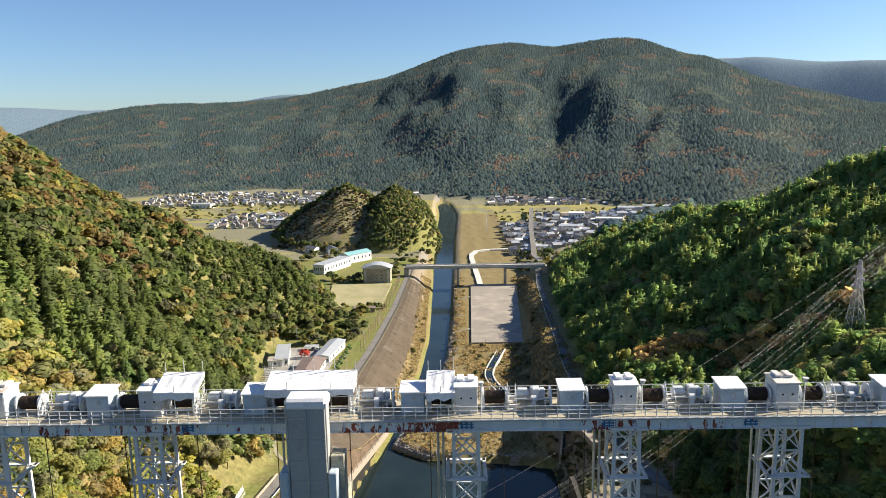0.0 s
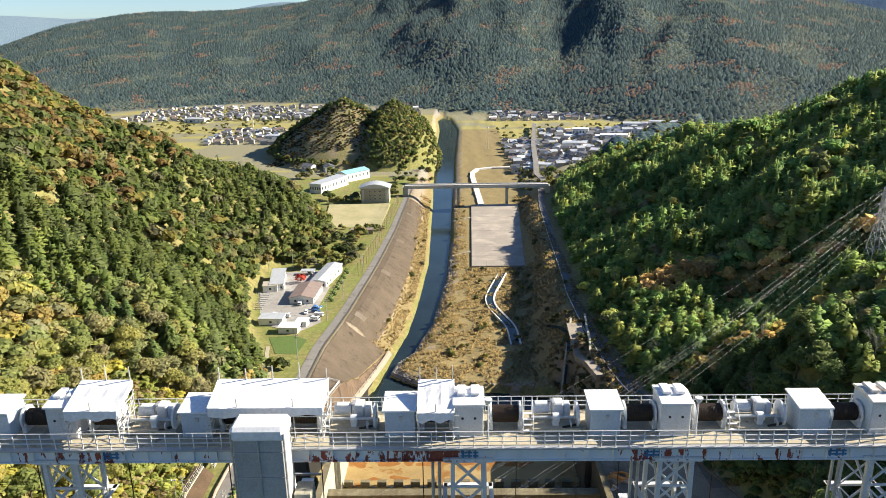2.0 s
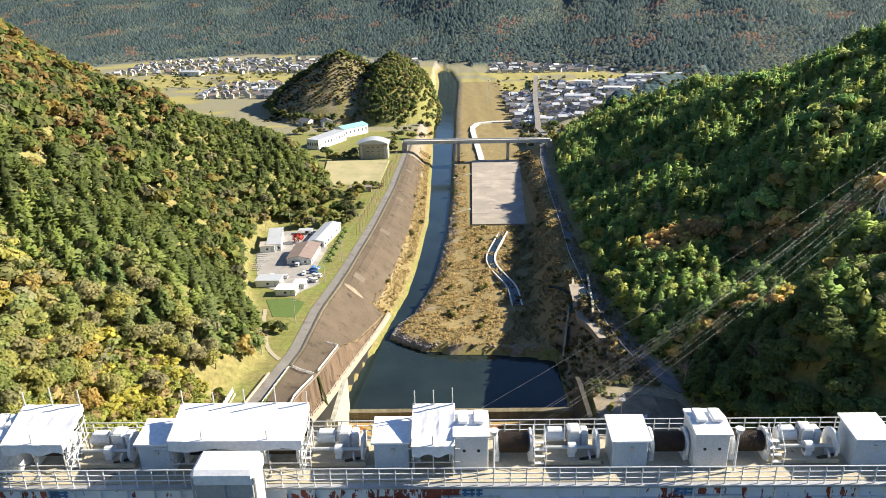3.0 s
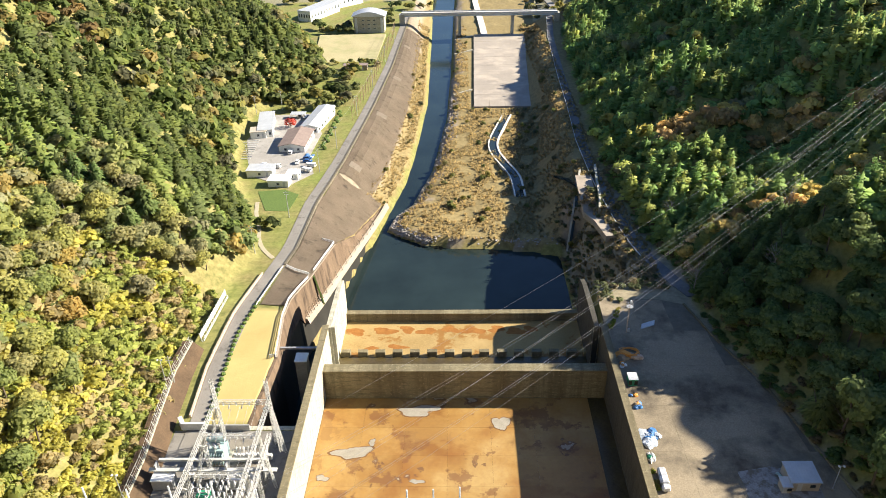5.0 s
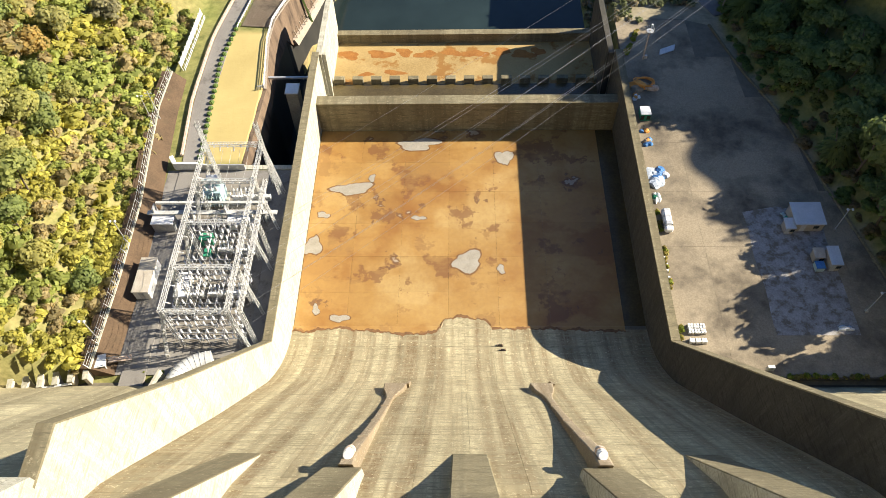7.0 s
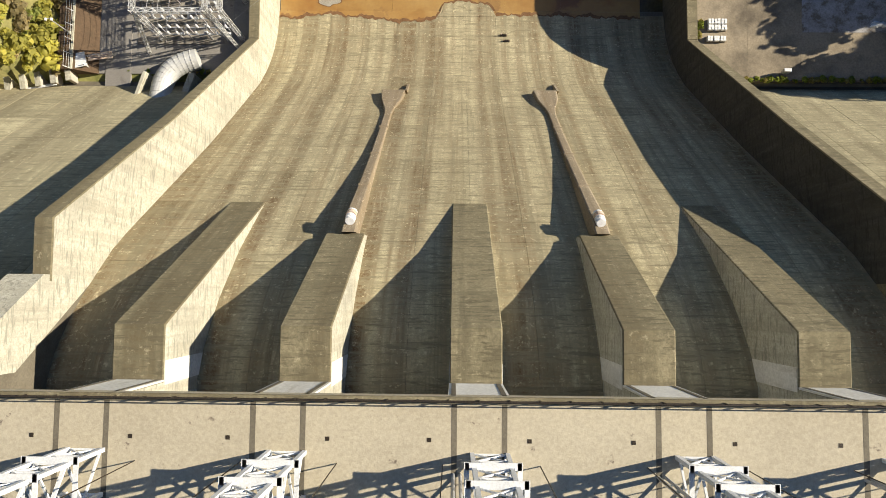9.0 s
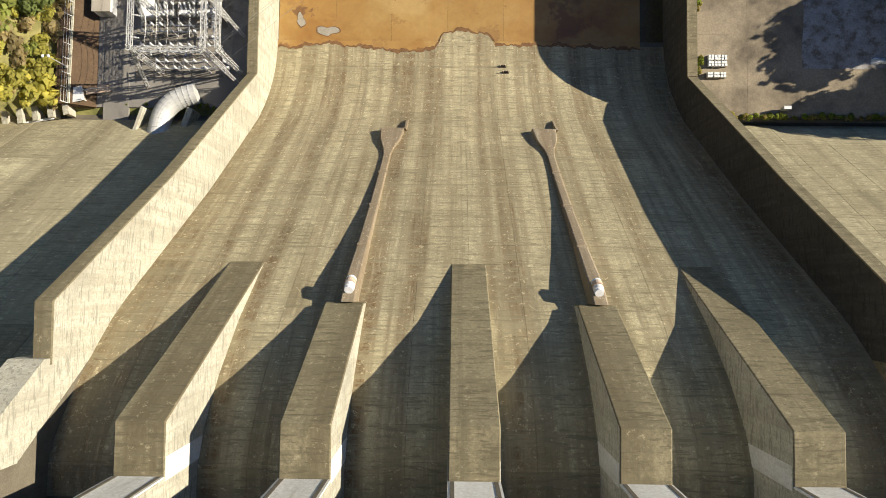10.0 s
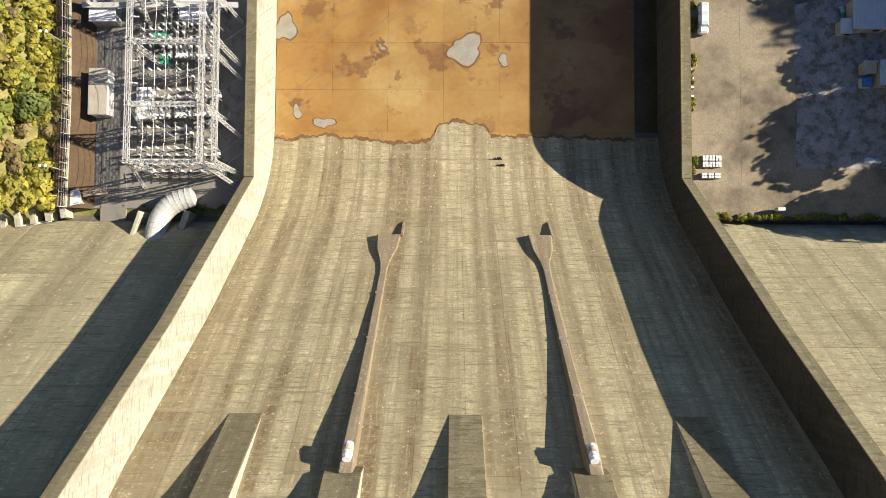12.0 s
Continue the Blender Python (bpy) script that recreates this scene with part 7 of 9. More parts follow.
def gable_walls(w, d, h, rise):
    bm = bmesh.new()
    prof = [(-w / 2, -1.0), (-w / 2, h), (0, h + rise), (w / 2, h), (w / 2, -1.0)]
    a = [bm.verts.new((x, -d / 2, z)) for x, z in prof]
    b = [bm.verts.new((x, d / 2, z)) for x, z in prof]
    for i in range(5):
        bm.faces.new((a[i], a[(i + 1) % 5], b[(i + 1) % 5], b[i]))
    bm.faces.new(a[::-1])
    bm.faces.new(b)
    bmesh.ops.recalc_face_normals(bm, faces=bm.faces)
    return bm


def building(name, x, y, z, w, d, h, rise, turn, wall_mat, roof_mat, label, category="house", windows=4, group=""):
    """A house with walls, roof, windows with frames, and a door; its ridge runs along its own y."""
    o = thing(name, (x, y, z), label, category, group)
    o.rotation_euler.z = radians(turn)
    part("wall", gable_walls(w, d, h, rise), wall_mat, o)
    if rise > 0.05:
        part("roof", gable_roof(w, d, h, rise), roof_mat, o)
    else:
        part("roof", box((0, 0, h + 0.12), (w + 0.6, d + 0.6, 0.24), bevel=0.04), roof_mat, o)
    for s in (-1, 1):
        for k in range(windows):
            v = -d / 2 + d * (k + 0.5) / windows
            fr = part("window", box((s * (w / 2 + 0.02), v, h * 0.55), (0.08, min(1.6, d / windows * 0.6), h * 0.36)), WHITE_PAINT, o)
            part("pane", box((s * (w / 2 + 0.05), v, h * 0.55), (0.06, min(1.4, d / windows * 0.5), h * 0.3)), GLASS, fr)
    for k in range(max(1, windows // 2)):
        u = -w / 2 + w * (k + 0.5) / max(1, windows // 2)
        fr = part("window", box((u, -d / 2 - 0.02, h * 0.55), (1.3, 0.08, h * 0.36)), WHITE_PAINT, o)
        part("pane", box((u, -d / 2 - 0.05, h * 0.55), (1.1, 0.06, h * 0.3)), GLASS, fr)
    part("door", box((w * 0.3, -d / 2 - 0.02, h * 0.4), (0.9, 0.07, h * 0.75)), GREY_METAL_ROOF, o)
    return o


lot = structure("car_park", slab([(-92.6, 332.6), (-101.5, 364), (-98.3, 401.6), (-76, 404), (-66.0, 372), (-66.5, 342), (-61.0, 320), (-70, 306), (-88, 318)], 0.2, 3.4), CAR_PARK, "pale asphalt yard sloping between the river offices")
for v in lot.data.vertices:
    v.co.z = float(floor_level(v.co.y)) + (0.14 if v.co.z > 2 else -2.0)
for k in range(9):
    y = 338 + k * 3.0
    structure("parking_line", box((-95.5 - 0.25 * k, y, float(floor_level(y)) + 0.3), (5.0, 0.18, 0.3)), WHITE_PAINT, "white painted parking bay line")

building("office_block", -95.3, 380.0, 1.4, 7.2, 26.0, 4.4, 0.0, 10, WHITE_WALL, GREY_METAL_ROOF, "long white office block with a grey flat roof", "office", 7)
steel = building("office_annex", -96.6, 368.5, 2.0, 7.4, 7.0, 3.6, 0.0, 10, WHITE_WALL, SAND_ROOF, "low white annex with a pale flat roof", "office", 2)
building("brown_hall", -75.2, 356.5, 2.5, 12.0, 21.0, 3.6, 1.3, -2, WHITE_WALL, BROWN_ROOF, "single-storey white hall under a brown metal roof", "hall", 5)
building("grey_hall", -70.2, 388.0, 1.0, 8.6, 30.0, 4.0, 0.9, -8, WHITE_WALL, GREY_METAL_ROOF, "white hall with a pale grey metal roof", "hall", 6)
building("grey_hall", -68.0, 404.5, 0.4, 6.0, 6.0, 3.4, 0.0, -8, WHITE_WALL, GREY_METAL_ROOF, "small flat-roofed block behind the grey hall", "hall", 2)
building("flat_store", -83.6, 320.0, 4.0, 11.0, 7.0, 3.2, 0.0, 0, WHITE_WALL, GREY_METAL_ROOF, "low white store with a flat white roof", "store", 3)
building("flat_store", -73.0, 308.5, 4.6, 8.6, 6.0, 3.0, 0.0, -3, WHITE_WALL, SHEET_WHITE, "white prefabricated store at the green plot", "store", 3)
building("flat_store", -68.8, 316.0, 4.3, 5.0, 5.0, 2.6, 0.0, -3, WHITE_WALL, SHEET_WHITE, "small white shed beside the parked trucks", "store", 1)
car_port = thing("carport", (-82.6, 397.5, 0.6), "open carport with a flat grey roof", "carport")
part("roof", box((0, 0, 2.6), (8.0, 4.6, 0.16)), GREY_METAL_ROOF, car_port)
for sx in (-3.7, 3.7):
    for sy in (-2.0, 2.0):
        part("post", box((sx, sy, 1.2), (0.14, 0.14, 2.7)), STEEL, car_port)


def car(x, y, z, turn, paint, label, truck=False):
    c = thing("truck" if truck else "car", (x, y, z), label, "truck" if truck else "car", "parked vehicles")
    c.rotation_euler.z = radians(turn)
    if truck:
        part("body", box((0, 0.9, 1.2), (1.8, 3.0, 0.9), bevel=0.06), WHITE_PAINT, c)
        part("cab", box((0, -1.5, 1.15), (1.8, 1.5, 1.6), bevel=0.16), paint, c)
        part("windscreen", box((0, -2.23, 1.5), (1.5, 0.06, 0.6)), GLASS, c)
    else:
        part("body", box((0, 0, 0.62), (1.7, 4.2, 0.66), bevel=0.16), paint, c)
        part("cab", box((0, 0.2, 1.15), (1.5, 2.3, 0.62), bevel=0.2), paint, c)
        part("windscreen", box((0, -0.92, 1.16), (1.3, 0.1, 0.42)), GLASS, c)
        for s in (-0.74, 0.74):
            part("side_window", box((s, 0.2, 1.18), (0.06, 1.8, 0.36)), GLASS, c)
    for sx in (-0.78, 0.78):
        for sy in (-1.3, 1.35):
            wheel = part("wheel", rod((sx - 0.1, sy, 0.32), (sx + 0.1, sy, 0.32), 0.32, sides=12), BLACK_RUBBER, c)
            part("rim", rod((sx - 0.11, sy, 0.32), (sx + 0.11, sy, 0.32), 0.18, sides=10), STEEL, wheel)


CAR_WHITE = surface("white_car_paint", (0.7, 0.7, 0.7), (0.8, 0.8, 0.8), 2, 8, 0.25, spec=0.6, bump=0)
CAR_BLUE = surface("blue_car_paint", (0.03, 0.10, 0.26), (0.05, 0.14, 0.34), 2, 8, 0.25, spec=0.6, bump=0)
CAR_GREY = surface("grey_car_paint", (0.12, 0.12, 0.13), (0.2, 0.2, 0.21), 2, 8, 0.3, spec=0.6, bump=0)
for x, y, tr, mat, lab, trk in ((-64.2, 322.5, 60, CAR_WHITE, "white light truck parked by the lane", True), (-63.4, 328.0, 70, CAR_WHITE, "white light truck parked by the lane", True), (-66.0, 333.5, 80, CAR_BLUE, "blue car parked in the yard", False), (-66.8, 337.2, 85, CAR_BLUE, "blue car parked in the yard", False), (-70.5, 332.0, 5, CAR_WHITE, "white van parked in the yard", False), (-76.0, 344.6, 0, CAR_WHITE, "white van parked at the hall", True), (-84.5, 329.5, 80, CAR_WHITE, "white van parked near the store", False), (-79.0, 327.0, 85, CAR_WHITE, "white van parked near the store", True), (-93.0, 372.0, 10, CAR_GREY, "grey car parked at the office", False), (-82.0, 397.5, 0, CAR_GREY, "grey car under the carport", False), (-79.2, 397.5, 0, CAR_WHITE, "white car under the carport", False)):
    car(x, y, float(floor_level(y)) + 0.16, tr, mat, lab, trk)
heap("blue_sheets", (-66.8, 341.0, 2.9), 2.6, 3.4, 1.4, [BLUE_TARP, SHEET_WHITE, BLUE_TARP], 8, "blue sheets and pipes stacked beside the lane", "tarpaulin heap", 21)

# the red maple of the car park
maple = thing("maple_tree", (-83.5, 381.5, 1.3), "bright red autumn maple in the car park", "tree")
r7 = random.Random(7)
bm = rod((0, 0, -0.3), (0, 0, 2.2), 0.18, sides=7, r2=0.12)
for k in range(5):
    a = k * 1.26
    rod((0, 0, 1.6), (1.6 * math.cos(a), 1.6 * math.sin(a), 3.2), 0.09, bm, 5, 0.03)
part("trunk", bm, BARK, maple)
crown_bm = bmesh.new()
for k in range(420):
    a, b = r7.uniform(0, 6.28), math.acos(r7.uniform(-0.3, 1))
    d = Vector((math.sin(b) * math.cos(a), math.sin(b) * math.sin(a), math.cos(b)))
    p = Vector((d.x * 3.0, d.y * 3.0, 2.9 + d.z * 1.9)) * 1.0 + Vector([r7.uniform(-0.4, 0.4) for _ in range(3)])
    u = d.cross(Vector((r7.random(), r7.random(), 0.3))).normalized() * 0.34
    w = d.cross(u).normalized() * 0.3
    crown_bm.faces.new([crown_bm.verts.new(p + q) for q in (u, w, -u, -w)])
part("crown", crown_bm, RED_LEAF, maple)

for i in range(18):
    t = i / 17
    y = 350 + 55 * t
    copy_thing(hedge_bush, Matrix.Translation((-62.6 + 0.8 * t + (1.5 if i % 3 == 0 else 0), y, float(floor_level(y)))) @ Matrix.Scale(1.6, 4))
structure("green_plot", slab([(-80.5, 301), (-73, 282), (-64, 281.5), (-63, 297.5), (-70, 303)], 4.4, 6.45), HEDGE, "bright green vegetable plot")
plot = bpy.data.objects["green_plot"]
for v in plot.data.vertices:
    v.co.z = float(floor_level(v.co.y)) + (0.12 if v.co.z > 5.5 else -1)
GARDEN_PATH = surface("gravel_path", (0.33, 0.29, 0.20), (0.46, 0.41, 0.30), 0.4, 4, 0.95)
structure("path_garden", ribbon(bent_line([(-78, 290, 5.9), (-76, 279, 6.5), (-72, 269, 7.1), (-69.5, 257, 7.9), (-66, 249, 8.5), (-61, 243, 8.9)], 18), 1.5, 0.7), GARDEN_PATH, "beige winding garden path")


def pole(x, y, z, h=10.0, label="grey utility pole with cross arms"):
    p = thing("utility_pole", (x, y, z), label, "utility pole", "utility poles")
    part("shaft", rod((0, 0, -0.5), (0, 0, h), 0.17, sides=8, r2=0.1), STEEL, p)
    for q in (h - 0.6, h - 1.4):
        part("cross_arm", bar((-0.9, 0, q), (0.9, 0, q), 0.1, 0.1), STEEL, p)
    for s in (-0.8, 0.0, 0.8):
        part("insulator", rod((s, 0, h - 0.55), (s, 0, h - 0.25), 0.07), PORCELAIN, p)


POLES = [(-62.4, 276.0), (-58.6, 321.7), (-55.4, 350.8), (-51.8, 399.9), (-48.6, 450), (-46.0, 505), (-44.0, 560), (-106.0, 401.9), (-94.1, 410.8), (-92.5, 332), (-67.6, 245.5), (-70.6, 176.0)]
for x, y in POLES:
    pole(x, y, max(ground_z(x, y), float(floor_level(y))), 11.0)
wires = thing("pole_wires", (0, 0, 0), "thin overhead wires between the utility poles", "cables")
for (xa, ya), (xb, yb) in zip(POLES[:6], POLES[1:7]):
    za, zb = float(floor_level(ya)) + 10.6, float(floor_level(yb)) + 10.6
    part("wire", tube([(xa + (xb - xa) * k / 8, ya + (yb - ya) * k / 8, za + (zb - za) * k / 8 - 4 * (k / 8) * (1 - k / 8)) for k in range(9)], 0.03, 4), CABLE, wires)

# leaning netting fence of the playing field
net = thing("field_net", (0, 0, 0), "tall rust-brown netting fence beside the lane", "fence")
NET = surface("brown_netting", (0.22, 0.13, 0.09), (0.32, 0.2, 0.14), 1.5, 8, 0.9)
for i in range(24):
    y = 392 + i * 8.4
    x = float(line_at(LEFT_ROAD, y)) - 4.6
    z = float(floor_level(y))
    part("post", rod((x, y, z - 0.4), (x, y, z + 8.0), 0.12, sides=6), NET, net)
    if i < 23:
        x2 = float(line_at(LEFT_ROAD, y + 8.4)) - 4.6
        for q in (2.5, 5.2, 7.9):
            part("rail", bar((x, y, z + q), (x2, y + 8.4, float(floor_level(y + 8.4)) + q), 0.07, 0.07), NET, net)

# school on the flat
structure("playing_field", slab([(-97.5, 541), (-101.0, 577), (-51.6, 578), (-52.3, 506), (-84, 506)], -4.0, -1.75), surface("sand_field", (0.33, 0.29, 0.155), (0.43, 0.38, 0.215), 0.05, 3, 0.95, stain=(0.26, 0.27, 0.12), stain_scale=0.08, stain_at=(0.5, 0.7)), "pale yellow playing field beside the lane")
hall = thing("assembly_hall", (-64.8, 592.0, -2.8), "grey assembly hall with a curved roof", "hall")
part("wall", box((0, 0, 5.6), (23.0, 14.0, 13.2), bevel=0.1), WALL_CONCRETE, hall)
bm = bmesh.new()
arc = [(-13.0 + 26.0 * i / 12, 12.2 + 3.4 * math.sin(math.pi * i / 12)) for i in range(13)]
a = [bm.verts.new((x, -8.0, z)) for x, z in arc]
b = [bm.verts.new((x, 8.0, z)) for x, z in arc]
for i in range(12):
    bm.faces.new((a[i], a[i + 1], b[i + 1], b[i]))
bm.faces.new(a)
bm.faces.new(b[::-1])
bmesh.ops.recalc_face_normals(bm, faces=bm.faces)
part("roof", bm, GREY_METAL_ROOF, hall)
for i in range(3):
    for j in range(3):
        w = part("window", box((-4.2 + i * 4.2, -7.03, 3.4 + j * 3.0), (2.0, 0.1, 1.0)), WHITE_PAINT, hall)
        part("pane", box((-4.2 + i * 4.2, -7.1, 3.4 + j * 3.0), (1.7, 0.06, 0.75)), GLASS, w)
for s in (-9.6, 9.6):
    part("buttress", box((s, -7.3, 5.0), (1.6, 0.6, 12.0)), GREY_METAL_ROOF, hall)
building("school_wing", -112.6, 646.0, -3.6, 12.0, 44.0, 8.6, 0.0, -24, WHITE_WALL, GREY_METAL_ROOF, "long white school wing with rows of windows", "school", 10)
building("school_gym", -97.5, 690.0, -4.0, 15.0, 30.0, 8.0, 2.0, -40, WHITE_WALL, TEAL_ROOF, "white school hall with a pale teal roof", "school", 6)
building("club_shed", -63.4, 489.0, -1.6, 15.0, 5.0, 3.2, 0.0, 2, WOOD, BROWN_ROOF, "low dark club shed beside the field", "shed", 5)
building("bank_house", -128, 735, -4.6, 10, 12, 5.5, 2.0, 20, WHITE_WALL, TILE_ROOF, "white house with a dark tile roof", "house", 3)
building("bank_house", -150, 742, -4.8, 9, 13, 5.2, 2.0, 60, WHITE_WALL, TILE_ROOF, "white house with a dark tile roof", "house", 3)
building("bank_house", -140, 765, -5.0, 11, 12, 5.6, 2.2, 5, WHITE_WALL, TILE_ROOF, "white house with a dark tile roof", "house", 3)

# road bridge over the river
rb = thing("road_bridge", (0, 612.0, 0), "slim pale girder road bridge over the river", "bridge")
part("deck", box((19.0, 0, 5.0), (122.0, 7.5, 0.6), bevel=0.05), WHITE_PATH, rb)
for s in (-2.4, 2.4):
    part("girder", box((19.0, s, 3.9), (120.0, 0.6, 1.6)), PALE_BLUE, rb)
for s in (-3.6, 3.6):
    part("parapet", box((19.0, s, 5.8), (122.0, 0.2, 1.0)), PALE_STEEL, rb)
for x in (3.6, 45.0):
    pr = part("bridge_pier", box((x, 0, -5.6), (2.2, 5.6, 18.0), bevel=0.3), WALL_CONCRETE, rb)
    part("pier_cap", box((x, 0, 2.8), (2.8, 6.4, 0.9)), WALL_CONCRETE, pr)
for x in (-41.5, 79.5):
    part("abutment", box((x, 0, 0.5), (4.0, 8.0, 8.6)), WALL_CONCRETE, rb)

# ---- pylon and power lines ----
pylon = thing("pylon", (156.5, 270.0, 0), "grey lattice power pylon standing in the woods", "pylon")
pz, ph = ground_z(156.5, 270.0) - 1.0, 75.6 - ground_z(156.5, 270.0) + 1.0
H0 = pz
legs = [(-3.4, -3.4), (3.4, -3.4), (3.4, 3.4), (-3.4, 3.4)]
def leg_at(k, t):
    s = np.interp(t, (0, 0.62, 1.0), (1.0, 0.3, 0.1))
    return Vector((legs[k][0] * s, legs[k][1] * s, H0 + ph * t))
steps_t = [0, 0.14, 0.27, 0.39, 0.50, 0.60, 0.69, 0.77, 0.85, 0.93, 1.0]
for k in range(4):
    bm = bmesh.new()
    for t0, t1 in zip(steps_t, steps_t[1:]):
        bar(leg_at(k, t0), leg_at(k, t1), 0.26, 0.26, bm)
    part("leg", bm, STEEL, pylon)
for t0, t1 in zip(steps_t, steps_t[1:]):
    for k in range(4):
        j = (k + 1) % 4
        for p, q in ((leg_at(k, t0), leg_at(j, t1)), (leg_at(j, t0), leg_at(k, t1)), (leg_at(k, t1), leg_at(j, t1))):
            part("brace", bar(p, q, 0.13, 0.13), STEEL, pylon)
ARMS = ((0.66, 4.2), (0.78, 3.8), (0.90, 3.4))
for t, l in ARMS:
    for s in (-1, 1):
        bm = bmesh.new()
        tip = Vector((0, s * l, H0 + ph * t))
        for k in range(4):
            bar(leg_at(k, t + (0.03 if k % 2 else -0.01)), tip, 0.12, 0.12, bm)
        arm = part("arm", bm, STEEL, pylon)
        part("insulator", rod(tip, tip - Vector((0.8, 0, 0.9)), 0.12), PORCELAIN, arm)

span = thing("power_lines", (0, 0, 0), "aluminium power lines sagging from pylon to switchyard", "power lines")
starts = [(156.5, 270 + s * l, H0 + ph * t - 0.9) for t, l in ARMS for s in (1, -1)] + [(156.5, 270.0, H0 + ph)]
# arm of the pylon, place on the gantry, sag
RUNS = ((4, 138.0, 20.5, 9.0), (2, 135.0, 22.0, 8.0), (4, 129.0, 22.0, 10.0), (0, 123.0, 24.0, 4.0), (5, 117.6, 24.0, 9.0), (3, 120.0, 21.0, 8.0), (1, 117.2, 18.5, 6.0), (6, 148.0, 22.5, 4.0))
for k, y, z, sag in RUNS:
    a, b = Vector((XR + 2.4, y, z)), Vector(starts[k])
    n = 24
    pts = [a.lerp(b, i / n) - Vector((0, 0, 4 * sag * (i / n) * (1 - i / n))) for i in range(n + 1)]
    part("wire", tube(pts, 0.02, 5), CABLE, span)
for b in starts:
    b = Vector(b)
    e = b + Vector((220, 190, 75))
    pts = [b.lerp(e, i / 10) - Vector((0, 0, 4 * 8.0 * (i / 10) * (1 - i / 10))) for i in range(11)]
    part("wire", tube(pts, 0.02, 5), CABLE, span)

# bare trees among the right-hand woods
for x, y, s in ((71.0, 215.0, 1.0), (88.0, 206.0, 0.9), (101.0, 232.0, 1.1), (112.0, 190.0, 1.2), (76.0, 262.0, 0.8)):
    t = thing("bare_tree", (x, y, ground_z(x, y) - 0.5), "leafless grey tree among the conifers", "tree", "bare trees in the woods")
    r9 = random.Random(int(x))
    bm = rod((0, 0, 0), (0.3, 0.1, 9 * s), 0.22, sides=7, r2=0.1)
    twig = bmesh.new()
    for k in range(16):
        a, z = r9.uniform(0, 6.28), 9 * s * r9.uniform(0.4, 1.0)
        l = r9.uniform(1.6, 3.2) * s
        e = Vector((l * math.cos(a), l * math.sin(a), z + l * 0.8))
        rod((0.2, 0, z), e, 0.08, bm, 5, 0.03)
        for q in range(5):
            rod(e.lerp(Vector((0.2, 0, z)), r9.uniform(0, 0.6)), e + Vector((r9.uniform(-1, 1), r9.uniform(-1, 1), r9.uniform(0.2, 1.2))), 0.03, twig, 4, 0.012)
    part("trunk", bm, PALE_BARK, t)
    part("twig_spray", twig, PALE_BARK, t)

# ---- the town ----
def town_house(k):
    r = random.Random(100 + k)
    w, d, h = r.uniform(5.5, 8), r.uniform(7, 10), r.choice((3.0, 4.6, 5.0))
    roof = [TILE_ROOF, TILE_ROOF, BROWN_ROOF, GREY_METAL_ROOF, TILE_ROOF, SHEET_WHITE][k % 6]
    o = thing("town_house", (0, 0, 0), ("two-storey" if h > 4 else "single-storey") + " pale town house with " + ("dark tile roof", "dark tile roof", "brown roof", "grey metal roof", "dark tile roof", "white roof")[k % 6], "house", "houses of the town")
    part("wall", gable_walls(w, d, h, 1.9), TOWN_WALL if k % 3 else SAND_ROOF, o)
    part("roof", gable_roof(w, d, h, 1.9, 0.6, 0.25), roof, o)
    for s in (-1, 1):
        part("window", box((s * 1.8, -d / 2 - 0.05, h * 0.6), (1.8, 0.1, 1.2)), GLASS, o)
    return o


town_rng = random.Random(31)
protos = [town_house(k) for k in range(6)]
spots = []
def try_spot(x, y, gap):
    for a, b in spots:
        if abs(a - x) < gap and abs(b - y) < gap:
            return False
    spots.append((x, y))
    return True


BLOCKS = ((64, 150, 745, 960, 210, 8.5), (120, 330, 830, 1060, 240, 9.5), (60, 330, 1190, 1290, 150, 10), (-330, -180, 930, 1060, 110, 11), (-560, -170, 1190, 1400, 260, 11), (-300, 20, 1200, 1330, 110, 12))
placed, extra = 0, []
for x0, x1, y0, y1, n, gap in BLOCKS:
    tries = 0
    got = 0
    while got < n and tries < 4000:
        tries += 1
        x, y = town_rng.uniform(x0, x1), town_rng.uniform(y0, y1)
        if x > float(line_at(RIGHT_FOOT, y)) - 8 or (x < 0 and x < float(line_at(LEFT_FOOT, y)) + 8):
            continue
        if float(mountains(np.array(x), np.array(y))) > 0 or -60 < x < 62 or not try_spot(x, y, gap):
            continue
        m = Matrix.Translation((x, y, ground_z(x, y))) @ Matrix.Rotation(radians(town_rng.choice((10, 12, 100, 95, 60)) + town_rng.uniform(-6, 6)), 4, "Z")
        if placed < 6:
            protos[placed].matrix_basis = m
        elif placed < 290:
            copy_thing(protos[town_rng.randint(0, 5)], m)
        else:
            extra.append((m, town_rng.uniform(5, 7.5), town_rng.uniform(6, 9.5), town_rng.choice((2.8, 4.6, 5.0)), town_rng.random()))
        placed += 1
        got += 1


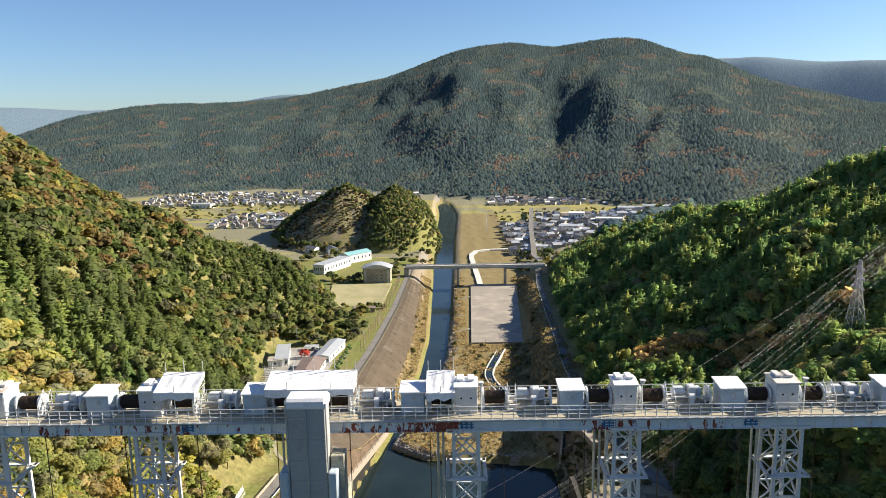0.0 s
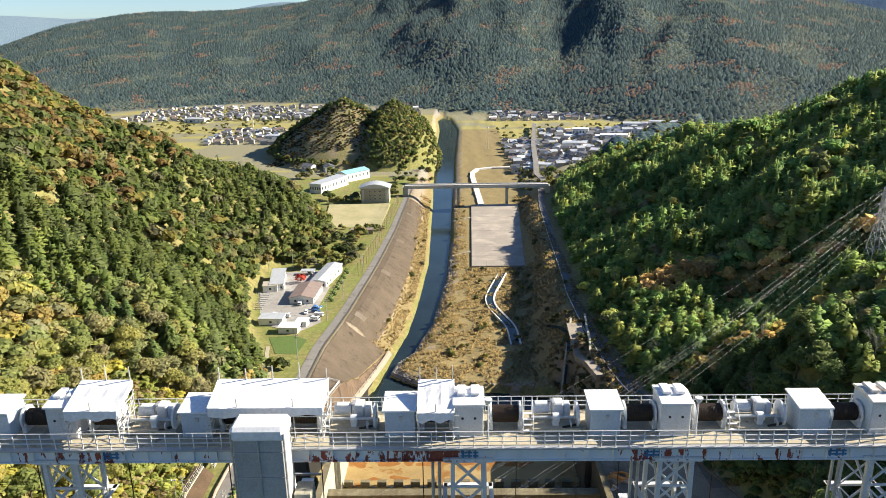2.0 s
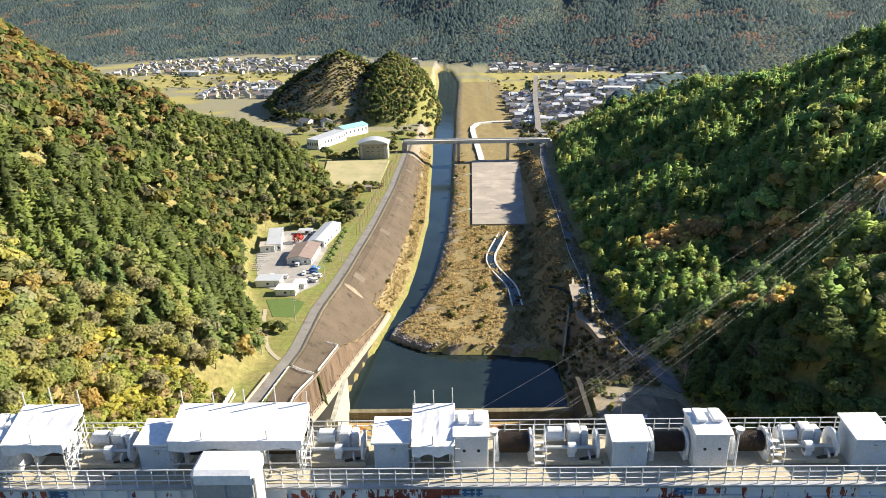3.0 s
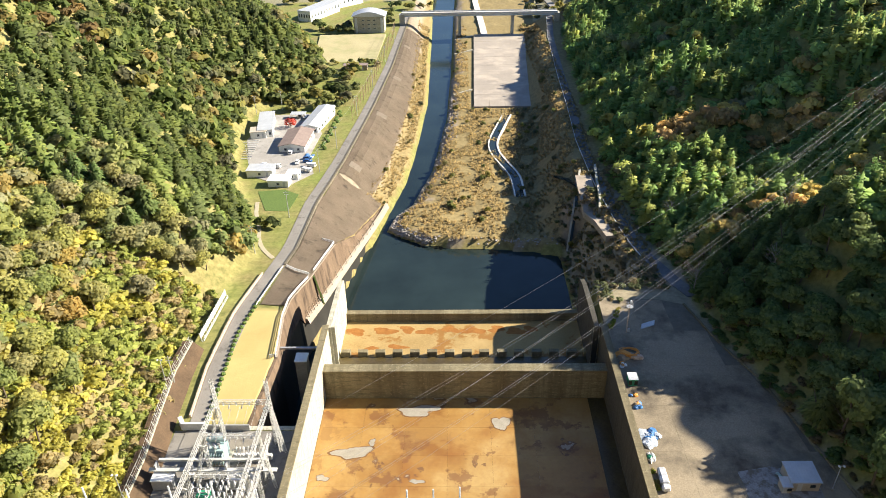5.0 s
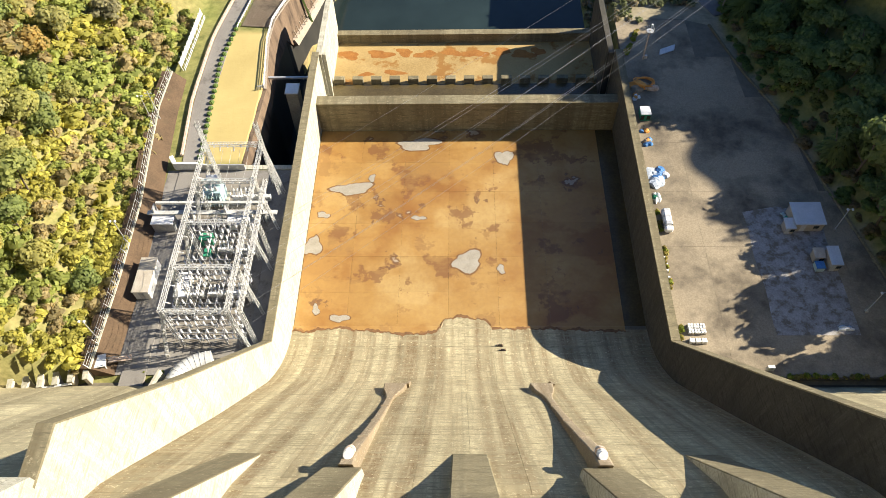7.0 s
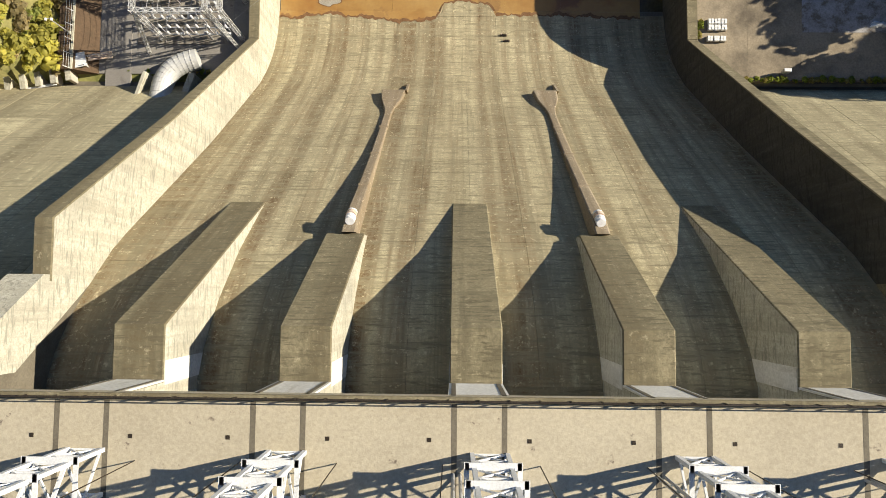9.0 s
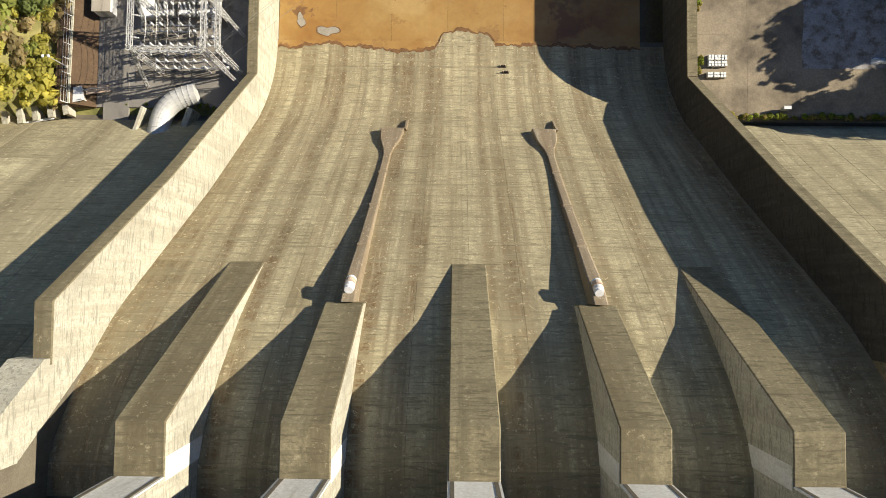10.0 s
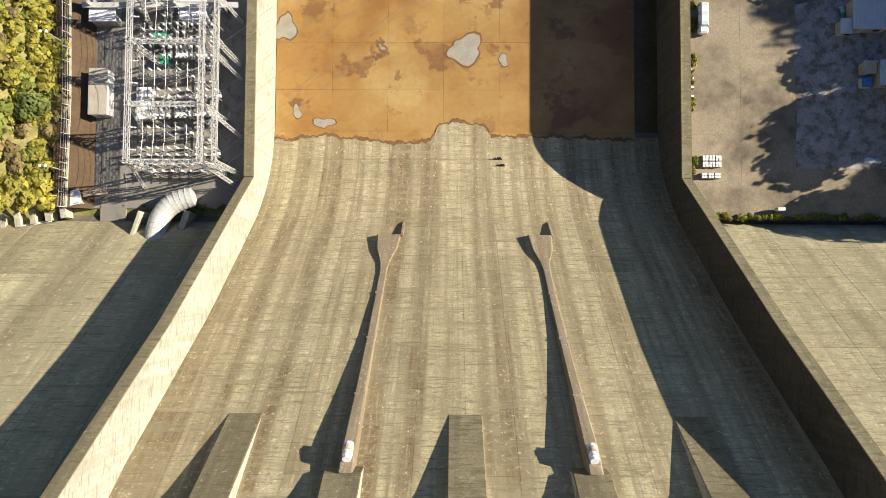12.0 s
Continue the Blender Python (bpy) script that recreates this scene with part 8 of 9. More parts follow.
def small_far_houses():
    """Plain gabled houses of the back rows."""
    v, f, mats = [], [], []
    for m, w, d, h, q in extra:
        a, b, e = w / 2, d / 2, 0.6
        pts = [(-a, -b, -1), (a, -b, -1), (a, b, -1), (-a, b, -1), (-a, -b, h), (a, -b, h), (a, b, h), (-a, b, h), (0, -b, h + 1.8), (0, b, h + 1.8), (-a - e, -b - e, h - 0.3), (a + e, -b - e, h - 0.3), (a + e, b + e, h - 0.3), (-a - e, b + e, h - 0.3), (0, -b - e, h + 2.0), (0, b + e, h + 2.0)]
        n = len(v)
        v += [tuple(m @ Vector(p)) for p in pts]
        f += [[n + i for i in face] for face in ((0, 1, 5, 8, 4), (1, 2, 6, 5), (2, 3, 7, 9, 6), (3, 0, 4, 7), (10, 14, 15, 13), (11, 12, 15, 14))]
        roof = 1 if q < 0.55 else 2 if q < 0.75 else 3 if q < 0.9 else 4
        mats += [0, 0, 0, 0, roof, roof]
    me = bpy.data.meshes.new("far_houses")
    me.from_pydata(v, [], f)
    for mat in (TOWN_WALL, TILE_ROOF, BROWN_ROOF, GREY_METAL_ROOF, SHEET_WHITE):
        me.materials.append(mat)
    me.polygons.foreach_set("material_index", mats)
    tagged(new("far_houses", me), "dense rows of small houses across the valley town", kind="stuff")


small_far_houses()
for x, y, w, d, h in ((150, 905, 30, 16, 7), (205, 935, 34, 14, 6), (240, 985, 26, 18, 6), (300, 1050, 40, 16, 6), (92, 770, 26, 12, 6), (175, 1010, 22, 14, 10), (262, 1045, 40, 22, 7), (-240, 975, 30, 14, 6), (-420, 1180, 36, 16, 7)):
    building("town_store", x, y, ground_z(x, y), d, w, h, 0.0, 78, WHITE_WALL, SHEET_WHITE if int(x) % 2 else GREY_METAL_ROOF, "large pale flat-roofed building in the town", "store", 5, "large buildings of the town")
for x, y, h in ((98, 872, 34), (42, 905, 26), (-300, 1080, 30)):
    m = thing("radio_mast", (x, y, ground_z(x, y)), "thin white radio mast above the town", "mast", "masts of the town")
    part("shaft", rod((0, 0, 0), (0, 0, h), 0.5, sides=6, r2=0.25), WHITE_PAINT, m)
    part("head", rod((0, 0, h), (0, 0, h + 1.2), 1.0, sides=10), WHITE_PAINT, m)
structure("town_road", ribbon([(82, 640, 1.0), (80, 700, -2.5), (86, 760, -4.0), (98, 900, -4.9), (120, 1100, -5.0)], 5.5, 1.4), ROAD_GREY, "grey main street of the town")

# ---- woods ----
def spray_quads(base, out, up, length, width, droop):
    """Arrays of kite-shaped sprays: n bases, outward directions, spans."""
    side = np.cross(out, up)
    side /= np.linalg.norm(side, axis=1, keepdims=True) + 1e-9
    mid = base + out * (length * 0.55)[:, None] + up * (droop * 0.15 * length)[:, None]
    tip = base + out * length[:, None] - np.array([0, 0, 1.0]) * (droop * length)[:, None]
    a = mid + side * (width * 0.5)[:, None]
    b = mid - side * (width * 0.5)[:, None]
    n = len(base)
    v = np.stack((base, a, tip, b), axis=1).reshape(-1, 3)
    i = np.arange(n)[:, None] * 4
    f = np.concatenate((i + np.array([[0, 1, 2]]), i + np.array([[0, 2, 3]])))
    return v, f


def cone_core(h0, h1, r, k=7):
    a = np.arange(k) * 2 * np.pi / k
    v = np.vstack((np.column_stack((r * np.cos(a), r * np.sin(a), np.full(k, h0))), [[0, 0, h1]]))
    f = np.array([[i, (i + 1) % k, k] for i in range(k)])
    return v, f


def joined(*parts_in):
    vs, fs, n = [], [], 0
    for v, f in parts_in:
        vs.append(v)
        fs.append(f + n)
        n += len(v)
    return np.vstack(vs), np.vstack(fs)


def facing(v, f, nor):
    """Turn every leaf outwards and give the crown its rounded normals."""
    nor = nor / (np.linalg.norm(nor, axis=1, keepdims=True) + 1e-9)
    g = np.cross(v[f[:, 1]] - v[f[:, 0]], v[f[:, 2]] - v[f[:, 0]])
    flip = (g * nor[f[:, 0]]).sum(axis=1) < 0
    f = f.copy()
    f[flip] = f[flip][:, ::-1]
    return v, f, nor


def conifer_crown(rng, tall, wide, n):
    """Cedar or cypress: rising sprays in a tapering spire."""
    u = np.sqrt(rng.uniform(0, 1, n)) 
    z = tall * (0.16 + 0.84 * (1 - u))
    r_here = wide * (0.12 + 0.88 * u ** 0.8) * rng.uniform(0.7, 1.12, n)
    a = rng.uniform(0, 2 * np.pi, n)
    out = np.column_stack((np.cos(a), np.sin(a), rng.uniform(-0.1, 0.45, n)))
    out /= np.linalg.norm(out, axis=1, keepdims=True)
    base = np.column_stack((np.cos(a) * r_here * 0.35, np.sin(a) * r_here * 0.35, z))
    up = np.tile([0, 0, 1.0], (n, 1)) + rng.normal(0, 0.35, (n, 3))
    size = math.sqrt(160.0 / n)
    v, f = spray_quads(base, out, up, r_here * 0.8, wide * 0.34 * size * rng.uniform(0.7, 1.3, n), rng.uniform(0.1, 0.45, n))
    v, f = joined((v, f), cone_core(tall * 0.1, tall * 0.96, wide * 0.5))
    nor = v * np.array([1, 1, 0])
    nor /= np.linalg.norm(nor, axis=1, keepdims=True) + 1e-6
    nor[:, 2] = 0.55 + 0.5 * (v[:, 2] / tall) ** 3
    return facing(v, f, nor + rng.normal(0, 0.22, nor.shape))


def broad_crown(rng, tall, wide, n, bare=0.0):
    """A lumpy broadleaf crown of leaf clumps on several lobes."""
    k = 7
    a = rng.uniform(0, 2 * np.pi, k)
    rr = wide * rng.uniform(0.25, 0.6, k)
    cen = np.column_stack((rr * np.cos(a), rr * np.sin(a), tall * rng.uniform(0.48, 0.78, k)))
    cen[0] = (0, 0, tall * 0.78)
    rad = wide * rng.uniform(0.36, 0.55, k)
    pick = rng.randint(0, k, n)
    d = rng.normal(0, 1, (n, 3))
    d[:, 2] = np.abs(d[:, 2]) * 0.9 - 0.15
    d /= np.linalg.norm(d, axis=1, keepdims=True)
    pos = cen[pick] + d * (rad[pick] * rng.uniform(0.72, 1.06, n))[:, None] * np.array([1, 1, 0.8])
    size = wide * 0.30 * math.sqrt(150.0 / n)
    tang = np.cross(d, rng.normal(0, 1, (n, 3)))
    tang /= np.linalg.norm(tang, axis=1, keepdims=True)
    tilt = d + rng.normal(0, 0.45, (n, 3))
    ln = size * rng.uniform(0.9, 1.6, n)
    v, f = spray_quads(pos - tang * (ln * 0.5)[:, None], tang, tilt, ln, size * rng.uniform(0.8, 1.3, n), rng.uniform(-0.1, 0.15, n))
    cores = []
    oct_v = np.array([[1, 0, 0], [-1, 0, 0], [0, 1, 0], [0, -1, 0], [0, 0, 1], [0, 0, -1]], float)
    oct_f = np.array([[0, 2, 4], [2, 1, 4], [1, 3, 4], [3, 0, 4], [2, 0, 5], [1, 2, 5], [3, 1, 5], [0, 3, 5]])
    if bare < 0.5:
        for c, r in zip(cen, rad):
            cores.append((oct_v * r * 0.86 * np.array([1, 1, 0.8]) + c, oct_f))
    nc = np.repeat(d + np.array([0, 0, 0.25]), 4, axis=0)
    nor = np.vstack([nc] + [oct_v + np.array([0, 0, 0.2])] * len(cores))
    v, f = joined((v, f), *cores)
    return facing(v, f, nor + rng.normal(0, 0.28, nor.shape))


def trunk_mesh(rng, tall, r, limbs):
    """A tapered trunk with forking limbs."""
    bm = rod((0, 0, -0.6), (0.1, 0.05, tall * 0.55), r, sides=7, r2=r * 0.6)
    rod((0.1, 0.05, tall * 0.53), (0.2, 0, tall * 0.92), r * 0.6, bm, 6, r * 0.15)
    for i in range(limbs):
        a, z = rng.uniform(0, 6.28), tall * rng.uniform(0.3, 0.7)
        l = tall * rng.uniform(0.18, 0.32)
        rod((0.08, 0.02, z), (l * math.cos(a), l * math.sin(a), z + l * 0.7), r * 0.35, bm, 5, r * 0.1)
    return bm


def mesh_from(name, v, f, material, tint=None, nor=None):
    me = bpy.data.meshes.new(name)
    me.vertices.add(len(v))
    me.vertices.foreach_set("co", v.astype(np.float32).ravel())
    me.loops.add(f.size)
    me.loops.foreach_set("vertex_index", f.astype(np.int32).ravel())
    me.polygons.add(len(f))
    me.polygons.foreach_set("loop_start", np.arange(0, f.size, 3, dtype=np.int32))
    me.update()
    if tint is not None:
        a = me.attributes.new("tint", "FLOAT_COLOR", "POINT")
        a.data.foreach_set("color", np.column_stack((tint, np.ones(len(tint)))).astype(np.float32).ravel())
    me.materials.append(material)
    if nor is not None:
        me.shade_smooth()
        me.normals_split_custom_set_from_vertices(nor.astype(np.float32).tolist())
    return me


wood_rng = np.random.RandomState(12)
CONIFER = {"fine": [conifer_crown(wood_rng, 1.0, 0.30, 430) for _ in range(4)], "near": [conifer_crown(wood_rng, 1.0, 0.27, 240) for _ in range(4)], "mid": [conifer_crown(wood_rng, 1.0, 0.28, 84) for _ in range(4)], "far": [conifer_crown(wood_rng, 1.0, 0.30, 34) for _ in range(4)]}
BROAD = {"fine": [broad_crown(wood_rng, 1.0, 0.52, 720) for _ in range(4)], "near": [broad_crown(wood_rng, 1.0, 0.52, 420) for _ in range(4)], "mid": [broad_crown(wood_rng, 1.0, 0.52, 180) for _ in range(4)], "far": [broad_crown(wood_rng, 1.0, 0.55, 40) for _ in range(4)]}
GREENS = np.array([[0.125, 0.165, 0.05], [0.15, 0.19, 0.056], [0.18, 0.212, 0.064], [0.135, 0.165, 0.064]])
AUTUMN = np.array([[0.24, 0.255, 0.085], [0.30, 0.285, 0.09], [0.21, 0.23, 0.09], [0.27, 0.245, 0.11], [0.19, 0.215, 0.08], [0.23, 0.225, 0.13], [0.18, 0.205, 0.085], [0.33, 0.295, 0.085], [0.26, 0.26, 0.115], [0.31, 0.245, 0.09]])
RUSSET = np.array([[0.31, 0.215, 0.085], [0.29, 0.225, 0.09], [0.33, 0.26, 0.085], [0.25, 0.175, 0.08]])
DARKWOOD = np.array([[0.15, 0.235, 0.078], [0.19, 0.275, 0.09], [0.24, 0.305, 0.096], [0.30, 0.325, 0.10]])


def open_ground(x, y):
    """Where no wood grows: flats, banks, the road cuttings and the masonry."""
    lf, rf = line_at(LEFT_FOOT, y), line_at(RIGHT_FOOT, y)
    return (x > lf - 2.5) & (x < rf + 2.0)


def scatter(step, x0, x1, y0, y1, rng):
    gx, gy = np.meshgrid(np.arange(x0, x1, step), np.arange(y0, y1, step))
    x = gx.ravel() + rng.uniform(-0.48, 0.48, gx.size) * step
    y = gy.ravel() + rng.uniform(-0.48, 0.48, gx.size) * step
    return x, y


class Wood:
    def __init__(self):
        self.v, self.f, self.t, self.m, self.n = [], [], [], [], 0

    def add(self, proto, x, y, z, tall, wide, turn, tint):
        v, f, nor = proto
        c, s = math.cos(turn), math.sin(turn)
        self.m.append(np.column_stack((nor[:, 0] * c - nor[:, 1] * s, nor[:, 0] * s + nor[:, 1] * c, nor[:, 2])))
        w = np.column_stack(((v[:, 0] * c - v[:, 1] * s) * wide + x, (v[:, 0] * s + v[:, 1] * c) * wide + y, v[:, 2] * tall + z))
        self.v.append(w)
        self.f.append(f + self.n)
        self.t.append(np.tile(tint, (len(v), 1)))
        self.n += len(v)

    def build(self, name, label):
        me = mesh_from(name, np.vstack(self.v), np.vstack(self.f), LEAF, np.vstack(self.t), np.vstack(self.m))
        return tagged(new(name, me), label, kind="stuff")


def kind_at(x, y):
    """Share of conifers, from broad patches on each side."""
    p = rough_noise(x, y, 120, 41, 3)
    q = rough_noise(x, y, 60, 43, 2)
    bright = np.exp(-(((x + 140) / 48) ** 2 + ((y - 278) / 48) ** 2))
    dark = np.exp(-(((x + 132) / 46) ** 2 + ((y - 440) / 40) ** 2))
    strip = np.exp(-(((x + 100) / 26) ** 2 + ((y - 262) / 30) ** 2))
    left = 0.55 * p + 0.4 * q - 0.25 + 1.3 * bright + 1.4 * dark + 0.7 * strip - 0.5 * smooth(-165, -200, x) * (y > 300) - 0.5 * (y < 215)
    right = 0.75 + 0.6 * p + 0.3 * q - 0.9 * ((x < 105) & (y < 240)) * smooth(240, 200, y)
    return np.where(x < 0, left, right)


def turning(x, y):
    """Where the hillside woods turn yellow and russet: along two spurs."""
    return max(math.exp(-(((x - cx) / 16) ** 2 + ((y - cy) / 9) ** 2)) for cx, cy in ((104, 322), (128, 308), (156, 296), (90, 236), (108, 233), (130, 238)))


def plant():
    rng = np.random.RandomState(77)
    left, right, knoll = Wood(), Wood(), Wood()
    named = []
    stands = [(4.7, -300, -60, 96, 330), (5.2, -420, -60, 330, 640), (4.9, 60, 330, 92, 330), (5.4, 60, 420, 330, 700), (4.6, -240, -10, 720, 1010)]
    for si, (step, x0, x1, y0, y1) in enumerate(stands):
        x, y = scatter(step, x0, x1, y0, y1, rng)
        keep = np.abs(x) < 0.68 * (y + 15) + 30
        on_knoll = si == 4
        if on_knoll:
            hk = np.maximum(hill(x, y, -130, 868, 92, 130, 60, 10, 0.8), hill(x, y, -70, 856, 58, 125, 58, 0, 0.62))
            cut = (x < -98 + 9 * rough_noise(x, y, 40, 51, 2)) & (x > -196) & (hk > 6) & (y < 858 + 6 * rough_noise(x, y, 30, 52, 2)) & (hk < 54) & (rng.uniform(0, 1, len(x)) > 0.02)
            keep &= (hk > 0.8) & ~cut & (y < 960) & (x < -17)
        else:
            keep &= ~open_ground(x, y)
            scrub = (x < 0) & (x > line_at(LEFT_FOOT, y) - 26) & (y < 212)
            keep &= ~scrub | (rng.uniform(0, 1, len(x)) < np.where(x > line_at(LEFT_FOOT, y) - 12, 0.12, 0.3))
        x, y = x[keep], y[keep]
        z = land(x, y)
        con = kind_at(x, y)
        for i in range(len(x)):
            d = math.hypot(x[i] - 1, y[i] - 40)
            lod = "near" if d < 170 else "mid" if d < 300 else "far"
            conifer = con[i] + rng.normal(0, 0.28) > 0.25 + (1.2 * turning(x[i], y[i]) if x[i] > 0 else 0.0)
            side = rng.uniform(0.8, 1.25)
            wood = knoll if on_knoll else left if x[i] < 0 else right
            if conifer:
                tall, wide = 9.6 * side * rng.uniform(0.88, 1.12), 12.0 * side
                base = (GREENS if x[i] < 0 else DARKWOOD)[rng.randint(4)]
                proto = CONIFER[lod][rng.randint(4)]
            else:
                tall, wide = 7.4 * side * rng.uniform(0.85, 1.15), (8.4 if y[i] < 232 else 7.4) * side
                if x[i] > 0 and rng.uniform() < 0.8 - 0.9 * turning(x[i], y[i]):
                    base = DARKWOOD[rng.randint(4)] * 1.2
                elif x[i] < 0 and y[i] > 240 and rng.uniform() < 0.55:
                    base = GREENS[rng.randint(4)] * 1.15
                else:
                    base = AUTUMN[rng.randint(10)]
                # autumn russet on the spurs, brightened for the sun they catch
                if x[i] > 0 and turning(x[i], y[i]) > 0.3:
                    base = RUSSET[rng.randint(4)] * 1.4
                if x[i] < -150 and y[i] > 330 and z[i] > 55 and rng.uniform() < 0.4:
                    base = RUSSET[rng.randint(4)]
                proto = BROAD[lod][rng.randint(4)]
            # scaled by slope: the colour makes up for light the woods lack
            tint = base * rng.uniform(0.8, 1.2) * (0.98 if x[i] < 0 and y[i] > 250 else 1.45 if x[i] > 0 and y[i] > 240 else 1.4 if x[i] > 0 else 1.5)
            if not on_knoll and 100 < y[i] < 232 and (-112 < x[i] < -60 or 66 < x[i] < 104) and len(named) < 440:
                named.append((conifer, x[i], y[i], z[i], tall, wide, rng.uniform(0, 6.28), x[i] > 0))
                continue
            wood.add(proto, x[i], y[i], z[i] - (0.4 if on_knoll else 2.0), tall * (0.7 if on_knoll else 1.0), wide * (0.66 if on_knoll else 1.14), rng.uniform(0, 6.28), tint)
    for x0, x1, y0, y1, n, big in ((-100, -56, 408, 482, 46, 6.5), (-100, -88, 398, 500, 18, 8.0), (-82, -50, 496, 504, 14, 4.0), (-108, -76, 580, 600, 14, 6.0), (-80, -50, 600, 640, 16, 6.0), (62, 100, 622, 760, 46, 6.5), (60, 330, 760, 1120, 260, 4.5), (-560, -170, 930, 1400, 420, 4.5), (-150, -100, 690, 735, 16, 6.0), (-200, -96, 764, 858, 900, 2.2), (-70, -66, 262, 280, 5, 4.0), (-58, -20, 640, 760, 26, 5.5)):
        for _ in range(n):
            x, y = rng.uniform(x0, x1), rng.uniform(y0, y1)
            s = big * rng.uniform(0.6, 1.3)
            wood = left if x < 0 else right
            tint = (AUTUMN[rng.randint(10)] if rng.uniform() < 0.7 else GREENS[rng.randint(4)]) * rng.uniform(0.7, 1.1)
            if big < 3:
                tint = tint * np.array([0.5, 0.38, 0.45])
            wood.add(BROAD["far"][rng.randint(4)], x, y, float(land(x, y)) - 0.4, s, s * 1.15, rng.uniform(0, 6.28), tint)
    x, y = scatter(1.75, -102, -66, 111, 216, rng)
    lf = line_at(LEFT_FOOT, y)
    ok = (x < lf + 0.9) & (x > lf - 30)
    x, y = x[ok], y[ok]
    z = land(x, y)
    low = Wood()
    yellow = rough_noise(x, y, 30, 88, 2)
    for i in range(len(x)):
        s = rng.uniform(0.6, 1.2) * (1.0 if rng.uniform() < 0.88 else 1.6)
        tint = np.array([0.50, 0.46, 0.11]) if yellow[i] + rng.normal(0, 0.35) > (-0.25 if y[i] < 165 else 0.2) else np.array([0.36, 0.39, 0.11])
        if rng.uniform() < 0.2:
            tint = np.array([0.42, 0.34, 0.17])
        low.add(BROAD["mid" if rng.uniform() < 0.35 and x[i] > -88 else "far"][rng.randint(4)], x[i], y[i], z[i] - 0.4, 2.5 * s, 3.4 * s, rng.uniform(0, 6.28), tint * rng.uniform(0.75, 1.2))
    x, y = scatter(2.7, -140, -90, 108, 236, rng)
    lf = line_at(LEFT_FOOT, y)
    ok = (x < lf - 24) & (x > lf - 66)
    x, y = x[ok], y[ok]
    z = land(x, y)
    for i in range(len(x)):
        s = rng.uniform(0.7, 1.3)
        tint = AUTUMN[rng.randint(10)] * 1.5
        low.add(BROAD["far"][rng.randint(4)], x[i], y[i], z[i] - 0.4, 2.9 * s, 4.4 * s, rng.uniform(0, 6.28), tint * rng.uniform(0.85, 1.25))
    x, y = scatter(2.5, 60, 108, 100, 330, rng)
    rf = line_at(RIGHT_FOOT, y)
    ok = (x > rf - 0.4) & (x < rf + 13)
    x, y = x[ok], y[ok]
    z = land(x, y)
    shade = Wood()
    for i in range(len(x)):
        s = rng.uniform(0.6, 1.35)
        tint = DARKWOOD[rng.randint(4)] * 0.8 if rng.uniform() < 0.75 else np.array([0.25, 0.20, 0.11])
        shade.add(BROAD["mid" if y[i] < 230 else "far"][rng.randint(4)], x[i], y[i], z[i] - 0.6, 2.2 * s, 3.8 * s, rng.uniform(0, 6.28), tint * rng.uniform(0.8, 1.2))
    x, y = scatter(2.3, 43, 72, 212, 300, rng)
    ok = (x < line_at(RIGHT_FOOT, y) - 8) & (rough_noise(x, y, 20, 91, 2) > -0.5) & ((y > 218) | (x < 50))
    x, y = x[ok], y[ok]
    z = land(x, y)
    for i in range(len(x)):
        s = rng.uniform(0.5, 1.2)
        tint = np.array([0.26, 0.215, 0.13]) if rng.uniform() < 0.6 else np.array([0.16, 0.18, 0.09])
        shade.add(BROAD["far"][rng.randint(4)], x[i], y[i], z[i] - 0.4, 1.9 * s, 2.8 * s, rng.uniform(0, 6.28), tint * rng.uniform(0.8, 1.2))
    shade.build("bank_undergrowth", "dark undergrowth and dry brush along the shaded bank")
    low.build("scrub", "yellow-green scrub and undergrowth on the near slope")
    left.build("woods_left_bank", "mixed autumn woods of green conifers and yellowing broadleaf trees")
    right.build("woods_right_bank", "dense dark green conifer woods in hillside shade")
    knoll.build("woods_on_knoll", "mixed woods on the knoll beside the river")
    return named


named_trees = plant()


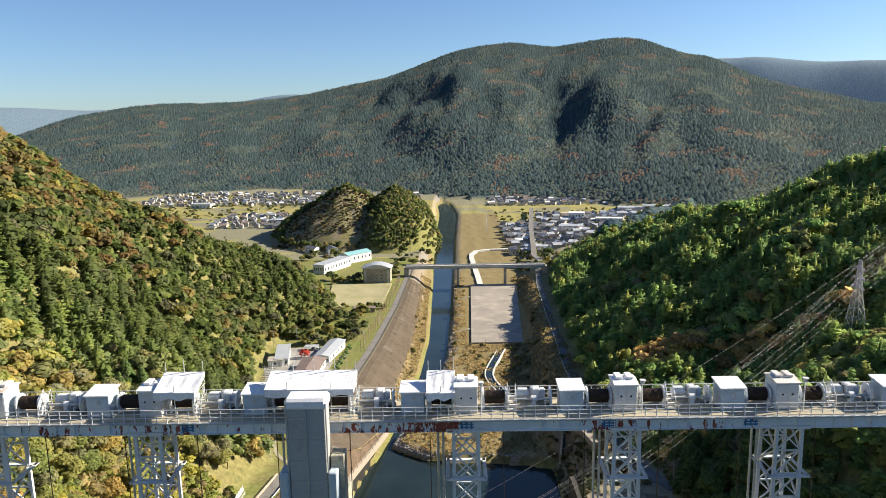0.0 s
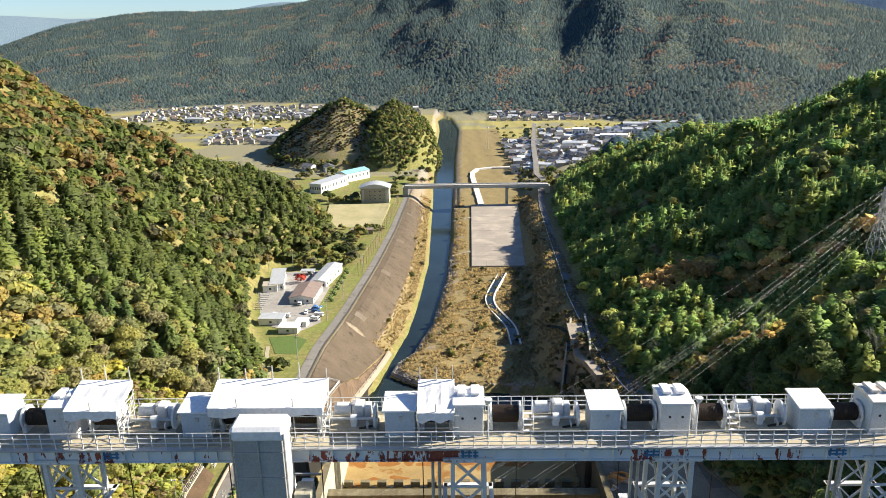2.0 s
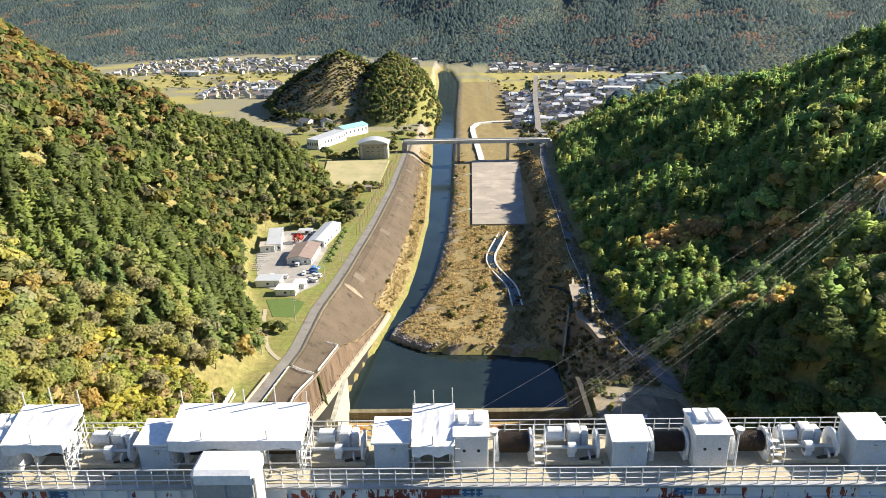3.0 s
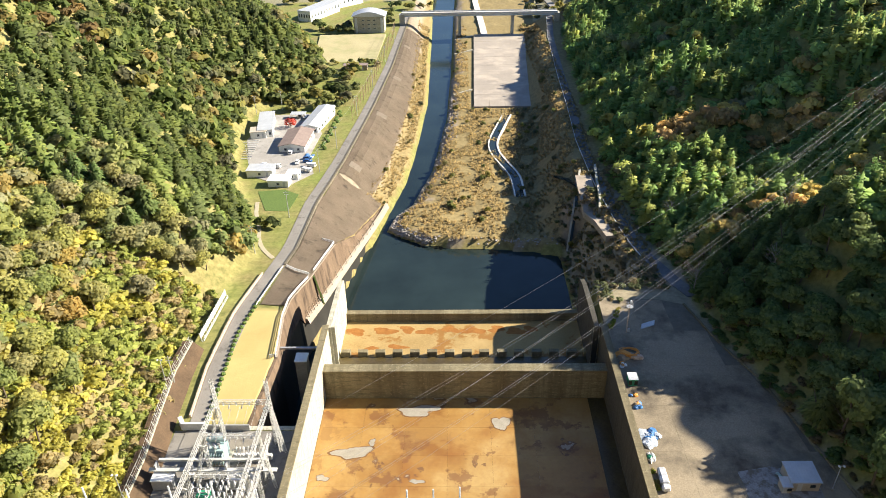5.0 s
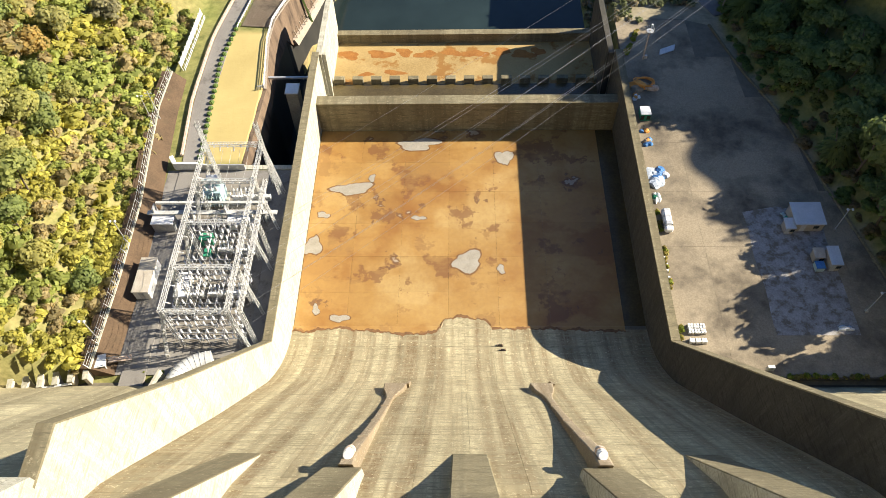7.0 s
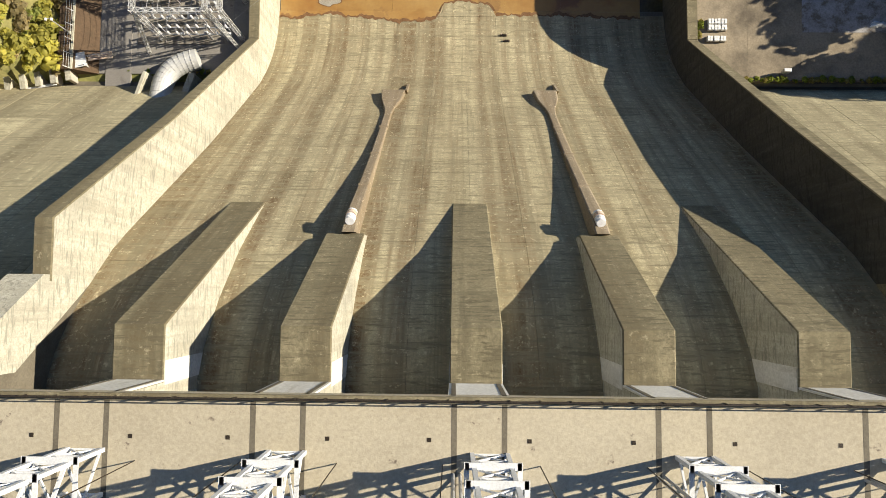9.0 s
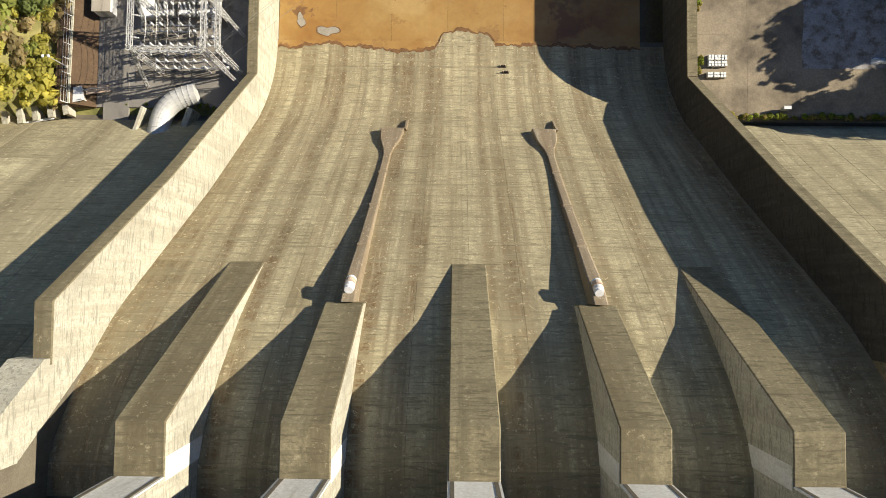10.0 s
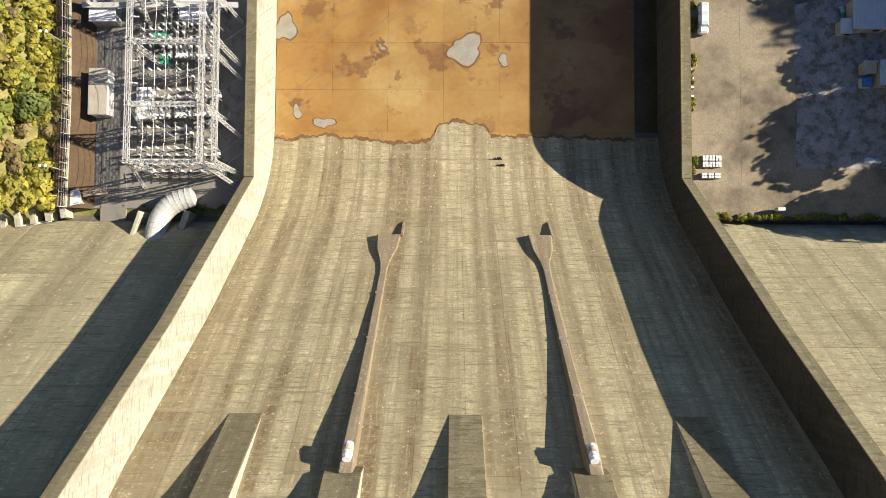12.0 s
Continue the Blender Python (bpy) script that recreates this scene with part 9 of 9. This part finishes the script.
def far_range_woods():
    """Small simple crowns over the far range, each a low spire or dome."""
    rng = np.random.RandomState(19)
    protos = []
    for k in range(8):
        spire = k < 4
        a = (np.arange(5) + 0.5 * (k % 2)) * 2 * np.pi / 5
        low = np.column_stack((0.52 * np.cos(a), 0.52 * np.sin(a), np.zeros(5))) * rng.uniform(0.8, 1.2, (5, 1))
        v = np.vstack((low, [[0, 0, 1.0 if spire else 0.8]]))
        f = [(q, (q + 1) % 5, 5) for q in range(5)]
        protos.append(facing(v, np.array(f), v * np.array([0.8, 0.8, 0.4]) + np.array([0, 0, 0.7])))
    xs, ys = [], []
    for ring in np.arange(880.0, 3000.0, 7.6):
        n = int(1.19 * ring / 7.4)
        az = np.linspace(-0.595, 0.595, n) + rng.uniform(-0.45, 0.45, n) * 1.19 / n
        d = ring + rng.uniform(-3.5, 3.5, n)
        xs.append(d * np.sin(az))
        ys.append(d * np.cos(az))
    x, y = np.concatenate(xs), np.concatenate(ys)
    far = mountains(x, y)
    d = np.hypot(x, y)
    az = np.degrees(np.arctan2(x, y))
    reach = np.interp(az, (-60, -32, -24, -15, 0, 8, 17, 24, 32, 60), (1150, 1420, 1520, 1560, 1300, 1290, 1130, 1000, 900, 800)) + 1510
    ok = (far > 1.0) & (d < reach)
    x, y, far = x[ok], y[ok], far[ok]
    n = len(x)
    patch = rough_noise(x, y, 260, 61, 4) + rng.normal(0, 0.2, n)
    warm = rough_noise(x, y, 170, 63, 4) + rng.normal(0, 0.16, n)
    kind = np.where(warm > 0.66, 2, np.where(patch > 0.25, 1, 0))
    # crown tints lightened and blued in place of haze
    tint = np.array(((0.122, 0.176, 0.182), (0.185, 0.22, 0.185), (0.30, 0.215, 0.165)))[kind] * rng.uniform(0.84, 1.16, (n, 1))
    which = np.where(kind == 0, rng.randint(0, 4, n), rng.randint(4, 8, n))
    size = rng.uniform(0.75, 1.3, n)
    tall, wide = np.where(kind == 0, 6.6, 4.8) * size, 7.6 * size
    turn = rng.uniform(0, 6.28, n)
    wood = Wood()
    for k, (v, f, nor) in enumerate(protos):
        i = np.nonzero(which == k)[0]
        c, s = np.cos(turn[i])[:, None], np.sin(turn[i])[:, None]
        px, py, pz = [v[:, q][None, :] for q in range(3)]
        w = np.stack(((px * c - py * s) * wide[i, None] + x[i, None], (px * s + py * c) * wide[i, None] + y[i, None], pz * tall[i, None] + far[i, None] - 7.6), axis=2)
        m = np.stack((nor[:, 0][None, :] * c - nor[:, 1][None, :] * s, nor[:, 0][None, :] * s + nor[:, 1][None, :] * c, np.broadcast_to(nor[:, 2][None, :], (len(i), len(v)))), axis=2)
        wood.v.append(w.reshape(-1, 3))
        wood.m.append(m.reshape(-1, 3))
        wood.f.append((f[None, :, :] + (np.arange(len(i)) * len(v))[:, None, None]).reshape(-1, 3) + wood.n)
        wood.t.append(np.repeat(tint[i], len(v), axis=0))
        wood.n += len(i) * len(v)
    wood.build("far_range_woods", "conifer woods with rust-coloured autumn patches on the far range, haze in their tint")


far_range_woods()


def grow_tree(conifer, k, evergreen=False):
    if evergreen:
        v, f, nor = BROAD["fine"][k]
        lab, cat = "dark green evergreen broadleaf tree above the yard", "tree"
    elif conifer:
        v, f, nor = CONIFER["fine"][k]
        lab, cat = "dark green conifer with dense tapering crown on the slope", "conifer"
    else:
        v, f, nor = BROAD["fine"][k]
        lab, cat = "yellow-green autumn broadleaf tree on the slope", "tree"
    t = thing("conifer" if conifer else "broadleaf_tree", (0, 0, 0), lab, cat, "trees on the near slopes")
    r = random.Random(k)
    part("trunk", trunk_mesh(r, 0.95, 0.028, 2 if conifer else 5), BARK, t)
    part("crown", mesh_from("crown", v, f, LEAF_CEDAR if conifer or evergreen else LEAF_BROAD, None, nor), None, t)
    return t


models = {}
for conifer, x, y, z, tall, wide, turn, shaded in named_trees:
    key = (bool(conifer), random.Random(int(x * 10)).randint(0, 3), bool(shaded and not conifer))
    if key not in models:
        models[key] = grow_tree(*key)
        ob = models[key]
    else:
        ob = copy_thing(models[key], Matrix.Identity(4))
    ob.matrix_basis = Matrix.Translation((x, y, z - 0.3)) @ Matrix.Rotation(turn, 4, "Z") @ Matrix.Diagonal((wide, wide, tall, 1))


# tall broadleaf trees at the yard's edge, placed and sized for their cast shadows
for i, (x, y, tall, wide) in enumerate(((89.5, 125.0, 20.0, 18.0), (92.0, 114.0, 19.0, 16.0), (88.0, 142.5, 15.0, 13.0), (86.5, 156.0, 16.0, 14.0), (94.0, 133.0, 19.0, 15.0))):
    if i == 0:
        ob = tall_tree = grow_tree(False, 1, True)
    else:
        ob = copy_thing(tall_tree, Matrix.Identity(4))
    ob.matrix_basis = Matrix.Translation((x, y, float(land(x, y)) - 0.4)) @ Matrix.Rotation(1.3 * i, 4, "Z") @ Matrix.Diagonal((wide, wide, tall, 1))


def tufts():
    """Dry grass and reeds on the river bars and banks, shrubs along the edges."""
    rng = np.random.RandomState(5)
    w = Wood()
    x, y = scatter(1.3, -60, 66, 226, 640, rng)
    lb, rb, rf = line_at(LEFT_BANK, y), line_at(RIGHT_BANK, y), line_at(RIGHT_FOOT, y)
    dens = rough_noise(x, y, 18, 61, 3)
    bar_m = (x > rb + 1.5) & (x < rf - 2) & (y > 290) & (dens > -0.35) & ~((x > 9) & (x < 52) & (y > 442))
    bank = (x > lb - 9) & (x < lb - 0.5) & (y > 318) & (dens > -0.45)
    edge = (x > 46) & (x < rf) & (y > 226) & (y <= 290)
    keep = bar_m | bank | edge
    x, y, dens = x[keep], y[keep], dens[keep]
    z = land(x, y)
    for i in range(len(x)):
        s = rng.uniform(0.5, 1.3)
        shrub = dens[i] > 1.05 or rng.uniform() < 0.012
        base = np.array([0.40, 0.30, 0.145]) if not shrub else AUTUMN[rng.randint(10)] * 0.8
        if shrub:
            w.add(BROAD["far"][rng.randint(4)], x[i], y[i], z[i] - 0.5, 2.0 * s + 0.6, 2.6 * s, rng.uniform(0, 6.28), base)
        else:
            n = 5
            a = rng.uniform(0, 6.28, n)
            out = np.column_stack((np.cos(a) * 0.5, np.sin(a) * 0.5, np.ones(n)))
            out /= np.linalg.norm(out, axis=1, keepdims=True)
            up = np.column_stack((np.sin(a), -np.cos(a), np.zeros(n)))
            v, f = spray_quads(np.tile([0, 0, -0.1], (n, 1)) + rng.uniform(-0.3, 0.3, (n, 3)) * [1, 1, 0], out, np.column_stack((np.cos(a), np.sin(a), np.zeros(n))), np.full(n, 1.2 * s), np.full(n, 0.62 * s), np.full(n, 0.1))
            w.add(facing(v, f, np.tile([0.35, -0.2, 1.0], (len(v), 1))), x[i], y[i], z[i], 1, 1, 0, base * rng.uniform(0.7, 1.25))
    for x0, y0, x1, y1, n in ((43.1, 116, 43.3, 120, 10), (43.1, 128, 43.2, 138, 22), (43.4, 141, 43.4, 150, 8), (44, 109.4, 88, 109.3, 90), (43.6, 198, 47.5, 207, 40), (-60, 111, -40, 110.8, 12)):
        for _ in range(n):
            u = rng.uniform()
            s = rng.uniform(0.35, 0.9)
            px_, py_ = x0 + (x1 - x0) * u + rng.uniform(-0.4, 0.4), y0 + (y1 - y0) * u + rng.uniform(-0.25, 0.25)
            tint = np.array([0.26, 0.30, 0.05]) if rng.uniform() < 0.6 else np.array([0.38, 0.32, 0.10])
            w.add(BROAD["far"][rng.randint(4)], px_, py_, (12.9 if x0 > 0 else 11.0) - 0.25, 1.2 * s, 1.5 * s, rng.uniform(0, 6.28), tint * rng.uniform(0.8, 1.2))
    w.build("dry_grass", "dry straw-coloured reeds and shrubs on the river bars")


tufts()


def shore_stones():
    """Grey cobbles along the water's edge of the bar."""
    rng = np.random.RandomState(23)
    g = (1 + 5 ** 0.5) / 2
    v0 = np.array([(-1, g, 0), (1, g, 0), (-1, -g, 0), (1, -g, 0), (0, -1, g), (0, 1, g), (0, -1, -g), (0, 1, -g), (g, 0, -1), (g, 0, 1), (-g, 0, -1), (-g, 0, 1)]) / 1.9
    f0 = np.array([(0, 11, 5), (0, 5, 1), (0, 1, 7), (0, 7, 10), (0, 10, 11), (1, 5, 9), (5, 11, 4), (11, 10, 2), (10, 7, 6), (7, 1, 8), (3, 9, 4), (3, 4, 2), (3, 2, 6), (3, 6, 8), (3, 8, 9), (4, 9, 5), (2, 4, 11), (6, 2, 10), (8, 6, 7), (9, 8, 1)])
    vs, fs, n = [], [], 0
    for k in range(1500):
        y = rng.uniform(285.5, 470) if k > 800 else rng.uniform(285.5, 312)
        rb = float(line_at(RIGHT_BANK, y))
        x = rb + abs(rng.normal(0, 2.2)) - 1.0 if y > 291 else rng.uniform(-30, 42)
        if y < 291 and x < rb - 1:
            continue
        z = max(float(land(x, y)), -15.7)
        r = rng.uniform(0.2, 0.62) * (1.5 if rng.uniform() < 0.08 else 1.0)
        v = v0 * rng.uniform(0.7, 1.3, (12, 1)) * np.array([r, r * rng.uniform(0.7, 1.2), r * 0.6]) + np.array([x, y, z + 0.1 * r])
        vs.append(v)
        fs.append(f0 + n)
        n += 12
    me = bpy.data.meshes.new("shore_stones")
    me.from_pydata(np.vstack(vs).tolist(), [], np.vstack(fs).tolist())
    me.materials.append(surface("river_stone", (0.20, 0.18, 0.155), (0.38, 0.35, 0.31), 0.9, 5, 0.9))
    tagged(new("shore_stones", me), "grey and brown river cobbles along the bar", kind="stuff")


shore_stones()
